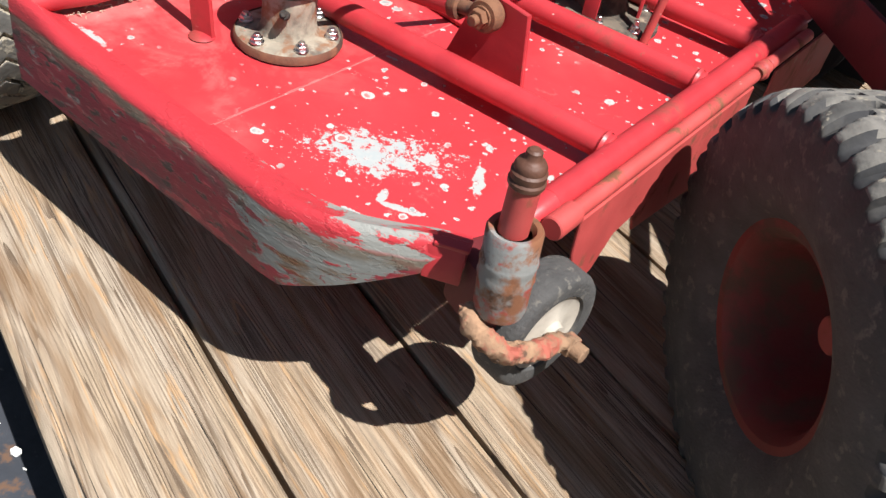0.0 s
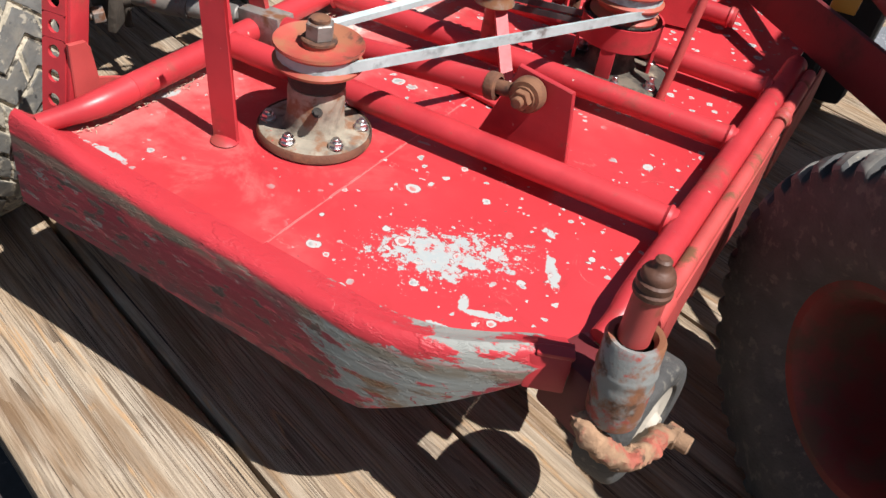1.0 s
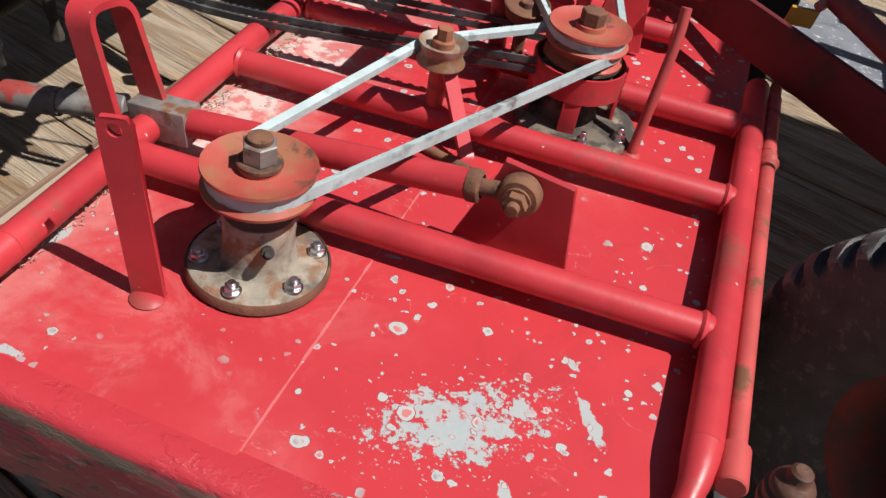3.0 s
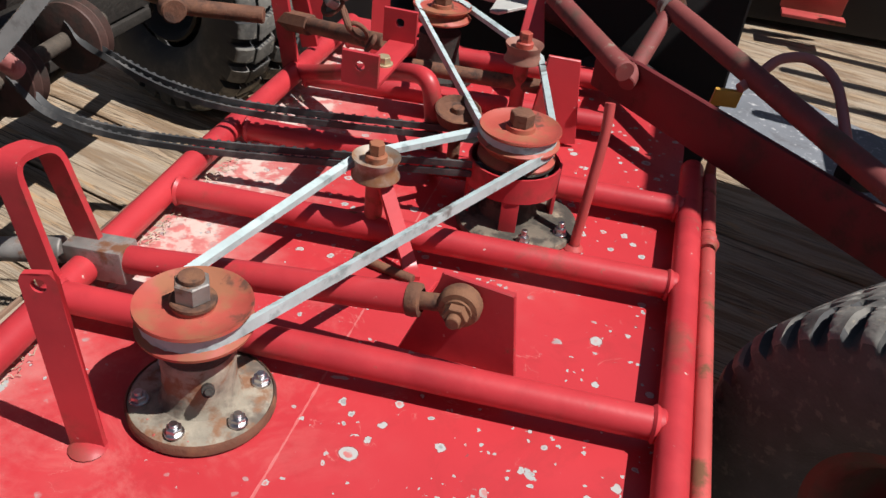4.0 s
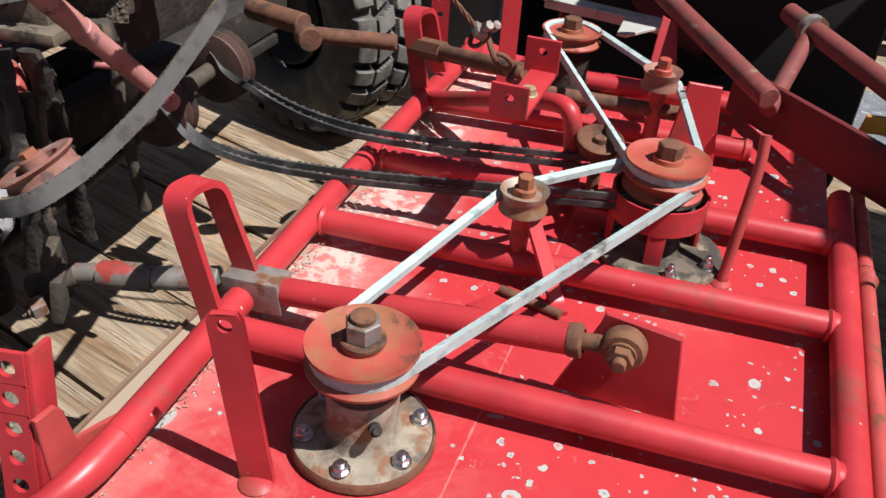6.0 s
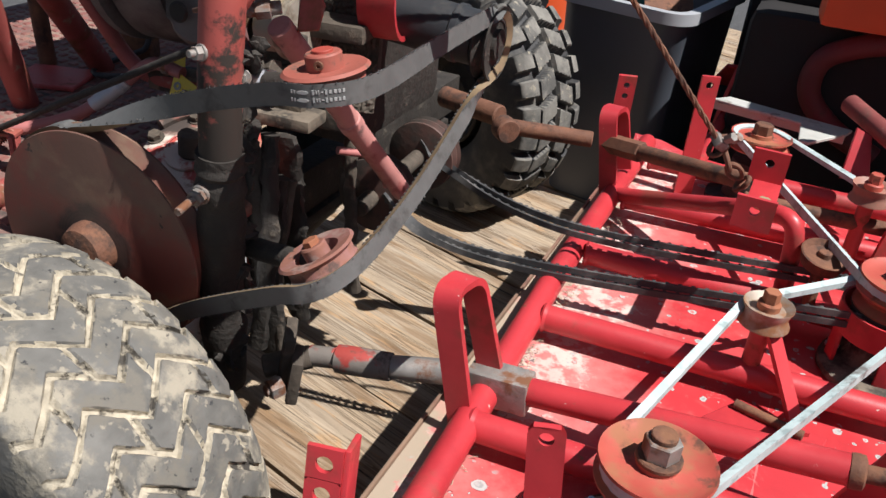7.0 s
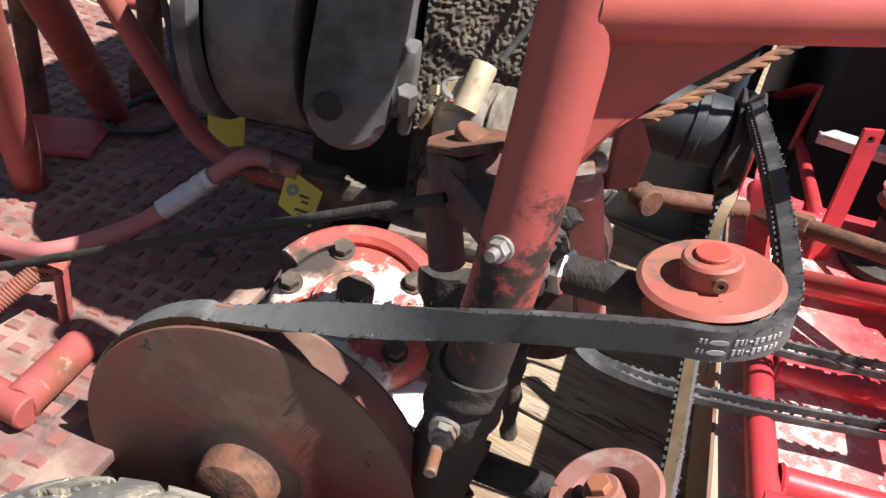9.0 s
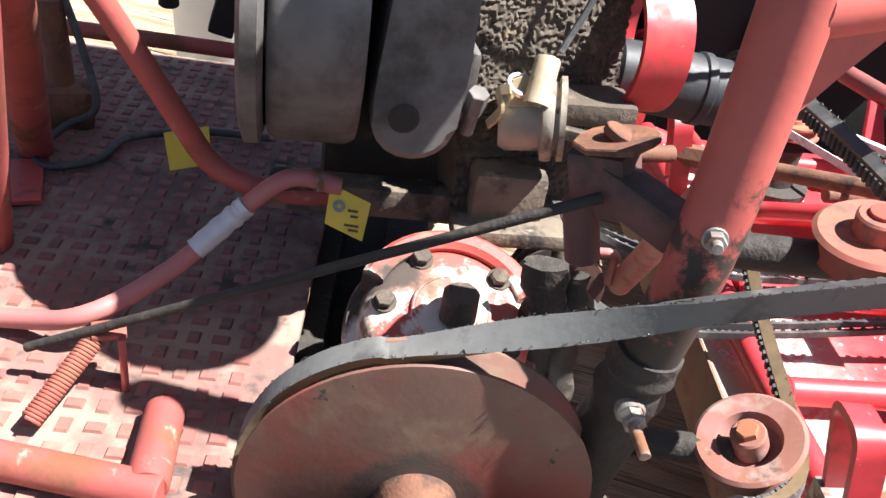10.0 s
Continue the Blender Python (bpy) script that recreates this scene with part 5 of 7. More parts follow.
# post
bm = bmesh.new()
pipe(bm, smooth_path([(-0.592, -0.040, 0.22), (-0.580, -0.050, 0.36), (-0.566, -0.062, 0.49), (-0.555, -0.070, 0.60), (-0.550, -0.065, 0.70), (-0.5485, -0.061, 0.78), (-0.546, -0.054, 0.90), (-0.544, -0.046, 1.05)], 6), 0.0208, 24)
postt = part("steering_post", bm, post_paint, tractor, "thick faded red post crusted with grease")
bm = bmesh.new()
BAR = Vector((math.cos(radians(30)), math.sin(radians(30)), 0))
ROOT = Vector((-0.549, -0.062, 0.004))
rod(bm, ROOT + Vector((0, 0, 0.764)), ROOT + BAR * 0.27 + Vector((0, 0, 0.776)), 0.0215, 24)
part("cross_bar", bm, post_paint, postt)
bm = bmesh.new()
web = [ROOT + BAR * d + Vector((0, 0, z)) for d, z in ((0.0, 0.640), (0.016, 0.670), (0.035, 0.693), (0.068, 0.719), (0.098, 0.739), (0.128, 0.760), (0.0, 0.768))]
thick = Vector((-0.5, 0.866, 0)) * 0.006
front, back = [bm.verts.new(q) for q in web], [bm.verts.new(q + thick) for q in web]
mid_f, mid_b = bm.verts.new(sum(web, Vector()) / len(web)), bm.verts.new(sum(web, Vector()) / len(web) + thick)
for k in range(len(web)):
    n = (k + 1) % len(web)
    bm.faces.new([front[k], front[n], mid_f])
    bm.faces.new([back[n], back[k], mid_b])
    bm.faces.new([front[k], back[k], back[n], front[n]])
part("gusset", bm, post_paint, postt)
bm = bmesh.new()
pipe(bm, smooth_path([(-0.592, -0.040, 0.22), (-0.580, -0.050, 0.36), (-0.566, -0.062, 0.49), (-0.5625, -0.065, 0.53)], 8), lambda t: 0.0245 + 0.0015 * math.sin(40 * t) + 0.001 * math.sin(97 * t) - 0.002 * (t > 0.98), 24)
part("grease_coat", bm, grease, postt, "lower post buried in black grease")
rnd = random.Random(5)
bm = bmesh.new()
for k in range(60):
    z = rnd.uniform(0.25, 0.64)
    a = rnd.uniform(-0.9, 0.9) - 0.6
    x = -0.590 + 0.034 * (z - 0.24) / 0.38
    y = -0.043
    bmesh.ops.create_icosphere(bm, subdivisions=1, radius=rnd.uniform(0.004, 0.010), matrix=pose(x + 0.022 * math.cos(a), y + 0.022 * math.sin(a), z, 20 * k, 30 * k, 0) @ Matrix.Diagonal((1, 0.6, 1.6, 1)))
tagged(part("grease_crust", bm, grease, postt), kind="stuff")
bolt_head(postt, (-0.558, -0.089, 0.634), 0.0066, 0.007, bare, (-0.2, -1, 0.1), 0.0078, "post_bolt", 0.006)
bolt_head(postt, (-0.541, -0.056, 0.606), 0.006, 0.006, bare, (0.5, -1, 0.2), 0.009, "post_bolt", 0.003)
bm = bmesh.new()
rod(bm, (-0.572, -0.06, 0.492), (-0.570, -0.090, 0.490), 0.0105, 14)
hexa(bm, (-0.570, -0.089, 0.490), (-0.569, -0.100, 0.490), 0.0085)
rod(bm, (-0.570, -0.100, 0.490), (-0.567, -0.126, 0.488), 0.0042, 12)
part("stud", bm, bare, postt)

# big drive pulley
BX, BZ = -0.706, 0.396
bm = bmesh.new()
lathe(bm, [(0, -0.020), (0.020, -0.020), (0.022, -0.004), (0.045, -0.002), (0.118, 0.0), (0.1275, 0.001), (0.128, 0.003), (0.112, 0.012), (0.112, 0.014), (0.128, 0.026), (0.1275, 0.029), (0.03, 0.029), (0, 0.029)], (BX, -0.098, BZ), (-0.037, 1, 0.039), n=64)
bigp = part("drive_pulley", bm, pulley_face, tractor, "large flat rusty red drive pulley")
bm = bmesh.new()
lathe(bm, [(0.0, -0.030), (0.014, -0.030), (0.026, -0.026), (0.030, -0.014), (0.030, 0.0)], (BX, -0.096, BZ), (0, 1, 0), n=28)
part("hub", bm, rust, bigp)
bolt_head(bigp, (BX + 0.024, -0.115, BZ - 0.010), 0.007, 0.014, rust, (0.9, -0.4, -0.1), name="set_screw")
for a in (20, 140, 260):
    bm = bmesh.new()
    rod(bm, (BX + 0.062 * math.cos(radians(a)), -0.0965, BZ + 0.062 * math.sin(radians(a))), (BX + 0.062 * math.cos(radians(a)), -0.094, BZ + 0.062 * math.sin(radians(a))), 0.006, 12)
    part("rivet", bm, grease, bigp)

# mule idlers
def flat_idler(at, axis, r, name, opening=0.0, paint=pulley_pink):
    bm = bmesh.new()
    if opening:
        prof = [(0.010, -0.012), (opening - 0.002, -0.012), (opening, -0.002), (opening + 0.001, 0.002), (r - 0.003, 0.004), (r, 0.002)]
    else:
        prof = [(0.010, 0.003), (r * 0.6, 0.003), (r - 0.003, 0.0045), (r, 0.002)]
    lathe(bm, prof + [(r - 0.006, -0.003), (r - 0.006, -0.014), (r - 0.004, -0.017), (r - 0.006, -0.018), (0.02, -0.018)], at, axis, n=56)
    p = part(name, bm, paint, tractor, "faded red steel idler pulley")
    ax = Vector(axis).normalized()
    a = Vector(at)
    bm = bmesh.new()
    hub = 0.0135 if opening else 0.0165
    rod(bm, a - ax * 0.012, a + ax * (0.010 if opening else 0.017), hub, 32, bev=0.0015)
    collar = part("collar", bm, paint, p)
    bm = bmesh.new()
    if opening:
        hexa(bm, a + ax * 0.009, a + ax * 0.016, 0.0085)
    else:
        rod(bm, a + ax * 0.016, a + ax * 0.0195, 0.0095, 20)
    part("shaft_end", bm, pulley_red, collar)
    return p


up = flat_idler((-0.446, -0.064, 0.635), (-0.19, -0.05, 0.98), 0.0395, "upper_idler")
bm = bmesh.new()
lathe(bm, [(0, 0.0008), (0.0016, 0.0008), (0.0018, 0.0022), (0.0040, 0.0022), (0.0042, 0.0)], (-0.4428, -0.0806, 0.6445), (0.2, -0.97, 0.0), 14)
part("set_screw", bm, rust, up)
lo = flat_idler((-0.459, -0.054, 0.444), (-0.48, -0.13, 0.86), 0.0417, "lower_idler", 0.0235, pulley_grey)
bm = bmesh.new()
rod(bm, (-0.552, -0.032, 0.594), (-0.450, -0.060, 0.612), 0.0125, 18)
arm = part("idler_arm", bm, grease, tractor)
bm = bmesh.new()
rod(bm, (-0.536, -0.0365, 0.597), (-0.521, -0.0405, 0.600), 0.0150, 6)
part("clamp_collar", bm, steel, arm)
bm = bmesh.new()
rod(bm, (-0.556, -0.013, 0.595), (-0.539, -0.015, 0.602), 0.007, 14)
hexa(bm, (-0.540, -0.015, 0.602), (-0.530, -0.016, 0.606), 0.0105)
part("arm_bolt", bm, oil_dirt, arm)
bm = bmesh.new()
rod(bm, (-0.58, -0.02, 0.40), (-0.465, -0.05, 0.425), 0.012, 16)
part("idler_arm", bm, grease, tractor)

# mule belt: over the big pulley, the upper idler, the engine pulley, the lower idler
mule = []
for k in range(13):
    a = radians(-95 - 170 * k / 12)
    mule.append((Vector((BX + 0.1265 * math.cos(a), -0.085, BZ + 0.1265 * math.sin(a))), Vector((0, 1, 0))))
ux = [(-0.56, -0.105, 0.593), (-0.47, -0.111, 0.624), (-0.435, -0.107, 0.629), (-0.411, -0.090, 0.632), (-0.403, -0.062, 0.632), (-0.402, -0.02, 0.632), (-0.409, 0.10, 0.632), (-0.420, 0.24, 0.626)]
for p in ux:
    mule.append((Vector(p), Vector((-0.1, -0.16, 1))))
for k in range(7):
    a = radians(80 - 170 * k / 6)
    mule.append((Vector((-0.421, 0.27 + 0.035 * math.cos(a), 0.588 + 0.035 * math.sin(a))), Vector((-1, 0, 0))))
for p in [(-0.420, 0.20, 0.52), (-0.418, 0.08, 0.47), (-0.418, -0.02, 0.446), (-0.424, -0.075, 0.437), (-0.445, -0.096, 0.426), (-0.48, -0.101, 0.414), (-0.58, -0.098, 0.360)]:
    mule.append((Vector(p), Vector((0.30, 0.20, -1))))
bm = bmesh.new()
dense = []
cl = mule + [mule[0]]
pts = [p for p, u in mule]
ups = [u.normalized() for p, u in mule]
N = len(pts)
for i in range(N):
    a, b, c, d = (pts[(i + k) % N] for k in (-1, 0, 1, 2))
    for s in range(6):
        t = s / 6
        q = 0.5 * (2 * b + (c - a) * t + (2 * a - 5 * b + 4 * c - d) * t * t + (3 * b - a - 3 * c + d) * t ** 3)
        dense.append((q, ups[i].lerp(ups[(i + 1) % N], t)))
M = len(dense)
mule_belt = thing("mule_belt", dense[0][0], "wide black V-belt twisted over the idler pulleys, edge frayed", "belt", "tractor belts", shift=TRACTOR_SET)
pipe(bm, [q for q, u in dense], 0, closed=True, flat=(0, 0, lambda t: dense[min(M - 1, round(t * (M - 1)))][1], vee(0.021, 0.009)))
bm.faces.ensure_lookup_table()
for i, f in enumerate(bm.faces):
    f.material_index = (2, 0, 1, 2)[i % 4]
part("belt_body", bm, [belt_back, black_rubber, belt_tan], mule_belt)


def belt_frame(i):
    """Place, run, outward and width directions of the belt at step i."""
    q, u = dense[i % M]
    d = (dense[(i + 1) % M][0] - dense[i - 1][0]).normalized()
    u = (u - d * u.dot(d)).normalized()
    return q, d, d.cross(u), u


cogs, fray = bmesh.new(), bmesh.new()
rnd = random.Random(31)
run = 0.0
for i in range(M):
    q, d, s, u = belt_frame(i)
    nxt = dense[(i + 1) % M][0]
    L = (nxt - q).length
    n = max(1, int(L / 0.0062))
    for k in range(n):
        p = q.lerp(nxt, k / n)
        if -0.72 < p.x < -0.50 and p.z > 0.48:
            continue
        m = Matrix(((d.x, s.x, u.x, p.x), (d.y, s.y, u.y, p.y), (d.z, s.z, u.z, p.z), (0, 0, 0, 1)))
        box(cogs, (0.0034, 0.0028, 0.0098), m @ Matrix.Translation((0, -0.0058, -0.0008)), 0)
    for k in range(int(L / 0.0012)):
        p = q.lerp(nxt, rnd.random()) + s * 0.004 + u * (0.0102 * rnd.choice((1, 1, -1)))
        e = p + d * rnd.uniform(-0.003, 0.003) + s * rnd.uniform(-0.001, 0.002) + u * rnd.uniform(-0.0005, 0.0016)
        pipe(fray, [p, (p + e) / 2 + s * 0.0004, e], 0.00035, 3)
tagged(part("cogging", cogs, black_rubber, mule_belt), kind="stuff")
tagged(part("frayed_edge", fray, black_rubber, mule_belt), kind="stuff")
# worn pale print: two lines of bars and ovals
near_i = min(range(M), key=lambda i: (dense[i][0] - Vector((-0.444, -0.110, 0.623))).length)
q, d, s, u = belt_frame(near_i)
for row in (-0.0035, 0.0035):
    for off, w, h in ((-0.004, 0.0012, 0.003), (-0.0015, 0.0012, 0.003), (0.005, 0.0102, 0.0034), (0.0135, 0.0016, 0.0042), (0.016, 0.0012, 0.003), (0.018, 0.0008, 0.0034), (0.0205, 0.0018, 0.0008), (0.0235, 0.0018, 0.0042), (0.0265, 0.0022, 0.003), (0.030, 0.0024, 0.003), (0.0335, 0.002, 0.003), (0.0365, 0.002, 0.003)):
        i, left = near_i, off
        while left > (dense[(i + 1) % M][0] - dense[i % M][0]).length:
            left -= (dense[(i + 1) % M][0] - dense[i % M][0]).length
            i += 1
        p, d, s, u = belt_frame(i)
        p = p + d * left + s * 0.0047 + u * row
        m = Matrix(((d.x, u.x, s.x, p.x), (d.y, u.y, s.y, p.y), (d.z, u.z, s.z, p.z), (0, 0, 0, 1)))
        bm = bmesh.new()
        if w > 0.01:
            slab(bm, [(w / 2 * math.cos(a * math.pi / 8), h / 2 * math.sin(a * math.pi / 8)) for a in range(16)], 0.0003, m, 0)
        else:
            box(bm, (w, h, 0.0004), m, 0)
        part("print_bar", bm, print_white, mule_belt)

# gearbox
GC = Vector((-0.688, 0.041, 0.460))
GA = Vector((0.05, -0.40, 0.915)).normalized()


def on_gear(radius, turn, up=0.0):
    """A place on the gearbox cover: distance from its middle, angle from the back, height over the face."""
    side = Vector((1, 0, 0))
    side = (side - GA * side.dot(GA)).normalized()
    back = GA.cross(side)
    return GC + (back * math.cos(radians(turn)) + side * math.sin(radians(turn))) * radius + GA * up


bm = bmesh.new()
lathe(bm, [(0.0, 0.003), (0.030, 0.003), (0.0315, 0.0015), (0.032, -0.0005), (0.034, -0.001), (0.056, -0.003), (0.066, -0.008), (0.072, -0.018), (0.074, -0.034), (0.083, -0.038), (0.085, -0.042), (0.085, -0.052), (0.080, -0.056), (0.074, -0.058)], GC, GA, 52)
arc = [on_gear(0.070, a, -0.016) for a in range(-70, 71, 7)]
pipe(bm, arc, 0, flat=(0, 0, GA, ((-0.010, -0.016), (0.010, -0.016), (0.009, 0.016), (0.004, 0.020), (-0.005, 0.020), (-0.010, 0.015))))
gear = part("gearbox", bm, gear_mat, tractor, "round gearbox with chipped red and white paint")
bm = bmesh.new()
lathe(bm, [(0.0305, 0.0032), (0.0318, 0.0036), (0.0330, 0.0030), (0.0330, -0.001)], GC, GA, 48)
part("cover_ring", bm, gear_mat, gear)
bm = bmesh.new()
lathe(bm, [(0.075, -0.050), (0.077, -0.11), (0.070, -0.18), (0, -0.19)], GC, GA, 40)
part("gear_case", bm, gear_case_paint, gear, "gear case flaking from white to blue-black")
for a in (-30, 46, -88, 118):
    bolt_head(gear, on_gear(0.055, a, -0.003), 0.0080, 0.007, oil_dirt, GA, 0.0105, "cover_bolt")
# red filler cap, given the dark oily material to paint in its shade
bm = bmesh.new()
rod(bm, on_gear(0.010, 150, 0.0), on_gear(0.010, 150, 0.002) + Vector((0.0, 0.002, 0.030)), 0.0150, 22, bev=0.004)
part("filler_cap", bm, oil_dirt, gear)
bm = bmesh.new()
box(bm, (0.10, 0.10, 0.14), pose(-0.645, -0.02, 0.345, 0, 0, 20), 0.012)
part("side_cover", bm, white_metal, gear, "flaking white side cover")

# engine
bm = bmesh.new()
box(bm, (0.24, 0.26, 0.40), pose(-0.70, 0.36, 0.62), 0.02)
box(bm, (0.20, 0.22, 0.14), pose(-0.69, 0.34, 0.86), 0.02)
engine = part("engine", bm, grease, tractor, "engine block caked in oily dirt")
bm = bmesh.new()
lathe(bm, [(0, -0.048), (0.08, -0.048), (0.118, -0.044), (0.124, -0.036), (0.1245, 0.022), (0.120, 0.030), (0.0, 0.030)], (-0.822, 0.215, 0.648), (1, 0.12, 0.0), n=48)
part("flywheel_shroud", bm, engine_grey, engine, "dusty dark grey flywheel shroud")
bm = bmesh.new()
lathe(bm, [(0, -0.012), (0.125, -0.012), (0.135, -0.008), (0.135, 0.004), (0.12, 0.008)], (-0.876, 0.208, 0.655), (1, 0.12, 0), n=48)
part("flywheel_screen", bm, engine_grey, engine)
bm = bmesh.new()
hull = [(-0.024, 0.30), (-0.030, 0.12), (-0.036, 0.060), (-0.036, 0.028)] + [(-0.002 + 0.034 * math.cos(radians(a)), 0.028 + 0.030 * math.sin(radians(a))) for a in range(190, 351, 20)] + [(0.032, 0.030), (0.036, 0.075), (0.037, 0.16), (0.034, 0.30)]
slab(bm, hull, 0.085, Matrix.Translation((-0.745, 0.192, 0.552)) @ pose(0, 0, 0, 86, 0, 8), 0.007)
house = part("blower_housing", bm, engine_grey, engine)
bm = bmesh.new()
lathe(bm, [(0, 0.003), (0.010, 0.003), (0.0125, 0.0)], (-0.745, 0.0985, 0.598), (0.13, -0.99, 0.05), 20)
part("knockout", bm, grease, house)
bm = bmesh.new()
hexa(bm, (-0.690, 0.130, 0.598), (-0.688, 0.122, 0.618), 0.009)
rod(bm, (-0.692, 0.138, 0.575), (-0.690, 0.130, 0.600), 0.006, 12)
box(bm, (0.030, 0.035, 0.060), pose(-0.706, 0.150, 0.615, 0, 0, 10), 0.006)
part("fuel_fitting", bm, engine_grey, engine)
bm = bmesh.new()
pipe(bm, smooth_path([(-0.676, 0.130, 0.588), (-0.668, 0.126, 0.604), (-0.672, 0.128, 0.618), (-0.664, 0.124, 0.624)], 6), 0, flat=(0.008, 0.003, (1, 0.3, 0)))
part("throttle_link", bm, brass, engine)
bm = bmesh.new()
lathe(bm, [(0, 0), (0.026, 0), (0.029, 0.006), (0.028, 0.034), (0.036, 0.036), (0.037, 0.040), (0.036, 0.045), (0.031, 0.046), (0.031, 0.049), (0.036, 0.050), (0.036, 0.055), (0, 0.056)], (-0.664, 0.158, 0.585), (0.93, -0.10, 0.12), n=32)
carb = part("carburettor", bm, alloy, engine)
bm = bmesh.new()
box(bm, (0.034, 0.010, 0.010), pose(-0.606, 0.128, 0.590, 0, 0, -14), 0.002)
box(bm, (0.010, 0.012, 0.022), pose(-0.622, 0.133, 0.600, 0, 0, -14), 0.002)
part("stop_lever", bm, foot_dirt, carb)
bm = bmesh.new()
slab(bm, [(-0.010, -0.012), (0.008, -0.010), (0.012, 0.008), (0.002, 0.016), (-0.010, 0.010)], 0.003, Matrix.Translation((-0.652, 0.140, 0.615)) @ pose(0, 0, 0, 70, 0, 5), 0.0008)
part("choke_plate", bm, brass, carb)
bm = bmesh.new()
lathe(bm, [(0.0, 0.006), (0.0080, 0.006), (0.0085, 0.0), (0.0105, 0.0), (0.0107, 0.036), (0.0098, 0.039), (0, 0.040)], (-0.641, 0.127, 0.612), (0.15, 0.52, 0.84), 24)
part("breather_sleeve", bm, sleeve_cream, carb)
bm = bmesh.new()
lathe(bm, [(0.0085, -0.002), (0.012, -0.002), (0.012, 0.002), (0.0085, 0.002), (0.0085, -0.002)], (-0.654, 0.141, 0.621), (0.2, -0.45, 1), n=24)
part("ring", bm, steel, carb)
bm = bmesh.new()
pipe(bm, smooth_path([(-0.625, 0.155, 0.648), (-0.60, 0.18, 0.70), (-0.57, 0.21, 0.80)]), 0.003, 8)
part("choke_cable", bm, black_rubber, carb)
bm = bmesh.new()
lathe(bm, [(0.056, -0.02), (0.062, -0.02), (0.062, 0.025), (0.056, 0.025), (0.056, -0.02)], (-0.545, 0.235, 0.640), (1, 0.2, 0), n=36)
clamp = part("starter_bracket", bm, red_paint, engine, "red clamp bracket with greasy smear")
bm = bmesh.new()
box(bm, (0.07, 0.05, 0.022), pose(-0.580, 0.190, 0.592, 0, 0, 8), 0.006)
part("clamp_foot", bm, oil_dirt, clamp)
bm = bmesh.new()
rod(bm, (-0.555, 0.262, 0.600), (-0.435, 0.268, 0.590), 0.033, 30)
lathe(bm, [(0.033, 0.0), (0.0355, 0.002), (0.0355, 0.010), (0.033, 0.012)], (-0.470, 0.2665, 0.593), (0.12, 0.006, -0.01), 30)
part("starter_motor", bm, motor_black, engine, "black cylindrical starter motor")
bm = bmesh.new()
sheave(bm, 0, 0, 0, 0.045, 0.02)
bmesh.ops.transform(bm, matrix=Matrix.Translation((-0.422, 0.27, 0.588)) @ spin_to((1, 0, 0)), verts=bm.verts)
part("engine_pulley", bm, grease, engine)
bm = bmesh.new()
slab(bm, [(0.028 * math.cos(radians(a)), 0.022 * math.sin(radians(a))) for a in range(-10, 191, 15)] + [(-0.026, -0.018), (-0.010, -0.030), (0.022, -0.026)], 0.005, pose(-0.602, 0.002, 0.646, 4, -18, -38), 0.001)
pivot = part("pivot_bracket", bm, rust, tractor, "orange-rusted pivot plate")
bm = bmesh.new()
box(bm, (0.044, 0.034, 0.050), pose(-0.604, 0.006, 0.616, 8, -14, -35), 0.008)
box(bm, (0.080, 0.030, 0.030), pose(-0.580, -0.018, 0.612, 5, 14, -36), 0.008)
rod(bm, (-0.618, 0.004, 0.60), (-0.606, 0.0, 0.552), 0.013, 16)
part("pivot_body", bm, pivot_paint, pivot)
bm = bmesh.new()
rod(bm, (-0.604, 0.0, 0.649), (-0.602, 0.0, 0.655), 0.0125, 20)
part("pivot_pin", bm, rust, pivot)

# lower double pulleys on a cross shaft
bm = bmesh.new()
rod(bm, (-0.555, 0.20, 0.355), (-0.560, 0.47, 0.366), 0.012, 16)
shaft = part("jack_shaft", bm, oil_dirt, tractor)
for yy, zz in ((0.255, 0.357), (0.40, 0.363)):
    bm = bmesh.new()
    lathe(bm, [(0, -0.02), (0.03, -0.02), (0.052, -0.016), (0.053, -0.014), (0.044, -0.008), (0.053, -0.001), (0.053, 0.001), (0.044, 0.008), (0.053, 0.014), (0.052, 0.016), (0, 0.016)], (-0.556, yy, zz), (0, 1, 0), n=40)
    part("double_pulley", bm, pulley_dirty, shaft)
# gear lever tube
bm = bmesh.new()
rod(bm, (-0.529, -0.014, 0.648), (-0.499, 0.212, 0.391), 0.0125, 20)
lathe(bm, [(0.0125, 0), (0.0142, 0.002), (0.0142, 0.016), (0.0125, 0.018)], (-0.515, 0.095, 0.524), (0.03, 0.226, -0.257), 20)
part("lever_tube", bm, lever_pink, tractor, "faded pinkish red tube")
# hitch arm down to the deck
bm = bmesh.new()
box(bm, (0.014, 0.05, 0.075), pose(-0.526, -0.008, 0.262, 0, 8, 30), 0.004)
box(bm, (0.014, 0.04, 0.06), pose(-0.506, -0.022, 0.250, 0, 8, 30), 0.004)
rod(bm, (-0.545, -0.028, 0.250), (-0.50, 0.004, 0.262), 0.014, 18)
hitch = part("hitch_arm", bm, oil_dirt, tractor, "grimy hitch arm with a worn red sleeve")
bm = bmesh.new()
hexa(bm, (-0.512, -0.040, 0.246), (-0.520, -0.054, 0.244), 0.013)
rod(bm, (-0.519, -0.052, 0.244), (-0.522, -0.058, 0.244), 0.007, 12)
part("nut", bm, bare, hitch)
bm = bmesh.new()
rod(bm, (-0.502, 0.003, 0.263), (-0.470, 0.009, 0.268), 0.0125, 18)
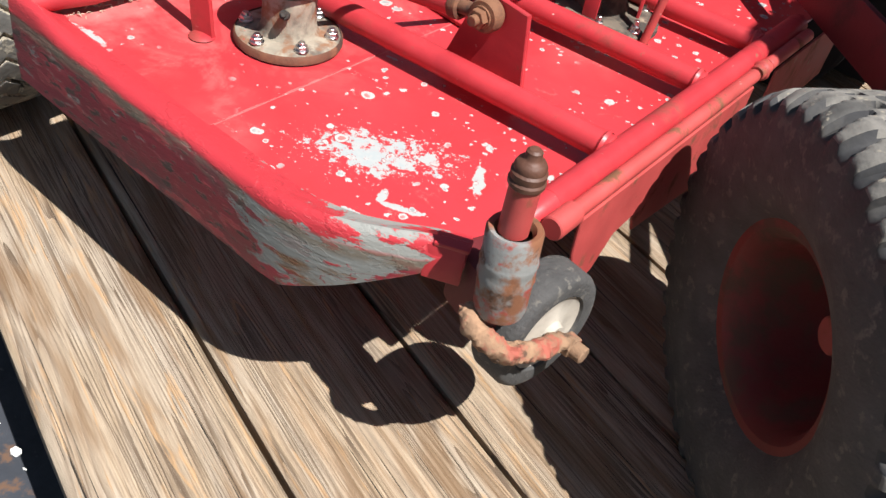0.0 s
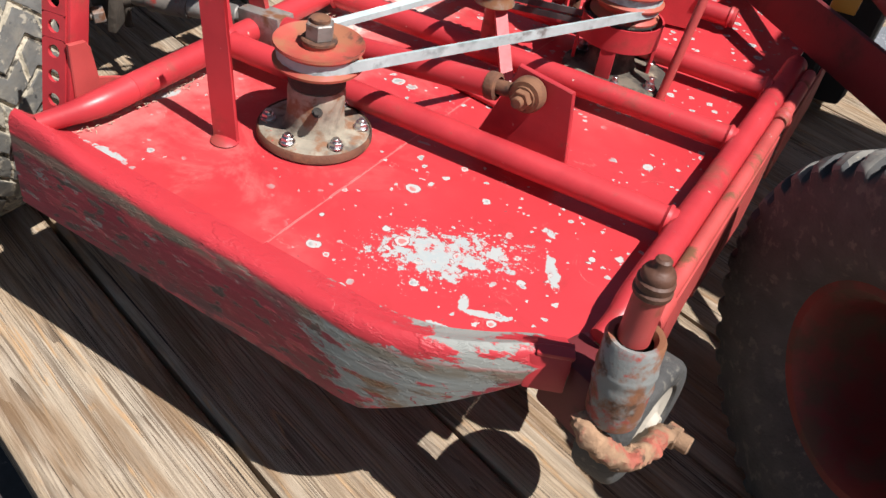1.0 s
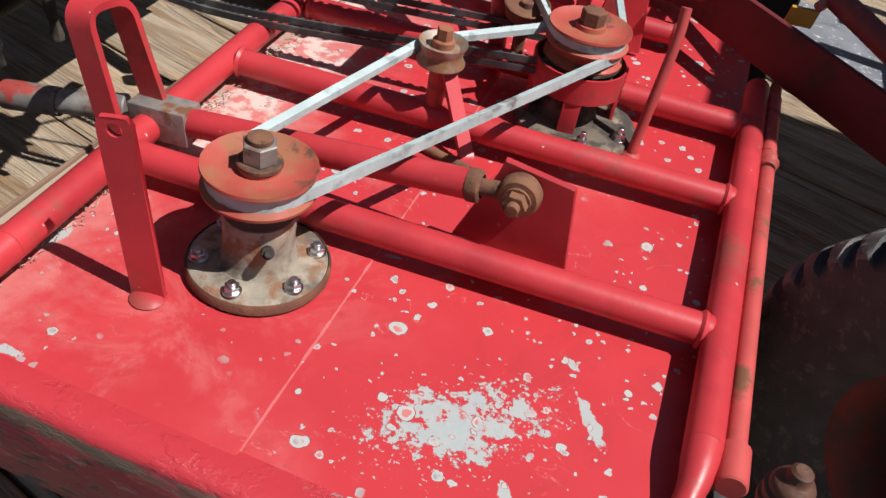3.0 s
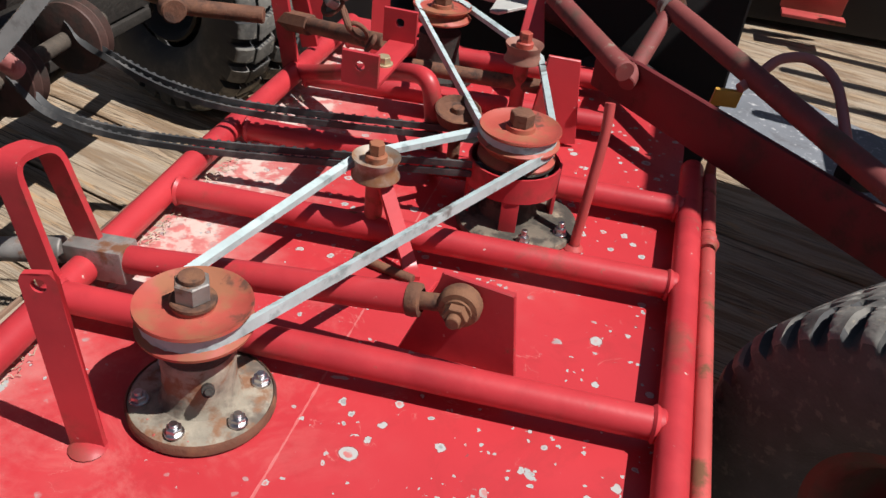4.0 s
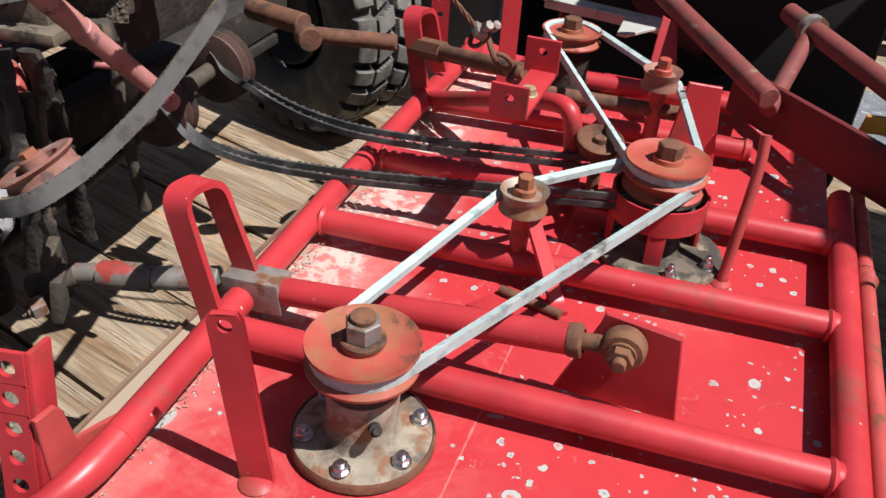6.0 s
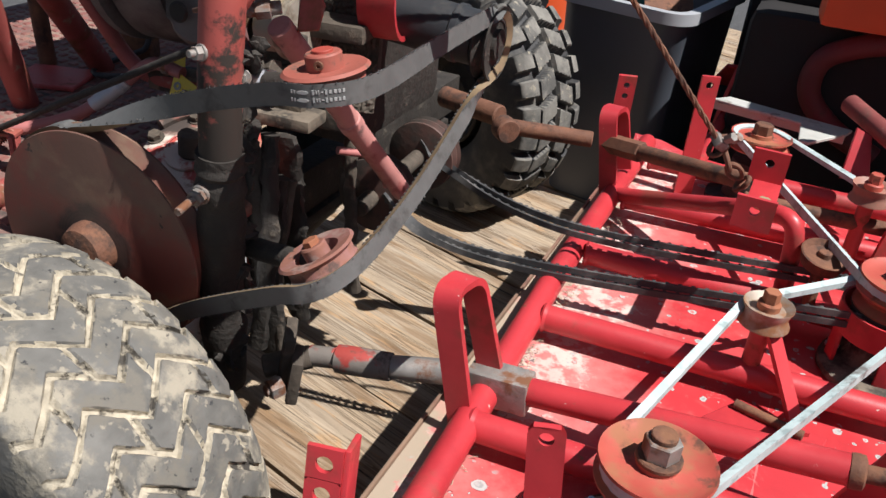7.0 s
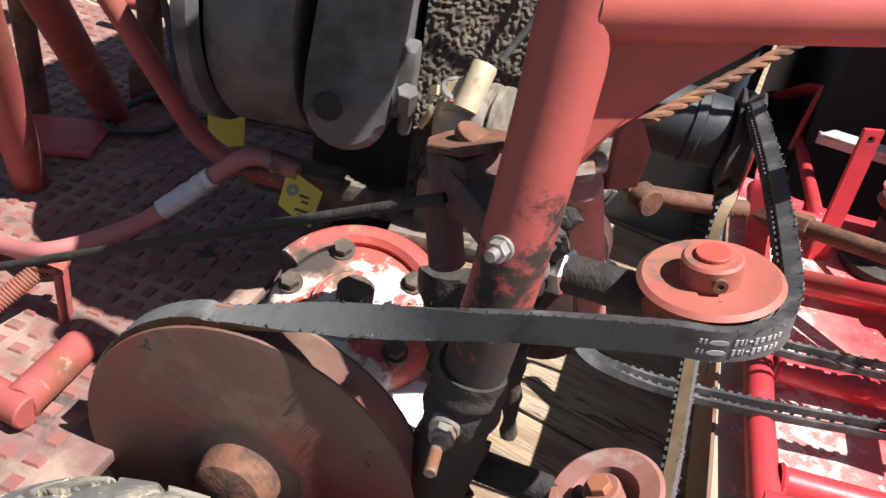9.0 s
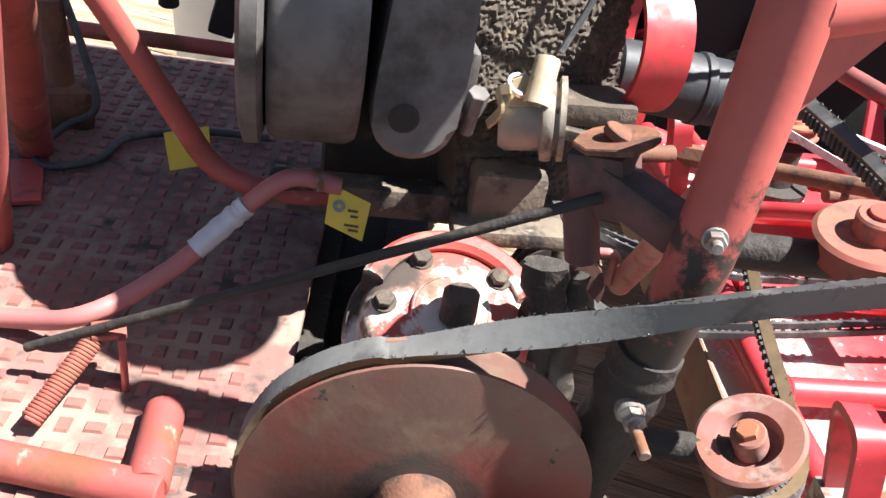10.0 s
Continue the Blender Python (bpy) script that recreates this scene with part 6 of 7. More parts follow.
lathe(bm, [(0.0125, 0), (0.0165, 0.002), (0.0170, 0.010), (0.0165, 0.066), (0.0150, 0.068), (0.0125, 0.068)], (-0.470, 0.009, 0.268), (0.105, 0.017, 0.011), 22)
part("sleeve", bm, sleeve_worn, hitch)
bm = bmesh.new()
rod(bm, (-0.405, 0.02, 0.275), (-0.33, 0.04, 0.283), 0.0135, 20, 0.0155)
part("shank", bm, bare, hitch)
bm = bmesh.new()
rod(bm, (-0.62, 0.60, 0.38), (-0.50, 0.56, 0.385), 0.018, 16)
rod(bm, (-0.49, 0.545, 0.376), (-0.47, 0.525, 0.376), 0.02, 16)
rod(bm, (-0.475, 0.55, 0.376), (-0.35, 0.585, 0.374), 0.013, 16)
part("lift_arm", bm, rust, tractor, "rusty lift arm with ball end")

# foot platform with raised tread
PZ = 0.37
plat = part("footplate", box(bmesh.new(), (0.75, 0.90, 0.012), pose(-1.19, 0.26, PZ - 0.006), 0.002), tread_base, tractor, "red tread plate, scuffed to bare metal")
bm = bmesh.new()
pitch = 0.0235
for i in range(30):
    for j in range(38):
        x, y = -1.54 + i * pitch, -0.18 + j * pitch
        if x > -0.83:
            continue
        sx, sy = (0.0086, 0.0060) if (i + j) % 2 else (0.0060, 0.0086)
        lo4 = [bm.verts.new((x + a * sx, y + b * sy, PZ - 0.001)) for a, b in ((-1, -1), (1, -1), (1, 1), (-1, 1))]
        hi4 = [bm.verts.new((x + a * sx * 0.72, y + b * sy * 0.72, PZ + 0.0024)) for a, b in ((-1, -1), (1, -1), (1, 1), (-1, 1))]
        bm.faces.new(hi4)
        for k in range(4):
            bm.faces.new([lo4[k], lo4[(k + 1) % 4], hi4[(k + 1) % 4], hi4[k]])
tagged(part("tread_relief", bm, tread_paint, plat), kind="stuff")

# ---- tractor: levers, hose and cables over the footplate ----
bm = bmesh.new()
rod(bm, (-1.161, 0.378, PZ), (-0.995, -0.002, 0.788), 0.020, 22)
part("seat_post", bm, red_dull, tractor, "thick faded red tube")
bm = bmesh.new()
rod(bm, (-1.126, 0.185, PZ), (-0.955, -0.080, 0.99), 0.019, 22)
part("seat_post", bm, red_dull, tractor)
bm = bmesh.new()
pipe(bm, rounded([(-1.012, 0.118, 0.70), (-0.982, 0.137, 0.64), (-0.912, 0.188, 0.478), (-0.845, 0.165, 0.476), (-0.775, 0.175, 0.482)], 0.04), 0.0105, 16)
part("control_lever", bm, red_dull, tractor, "bent faded red control lever")
bm = bmesh.new()
pipe(bm, smooth_path([(-0.792, 0.152, 0.500), (-0.838, 0.148, 0.504), (-0.884, 0.132, 0.466), (-0.930, 0.098, 0.427), (-0.986, 0.047, 0.409), (-1.06, 0.06, 0.385), (-1.20, 0.07, 0.380)], 8), 0.0085, 14)
hose = thing("hose", (-0.99, 0.08, PZ), "faded red rubber hose with silver tape, over the footplate", "hose", shift=TRACTOR_SET)
part("tube", bm, hose_red, hose)
bm = bmesh.new()
wrap = smooth_path([(-0.872, 0.137, 0.478), (-0.884, 0.132, 0.466), (-0.912, 0.113, 0.441)], 8)
pipe(bm, wrap, lambda t: 0.0102 + 0.0006 * math.sin(31 * t) + 0.0004 * math.sin(77 * t), 14)
part("tape_wrap", bm, tape_silver, hose, "crinkled silver tape")
bm = bmesh.new()
lathe(bm, [(0.0088, -0.003), (0.0105, -0.003), (0.0105, 0.003), (0.0088, 0.003)], (-0.812, 0.1435, 0.5085), (0.045, 0.015, 0), 18)
part("hose_clip", bm, bare, hose)
# rod coloured with the grease material so that it looks shaded
bm = bmesh.new()
rod(bm, (-1.02, 0.010, 0.40), (-0.610, -0.020, 0.615), 0.0040, 12)
part("shift_rod", bm, grease, tractor)
# spring and hook
bm = bmesh.new()
turns, length = 26, Vector((0.032, 0.066, 0.036))
start = Vector((-0.994, -0.052, 0.385))
sx = length.normalized()
su = Vector((0, 0, 1)) - sx * sx.z
su.normalize()
sv = sx.cross(su)
pipe(bm, [start + length * (k / (turns * 10)) + (su * math.cos(k * math.pi / 5) + sv * math.sin(k * math.pi / 5)) * 0.0075 for k in range(turns * 10 + 1)], 0.0014, 6)
pipe(bm, smooth_path([start + length, start + length + Vector((0.008, 0.002, 0.006)), start + length + Vector((0.014, 0.004, -0.004)), start + length + Vector((0.014, 0.006, -0.04))]), 0.003, 8)
part("return_spring", bm, pulley_pink, tractor, "rusty coil spring")
bm = bmesh.new()
box(bm, (0.006, 0.020, 0.055), pose(-0.945, 0.012, PZ + 0.027, 0, 0, 20), 0.001)
box(bm, (0.026, 0.020, 0.005), pose(-0.955, 0.014, PZ + 0.054, 0, 0, 20), 0.001)
part("spring_anchor", bm, red_dull, tractor)
bm = bmesh.new()
rod(bm, (-1.15, -0.070, 0.384), (-0.882, -0.108, 0.386), 0.014, 18)
rod(bm, (-0.893, -0.105, 0.388), (-0.903, -0.022, 0.380), 0.0155, 20)
part("pedal_shaft", bm, red_dull, tractor)
# tags
def tag_card(corners, label, holed=False):
    bm = bmesh.new()
    a, b, c, d = (Vector(p) for p in corners)
    n = (d - a).cross(b - a).normalized() * 0.0006
    mid = (a + b + c + d) / 4
    rows = 5
    grid = []
    for i in range(rows + 1):
        line = []
        for j in range(rows + 1):
            u, v = i / rows, j / rows
            p = a.lerp(b, u).lerp(d.lerp(c, u), v) + n * 4 * math.sin(u * 3.1) * math.sin(v * 2.5)
            line.append(p)
        grid.append(line)
    top = [[bm.verts.new(p + n) for p in line] for line in grid]
    bot = [[bm.verts.new(p - n) for p in line] for line in grid]
    for i in range(rows):
        for j in range(rows):
            bm.faces.new([top[i][j], top[i + 1][j], top[i + 1][j + 1], top[i][j + 1]])
            bm.faces.new([bot[i][j], bot[i][j + 1], bot[i + 1][j + 1], bot[i + 1][j]])
    for k in range(rows):
        bm.faces.new([top[k][0], bot[k][0], bot[k + 1][0], top[k + 1][0]])
        bm.faces.new([top[k][rows], top[k + 1][rows], bot[k + 1][rows], bot[k][rows]])
        bm.faces.new([top[0][k], top[0][k + 1], bot[0][k + 1], bot[0][k]])
        bm.faces.new([top[rows][k], bot[rows][k], bot[rows][k + 1], top[rows][k + 1]])
    base = thing("paper_tag", mid, label, "tag", "yellow tags", shift=TRACTOR_SET)
    card = part("card", bm, tag_yellow, base)
    if holed:
        bm = bmesh.new()
        ex, ey = (b - a).normalized(), (d - a).normalized()
        at = a.lerp(b, 0.28).lerp(d.lerp(c, 0.28), 0.42)
        lathe(bm, [(0.0022, 0.0002), (0.0055, 0.0004), (0.0055, 0.0012), (0.0022, 0.0012), (0.0022, 0.0002)], at + n * 3.5, n, 18)
        part("eyelet", bm, bare, base)
        for u, v, w in ((0.62, 0.38, 0.009), (0.68, 0.50, 0.007), (0.66, 0.74, 0.013), (0.72, 0.84, 0.009)):
            bm = bmesh.new()
            q = a.lerp(b, u).lerp(d.lerp(c, u), v) + n * 4.8
            nn = n.normalized()
            fy2 = nn.cross(ex)
            m = Matrix(((ex.x, fy2.x, nn.x, q.x), (ex.y, fy2.y, nn.y, q.y), (ex.z, fy2.z, nn.z, q.z), (0, 0, 0, 1)))
            box(bm, (w, 0.0022, 0.0006), m @ pose(0, 0, 0, 0, 0, 18), 0)
            part("writing_bar", bm, ink, base)


tag_card([(-0.801, 0.150, 0.503), (-0.764, 0.146, 0.490), (-0.768, 0.132, 0.458), (-0.803, 0.136, 0.470)], "small yellow tag with a metal eyelet and faint writing", True)
tag_card([(-1.003, 0.345, 0.430), (-0.954, 0.347, 0.444), (-0.948, 0.335, 0.404), (-0.994, 0.333, 0.390)], "plain yellow tag hanging behind the bent lever")
# loose black cable looped round the seat post
bm = bmesh.new()
zc = PZ + 0.005
pipe(bm, smooth_path([(-0.90, 0.475, zc), (-0.98, 0.470, zc), (-1.06, 0.43, zc), (-1.075, 0.37, zc), (-1.12, 0.34, zc), (-1.145, 0.37, zc), (-1.13, 0.42, zc + 0.01), (-1.10, 0.44, zc + 0.03), (-1.12, 0.47, 0.46), (-1.16, 0.50, 0.56), (-1.19, 0.53, 0.68)], 8), 0.0048, 10)
solo("cable", bm, black_rubber, "loose black cable looped on the footplate", "cable")
bm = bmesh.new()
slab(bm, [(-0.06, -0.045), (0.05, -0.05), (0.06, 0.04), (-0.05, 0.05)], 0.008, pose(-1.175, 0.285, PZ + 0.001, 0, 0, 25), 0.002)
part("base_plate", bm, red_worn, tractor)
bm = bmesh.new()
rod(bm, (-1.240, 0.335, PZ), (-1.236, 0.31, 0.80), 0.014, 18)
rod(bm, (-1.155, 0.46, PZ), (-1.165, 0.47, 0.52), 0.016, 18)
box(bm, (0.06, 0.05, 0.05), pose(-1.150, 0.455, PZ + 0.025, 0, 0, 20), 0.008)
part("pivot_post", bm, rust, tractor)
bm = bmesh.new()
rod(bm, (-1.35, 0.64, 0.42), (-0.78, 0.63, 0.42), 0.011, 16)
rod(bm, (-1.35, 0.72, 0.50), (-0.95, 0.80, 0.50), 0.012, 16)
part("rear_rail", bm, red_dull, tractor)
bm = bmesh.new()
rod(bm, (-1.075, 0.64, 0.47), (-1.072, 0.63, 0.60), 0.014, 14)
box(bm, (0.035, 0.03, 0.07), pose(-1.0, 0.655, 0.47, 0, 15, 10), 0.004)
part("clamp_lever", bm, dark_machine, tractor)
# unseen hood added over the engine to shade the footplate
bm = bmesh.new()
box(bm, (0.40, 0.53, 0.16), pose(-0.68, 0.385, 1.13), 0.06)
part("engine_hood", bm, red_dull, engine)
bm = bmesh.new()
lathe(bm, [(0, -0.02), (0.06, -0.02), (0.078, 0.0), (0.082, 0.03), (0.06, 0.06), (0, 0.07)], (-0.525, 0.06, 1.06), (0, 0.1, 1), 32)
part("column_head", bm, red_dull, postt)
# oil-caked lumps on the block
rnd = random.Random(11)
bm = bmesh.new()
crust = pose(-0.628, 0.215, 0.66, -10, 0, 20)
nu, nv = 110, 230
sheet = []
for a in range(nv + 1):
    line = []
    for b in range(nu + 1):
        u, v = (b / nu - 0.5) * 0.155, (a / nv - 0.5) * 0.35
        q = Vector((u, 0, v))
        lump = noise.noise(q * 22) * 0.006 + abs(noise.noise(q * 150)) * 0.0060 + noise.noise(q * 330) * 0.0022
        line.append(bm.verts.new(crust @ Vector((u, -0.002 - lump, v))))
    sheet.append(line)
for a in range(nv):
    for b in range(nu):
        bm.faces.new([sheet[a][b], sheet[a][b + 1], sheet[a + 1][b + 1], sheet[a + 1][b]])
box(bm, (0.150, 0.05, 0.34), crust @ pose(0, 0.032, 0), 0.01)
tagged(part("oil_crust", bm, oil_dirt, engine), kind="stuff")
# cooling fins
for k in range(9):
    bm = bmesh.new()
    box(bm, (0.20, 0.24, 0.004), pose(-0.68, 0.34, 0.71 + 0.016 * k), 0.001)
    part("cooling_fin", bm, alloy, engine)
# seat pan and back, out of view, added to shade the footplate's left part
bm = bmesh.new()
box(bm, (0.40, 0.44, 0.05), pose(-1.30, 0.33, 1.05, 0, 4, 0), 0.022)
box(bm, (0.05, 0.42, 0.26), pose(-1.50, 0.33, 1.17, 0, -12, 0), 0.02)
part("seat", bm, dark_machine, tractor)
# sump foot and lower ledge seen beside the gearbox
bm = bmesh.new()
box(bm, (0.068, 0.05, 0.055), pose(-0.645, 0.168, 0.508, 0, 0, 6), 0.008)
box(bm, (0.105, 0.05, 0.016), pose(-0.640, 0.145, 0.484, 0, 0, 6), 0.004)
box(bm, (0.30, 0.03, 0.03), pose(-0.71, 0.185, 0.478, 0, 0, 4), 0.004)
part("mounting_foot", bm, foot_dirt, engine, "dusty cast mounting foot")
# grimy brackets and rods between post and jack shaft
rnd = random.Random(23)
for k in range(7):
    bm = bmesh.new()
    x, y, z = rnd.uniform(-0.625, -0.545), rnd.uniform(0.02, 0.20), rnd.uniform(0.16, 0.24)
    top = Vector((x + rnd.uniform(-0.03, 0.03), y + rnd.uniform(-0.02, 0.05), rnd.uniform(0.40, 0.56)))
    path = smooth_path([(x, y, z), Vector((x, y, z)).lerp(top, 0.5) + Vector((rnd.uniform(-0.012, 0.012), rnd.uniform(-0.012, 0.012), 0)), top], 14)
    wide = rnd.uniform(0.007, 0.014)
    rings = []
    for i, p in enumerate(path):
        d = (path[min(i + 1, len(path) - 1)] - path[max(i - 1, 0)]).normalized()
        s = d.cross(Vector((0, 1, 0))).normalized()
        w = s.cross(d)
        ring = []
        for q in range(10):
            a = 2 * math.pi * q / 10
            v = s * math.cos(a) * (1.5 if k % 2 else 1) + w * math.sin(a) * 0.7
            ring.append(bm.verts.new(p + v * wide * (1 + 0.5 * noise.noise((p + v * wide) * 60) + 0.25 * noise.noise((p + v * wide) * 170))))
        rings.append(ring)
    for a, b in zip(rings, rings[1:]):
        for q in range(10):
            bm.faces.new([a[q], a[(q + 1) % 10], b[(q + 1) % 10], b[q]])
    bm.faces.new(rings[0][::-1])
    bm.faces.new(rings[-1])
    part("linkage_arm", bm, grease if k % 4 else oil_dirt, tractor)
bm = bmesh.new()
pipe(bm, rounded([(-0.565, 0.16, 0.45), (-0.545, 0.19, 0.44), (-0.52, 0.185, 0.445), (-0.515, 0.20, 0.40)], 0.01), 0.005, 10)
part("linkage_rod", bm, hose_red, tractor)
bm = bmesh.new()
rod(bm, (-0.545, -0.042, 0.664), (-0.520, -0.022, 0.668), 0.0065, 14)
hexa(bm, (-0.538, -0.037, 0.665), (-0.526, -0.030, 0.667), 0.0090)
part("grease_fitting", bm, bare, tractor)
bm = bmesh.new()
slab(bm, [(-0.016, -0.034), (0.012, -0.030), (0.019, 0.002), (0.008, 0.026), (-0.004, 0.030), (-0.014, 0.014)], 0.010, Matrix.Translation((-0.510, 0.012, 0.664)) @ pose(0, 0, 0, 74, 0, 24) @ Matrix.Scale(0.72, 4), 0.002)
part("rope_bracket", bm, red_dull, postt)

# ---- wire rope and chain ----
bm = bmesh.new()
rope = [Vector((-0.137, 0.358, 0.500)).lerp(Vector((-0.50, 0.17, 0.97)), k / 160) for k in range(161)]
d = (rope[-1] - rope[0]).normalized()
u = d.cross(Vector((0, 1, 0))).normalized()
v = d.cross(u)
for s in range(3):
    pipe(bm, [p + (u * math.cos(k * 0.55 + s * 2.094) + v * math.sin(k * 0.55 + s * 2.094)) * 0.0018 for k, p in enumerate(rope)], 0.0019, 6)
solo("wire_rope", bm, rust, "rusty twisted wire rope holding up the deck", "wire rope", "wire ropes")
bm = bmesh.new()
rope = [Vector((-0.503, 0.034, 0.672)).lerp(Vector((-0.22, 0.387, 0.809)), k / 150) for k in range(151)]
d = (rope[-1] - rope[0]).normalized()
u = d.cross(Vector((0, 1, 0))).normalized()
v = d.cross(u)
for k in range(3):
    pipe(bm, [q + (u * math.cos(i * 0.55 + k * 2.094) + v * math.sin(i * 0.55 + k * 2.094)) * 0.0021 for i, q in enumerate(rope)], 0.0022, 6)
solo("wire_rope", bm, rust, "rusty twisted wire rope tied to the post bracket", "wire rope", "wire ropes")
bm = bmesh.new()
for k in range(4):
    c = Vector((-0.137 + 0.012 * k, 0.358 + 0.014 * k, 0.496 - 0.019 * k))
    m = Matrix.Translation(c) @ pose(0, 0, 0, 60, 35, 90 * k)
    pipe(bm, [m @ Vector((0.008 * math.cos(a * math.pi / 8), 0.015 * math.sin(a * math.pi / 8), 0)) for a in range(16)], 0.0032, 8, closed=True)
solo("chain", bm, rust, "short rusty chain hooked to the bracket", "chain")
bm = bmesh.new()
box(bm, (0.016, 0.022, 0.012), pose(-0.138, 0.357, 0.502, 20, 30, 40), 0.003)
hexa(bm, (-0.130, 0.352, 0.508), (-0.122, 0.347, 0.516), 0.006)
hexa(bm, (-0.124, 0.362, 0.506), (-0.116, 0.357, 0.514), 0.006)
solo("rope_clamp", bm, bare, "steel rope clamp with two nuts", "clamp")

# ---- second machine beside the deck ----
implement = thing("implement", (0.75, 0.4, FLOOR), "red wheeled implement with tube frame, parked beside the deck", "implement")
WN = Vector((-0.708, -0.701, -0.06)).normalized()
wc = Vector((0.583, 0.001, 0.189)) - WN * 0.064
bm = bmesh.new()
lathe(bm, [(0, -0.02), (0.022, -0.02), (0.026, -0.035), (0.050, -0.05), (0.082, -0.052), (0.092, -0.03), (0.100, 0.020), (0.106, 0.055), (0.116, 0.066), (0.128, 0.068), (0.133, 0.060), (0.122, 0.02), (0.118, -0.06), (0, -0.06)], wc, WN, 48)
iw = part("wheel", bm, rim_red, implement)
bm = bmesh.new()
tyre_mesh(bm, wc, WN, 0.249, 0.185, 0.012, knob_tread, 460, 52, wall=2)
part("tyre", bm, [tyre_dusty, tyre_dark, tyre_grey], iw, "dusty knobbly tyre")
for a in range(4):
    th = radians(45 + 90 * a)
    side = WN.cross(Vector((0, 0, 1)))
    bolt_head(iw, wc + WN * -0.050 + (side * math.cos(th) + Vector((0, 0, 1)) * math.sin(th)) * 0.055, 0.009, 0.010, bare, WN, name="lug_nut")
bm = bmesh.new()
rod(bm, wc - WN * 0.03, wc - WN * 0.005, 0.014, 16)
part("hub", bm, rust, iw)
bm = bmesh.new()
rod(bm, wc, wc - WN * 0.45, 0.022, 18)
part("axle", bm, red_dull, implement)


def channel(bm, p, q, w, h):
    p, q = Vector(p), Vector(q)
    d = (q - p).normalized()
    s = d.cross(Vector((0, 0, 1))).normalized()
    u = s.cross(d)
    c = (p + q) / 2
    m = Matrix(((d.x, s.x, u.x, c.x), (d.y, s.y, u.y, c.y), (d.z, s.z, u.z, c.z), (0, 0, 0, 1)))
    box(bm, ((q - p).length, w, h), m, 0.004)


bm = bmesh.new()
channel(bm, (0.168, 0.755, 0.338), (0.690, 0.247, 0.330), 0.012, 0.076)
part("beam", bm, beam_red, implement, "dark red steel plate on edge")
bm = bmesh.new()
rod(bm, (0.015, 0.900, 0.425), (0.217, 0.606, 0.388), 0.0165, 20)
part("frame_tube", bm, frame_dull, implement)
bm = bmesh.new()
rod(bm, (0.226, 0.915, 0.421), (0.615, 0.25, 0.395), 0.0165, 20)
tb = part("frame_tube", bm, frame_dull, implement)
bm = bmesh.new()
lathe(bm, [(0.0175, -0.008), (0.024, -0.008), (0.024, 0.008), (0.0175, 0.008)], (0.264, 0.850, 0.418), (0.389, -0.665, -0.026), 20)
part("band_clamp", bm, bare, tb)
bm = bmesh.new()
rod(bm, (0.262, 0.850, 0.41), (0.222, 0.66, 0.35), 0.0135, 16)
part("frame_tube", bm, frame_dull, implement)
bm = bmesh.new()
pipe(bm, smooth_path([(0.378, 0.610, 0.395), (0.405, 0.640, 0.415), (0.430, 0.665, 0.430), (0.470, 0.675, 0.432), (0.503, 0.630, 0.42), (0.515, 0.53, 0.39), (0.520, 0.49, 0.372)], 8), 0.0075, 12)
part("hose", bm, hose_red, implement)
bm = bmesh.new()
box(bm, (0.040, 0.006, 0.032), pose(0.367, 0.640, 0.366, 20, 0, 10), 0.002)
part("amber_tag", bm, amber, implement, "amber plastic tag")
bm = bmesh.new()
box(bm, (0.05, 0.04, 0.03), pose(0.535, 0.47, 0.365, 0, 0, 20), 0.006)
part("fitting", bm, dark_machine, implement)
# unseen body added beside the implement to shade the floor and beam
bm = bmesh.new()
box(bm, (0.46, 0.82, 1.07), pose(1.10, 0.75, 0.795), 0.05)
part("hood", bm, red_dull, implement)
# second unseen box, sized so its shadow darkens the floor's far right
bm = bmesh.new()
box(bm, (0.30, 0.48, 0.36), pose(1.21, 1.42, 0.39), 0.05)
part("rear_hood", bm, red_dull, implement)
# added legs that carry the unseen shading body
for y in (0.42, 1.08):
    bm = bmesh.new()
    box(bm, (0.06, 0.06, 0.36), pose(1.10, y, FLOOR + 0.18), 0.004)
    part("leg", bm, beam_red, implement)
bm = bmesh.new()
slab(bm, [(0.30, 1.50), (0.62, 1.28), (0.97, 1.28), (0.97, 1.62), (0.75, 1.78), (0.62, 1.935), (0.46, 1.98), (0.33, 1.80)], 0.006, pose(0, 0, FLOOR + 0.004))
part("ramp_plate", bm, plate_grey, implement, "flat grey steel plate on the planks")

# overhead bars added out of view to cast shadow stripes on the planks
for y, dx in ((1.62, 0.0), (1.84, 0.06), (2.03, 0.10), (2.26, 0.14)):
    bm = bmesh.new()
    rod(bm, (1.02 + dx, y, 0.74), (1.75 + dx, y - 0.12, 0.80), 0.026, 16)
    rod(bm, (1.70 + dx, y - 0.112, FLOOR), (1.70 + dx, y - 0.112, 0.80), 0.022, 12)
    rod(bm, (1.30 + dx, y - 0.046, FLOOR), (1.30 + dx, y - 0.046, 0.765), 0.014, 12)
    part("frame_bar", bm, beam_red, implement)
# machine further back
bm = bmesh.new()
far_machine = thing("parked_machine", (0.75, 2.65, FLOOR), "dark machine with a red panel standing further back", "machine", "parked machines")
box(bm, (0.80, 0.50, 0.60), pose(0.80, 2.72, FLOOR + 0.32), 0.03)
part("body", bm, dark_machine, far_machine)
bm = bmesh.new()
box(bm, (0.20, 0.02, 0.30), pose(0.74, 2.40, FLOOR + 0.24, 12, 0, 0), 0.008)
box(bm, (0.20, 0.07, 0.012), pose(0.74, 2.345, FLOOR + 0.10), 0.004)
part("panel", bm, red_worn, far_machine)
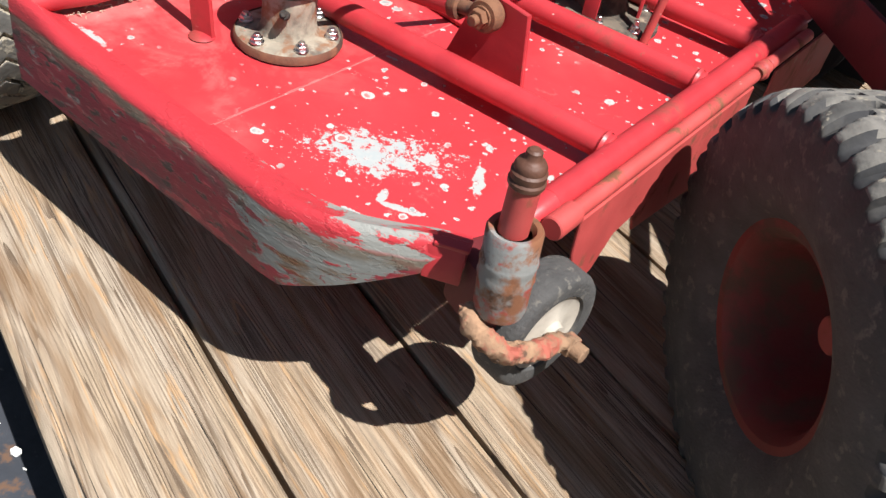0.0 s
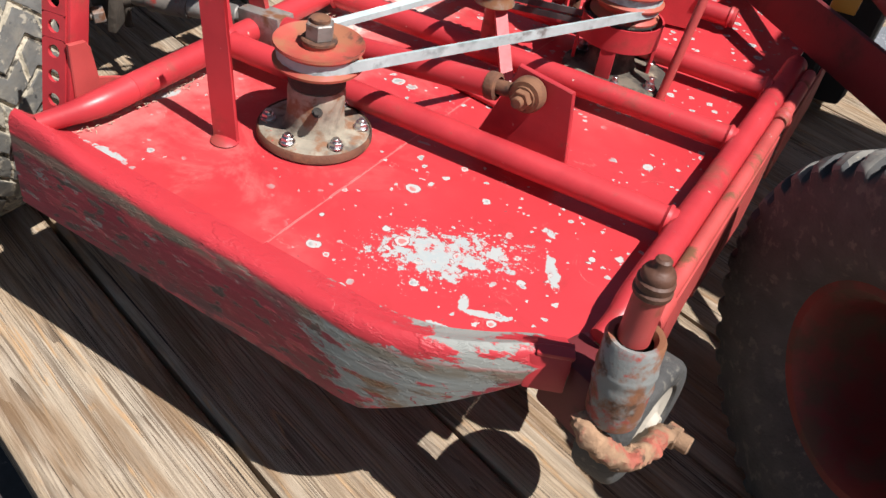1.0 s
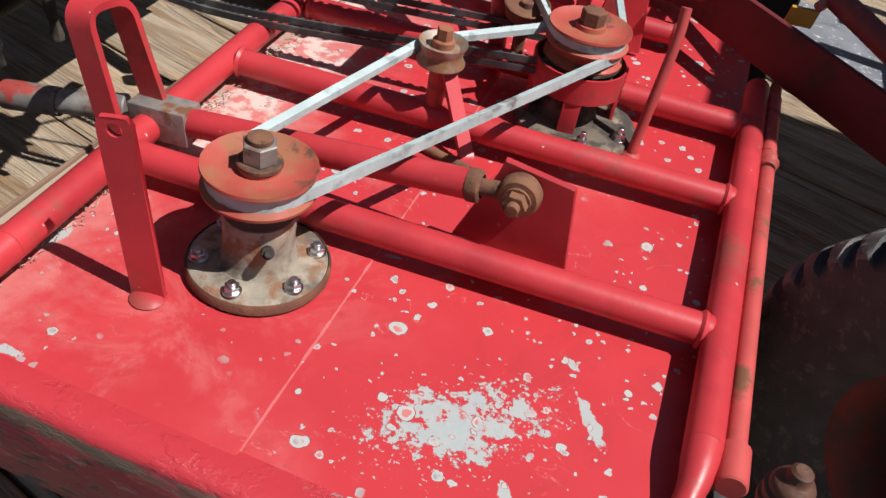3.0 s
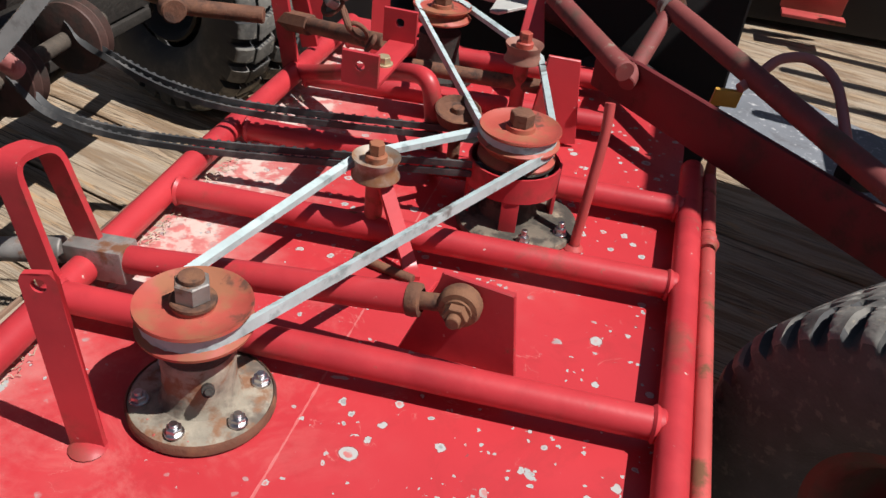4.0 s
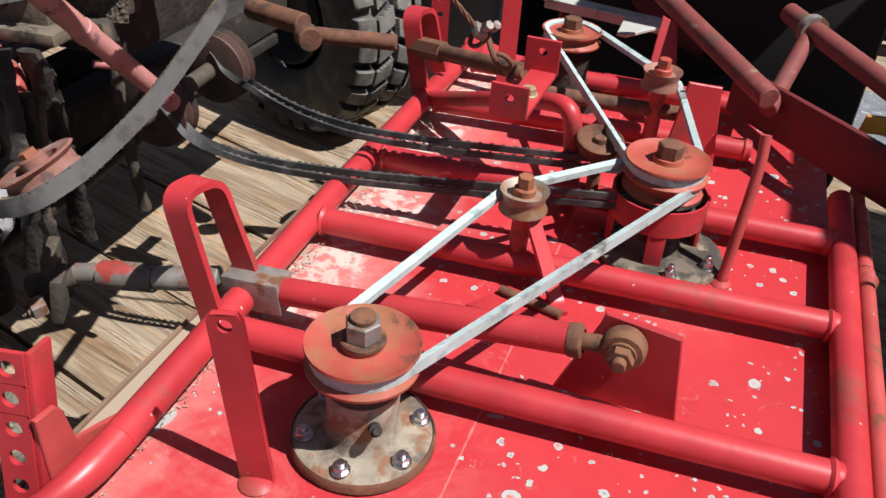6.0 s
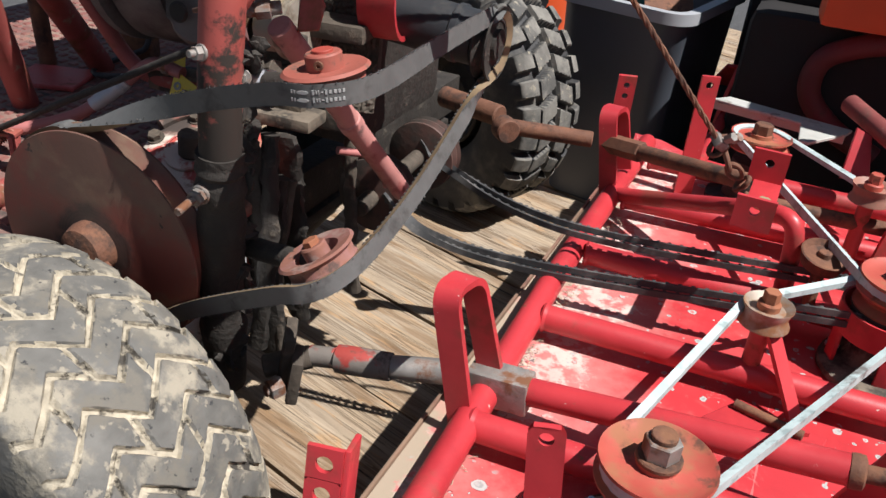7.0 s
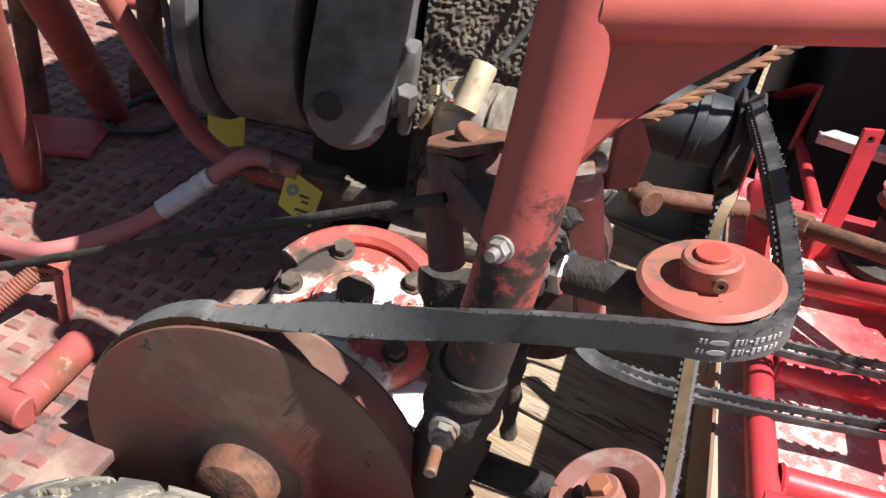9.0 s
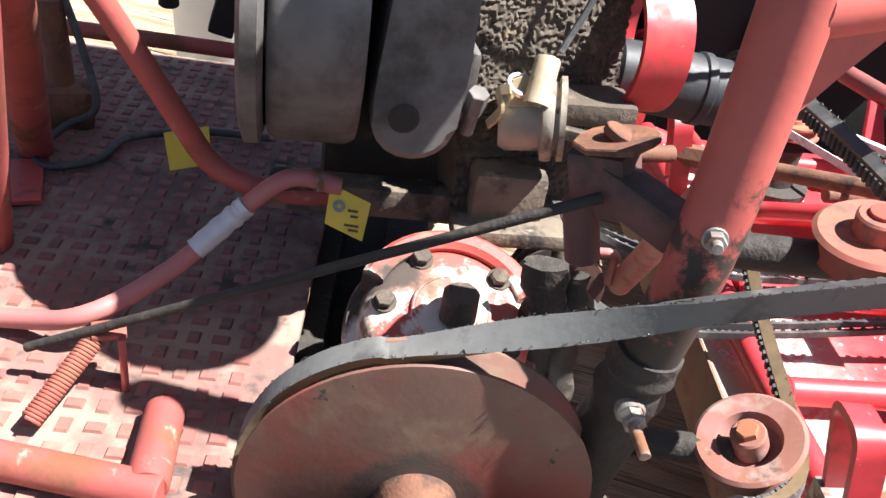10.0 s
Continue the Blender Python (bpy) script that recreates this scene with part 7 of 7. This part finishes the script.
# dark machine behind
other = thing("parked_machine", (0.22, 1.3, FLOOR), "dark greasy machine standing behind the deck", "machine", "parked machines")
bm = bmesh.new()
box(bm, (0.62, 0.60, 0.52), pose(0.11, 1.46, FLOOR + 0.31), 0.03)
part("body", bm, dark_machine, other)
bm = bmesh.new()
box(bm, (0.56, 0.46, 0.34), pose(0.10, 1.50, FLOOR + 0.72), 0.04)
part("motor", bm, dark_machine, other)
bm = bmesh.new()
rod(bm, (0.20, 1.06, 0.08), (0.20, 1.12, 0.08), 0.15, 40)
part("flywheel", bm, dark_machine, other)
bm = bmesh.new()
pipe(bm, smooth_path([(0.10, 1.135, 0.49), (0.02, 1.135, 0.47), (-0.045, 1.135, 0.43), (-0.05, 1.135, 0.36), (0.01, 1.135, 0.30), (0.10, 1.135, 0.26)], 8), 0.022, 20)
part("exhaust", bm, beam_red, other)
bm = bmesh.new()
box(bm, (0.12, 0.12, 0.10), pose(0.30, 1.20, 0.47, 0, 0, 12), 0.01)
part("guard_box", bm, red_worn, other)
bm = bmesh.new()
box(bm, (0.15, 0.10, 0.22), pose(0.0, 1.125, 0.615, 0, 0, 6), 0.012)
part("engine_cover", bm, plastic_orange, other, "orange-red engine cover")

bm = bmesh.new()
box(bm, (0.32, 0.50, 0.80), pose(-0.075, 1.72, FLOOR + 0.40), 0.04)
box(bm, (0.05, 0.30, 0.14), pose(-0.215, 1.42, 0.16, 0, 0, 10), 0.02)
part("rear_housing", bm, dark_machine, other)
# overhanging box added out of view to keep sun off the exhaust
bm = bmesh.new()
box(bm, (0.20, 0.34, 0.42), pose(0.31, 1.10, 0.80), 0.04)
part("upper_housing", bm, dark_machine, other)

# ---- plastic bin ----
bin_ = thing("storage_bin", (-0.45, 1.48, FLOOR), "grey plastic storage bin full of scrap parts", "bin")
bm = bmesh.new()


BINX, BINY = -0.450, 1.476


def tub(bm, cx, cy, w, d, z0, z1, flare, t, turn):
    rings = []
    levels = [(1.0, z0, 0), (flare, z1 - 0.03, 0), (flare, z1, 0.012), (flare, z1, -t), (1.0, z0 + t, -t)]
    n = 8
    for k, z, out in levels:
        ring = []
        for sx, sy, a0 in ((1, 1, 0), (-1, 1, 90), (-1, -1, 180), (1, -1, 270)):
            for i in range(n + 1):
                a = radians(a0 + 90 * i / n)
                r = 0.05
                ring.append((sx * (w / 2 * k - r + out) + r * math.cos(a), sy * (d / 2 * k - r + out) + r * math.sin(a), z))
        rings.append([bm.verts.new(pose(cx, cy, 0, 0, 0, turn) @ Vector(p)) for p in ring])
    for a, b in zip(rings, rings[1:]):
        for i in range(len(a)):
            bm.faces.new([a[i], a[(i + 1) % len(a)], b[(i + 1) % len(a)], b[i]])
    bm.faces.new(rings[0])
    bm.faces.new(rings[-1])


tub(bm, BINX, BINY, 0.265, 0.37, FLOOR, 0.433, 1.14, 0.006, -10)
part("tub", bm, plastic_grey, bin_)
bm = bmesh.new()
pts = []
for sx, sy, a0 in ((1, 1, 0), (-1, 1, 90), (-1, -1, 180), (1, -1, 270)):
    for i in range(6):
        a = radians(a0 + 90 * i / 5)
        pts.append(pose(BINX, BINY, 0.428, 0, 0, -10) @ Vector((sx * (0.151 - 0.05 + 0.006) + 0.05 * math.cos(a), sy * (0.211 - 0.05 + 0.006) + 0.05 * math.sin(a), 0)))
pipe(bm, pts, 0, closed=True, flat=(0.024, 0.026, (0, 0, 1)))
part("rim", bm, plastic_pale, bin_, "pale grey rolled rim")
rnd = random.Random(3)
for k in range(26):
    bm = bmesh.new()
    p = pose(BINX + rnd.uniform(-0.08, 0.08), BINY + rnd.uniform(-0.14, 0.12), 0.363 + rnd.uniform(-0.03, 0.06), rnd.uniform(0, 180), rnd.uniform(0, 180), rnd.uniform(0, 180))
    kind = k % 4
    mat = (rust, red_worn, bare, dark_machine, rust, grease)[k % 6]
    if kind == 0:
        box(bm, (0.13, 0.03, 0.006), p, 0.001)
    elif kind == 1:
        rod(bm, p @ Vector((0, 0, -0.05)), p @ Vector((0, 0, 0.06)), 0.010, 14)
    elif kind == 2:
        lathe(bm, [(0.012, -0.008), (0.036, -0.008), (0.040, 0), (0.036, 0.008), (0.012, 0.008), (0.012, -0.008)], p.translation, p.to_3x3() @ Vector((0, 0, 1)), 24)
    else:
        pipe(bm, [p @ Vector((0.04 * math.cos(a / 3), 0.03 * math.sin(a / 3), 0.004 * a)) for a in range(16)], 0.008, 10)
    solo("scrap_part", bm, mat, "worn metal scrap part lying in the bin", "scrap part", "scrap in the bin")
bm = bmesh.new()
pipe(bm, [(BINX - 0.01 + 0.03 * math.sin(k * 1.3), BINY - 0.12 + 0.012 * k, 0.438 + 0.014 * math.cos(k * 2.1)) for k in range(12)], lambda t: 0.022 + 0.010 * math.sin(9 * t), 12)
solo("bottle", bm, teal, "crumpled teal plastic bottle on top of the bin", "bottle")
bm = bmesh.new()
slab(bm, [(-0.06, -0.05), (0.06, -0.05), (0.06, 0.05), (0.02, 0.06), (-0.06, 0.05)], 0.004, pose(BINX + 0.05, BINY - 0.11, 0.443, 30, 10, 25))
solo("rusty_plate", bm, rust, "rusty flat plate poking out of the bin", "metal plate")

# buckets behind the footplate
for x, y, z, mat, lab in ((-1.15, 1.50, FLOOR, plastic_white, "white plastic bucket behind the footplate"), (-0.86, 1.66, FLOOR, plastic_orange, "orange plastic bucket behind the footplate")):
    bm = bmesh.new()
    lathe(bm, [(0, 0), (0.12, 0), (0.13, 0.01), (0.155, 0.44), (0.165, 0.445), (0.165, 0.46), (0.15, 0.46), (0.125, 0.02), (0, 0.02)], (x, y, z), n=40)
    solo("bucket", bm, mat, lab, "bucket", "buckets")

# ---- dry grass and grit caught along the rear rail ----
rnd = random.Random(9)
bm = bmesh.new()
for k in range(420):
    y = rnd.uniform(-0.26, 0.60)
    if min(abs(y - t) for t in (0.010, 0.225, 0.395, 0.612)) < 0.02:
        continue
    x = -0.281 + abs(rnd.gauss(0, 0.008))
    a = rnd.uniform(0, 6.28)
    L = rnd.uniform(0.002, 0.009)
    p = Vector((x, y, DECK + rnd.uniform(0.001, 0.006)))
    q = p + Vector((math.cos(a) * L, math.sin(a) * L, rnd.uniform(-0.001, 0.004)))
    pipe(bm, [p, (p + q) / 2 + Vector((0, 0, 0.001)), q], 0.0005, 4)
solo("dry_grass", bm, debris, "dry grass clippings caught along the rail", "grass clippings", kind="stuff")
bm = bmesh.new()
for k in range(70):
    u, v = rnd.uniform(-1.2, 0.8), rnd.uniform(-0.62, -0.53)
    p = along * u + across * v + Vector((0, 0, FLOOR - 0.034))
    bmesh.ops.create_icosphere(bm, subdivisions=1, radius=rnd.uniform(0.003, 0.009), matrix=Matrix.Translation(p) @ pose(0, 0, 0, 30 * k, 50 * k, 0) @ Matrix.Diagonal((1, 0.8, 0.4, 1)))
solo("grit", bm, plastic_white, "pale grit and flakes on the trailer edge", "grit", kind="stuff")
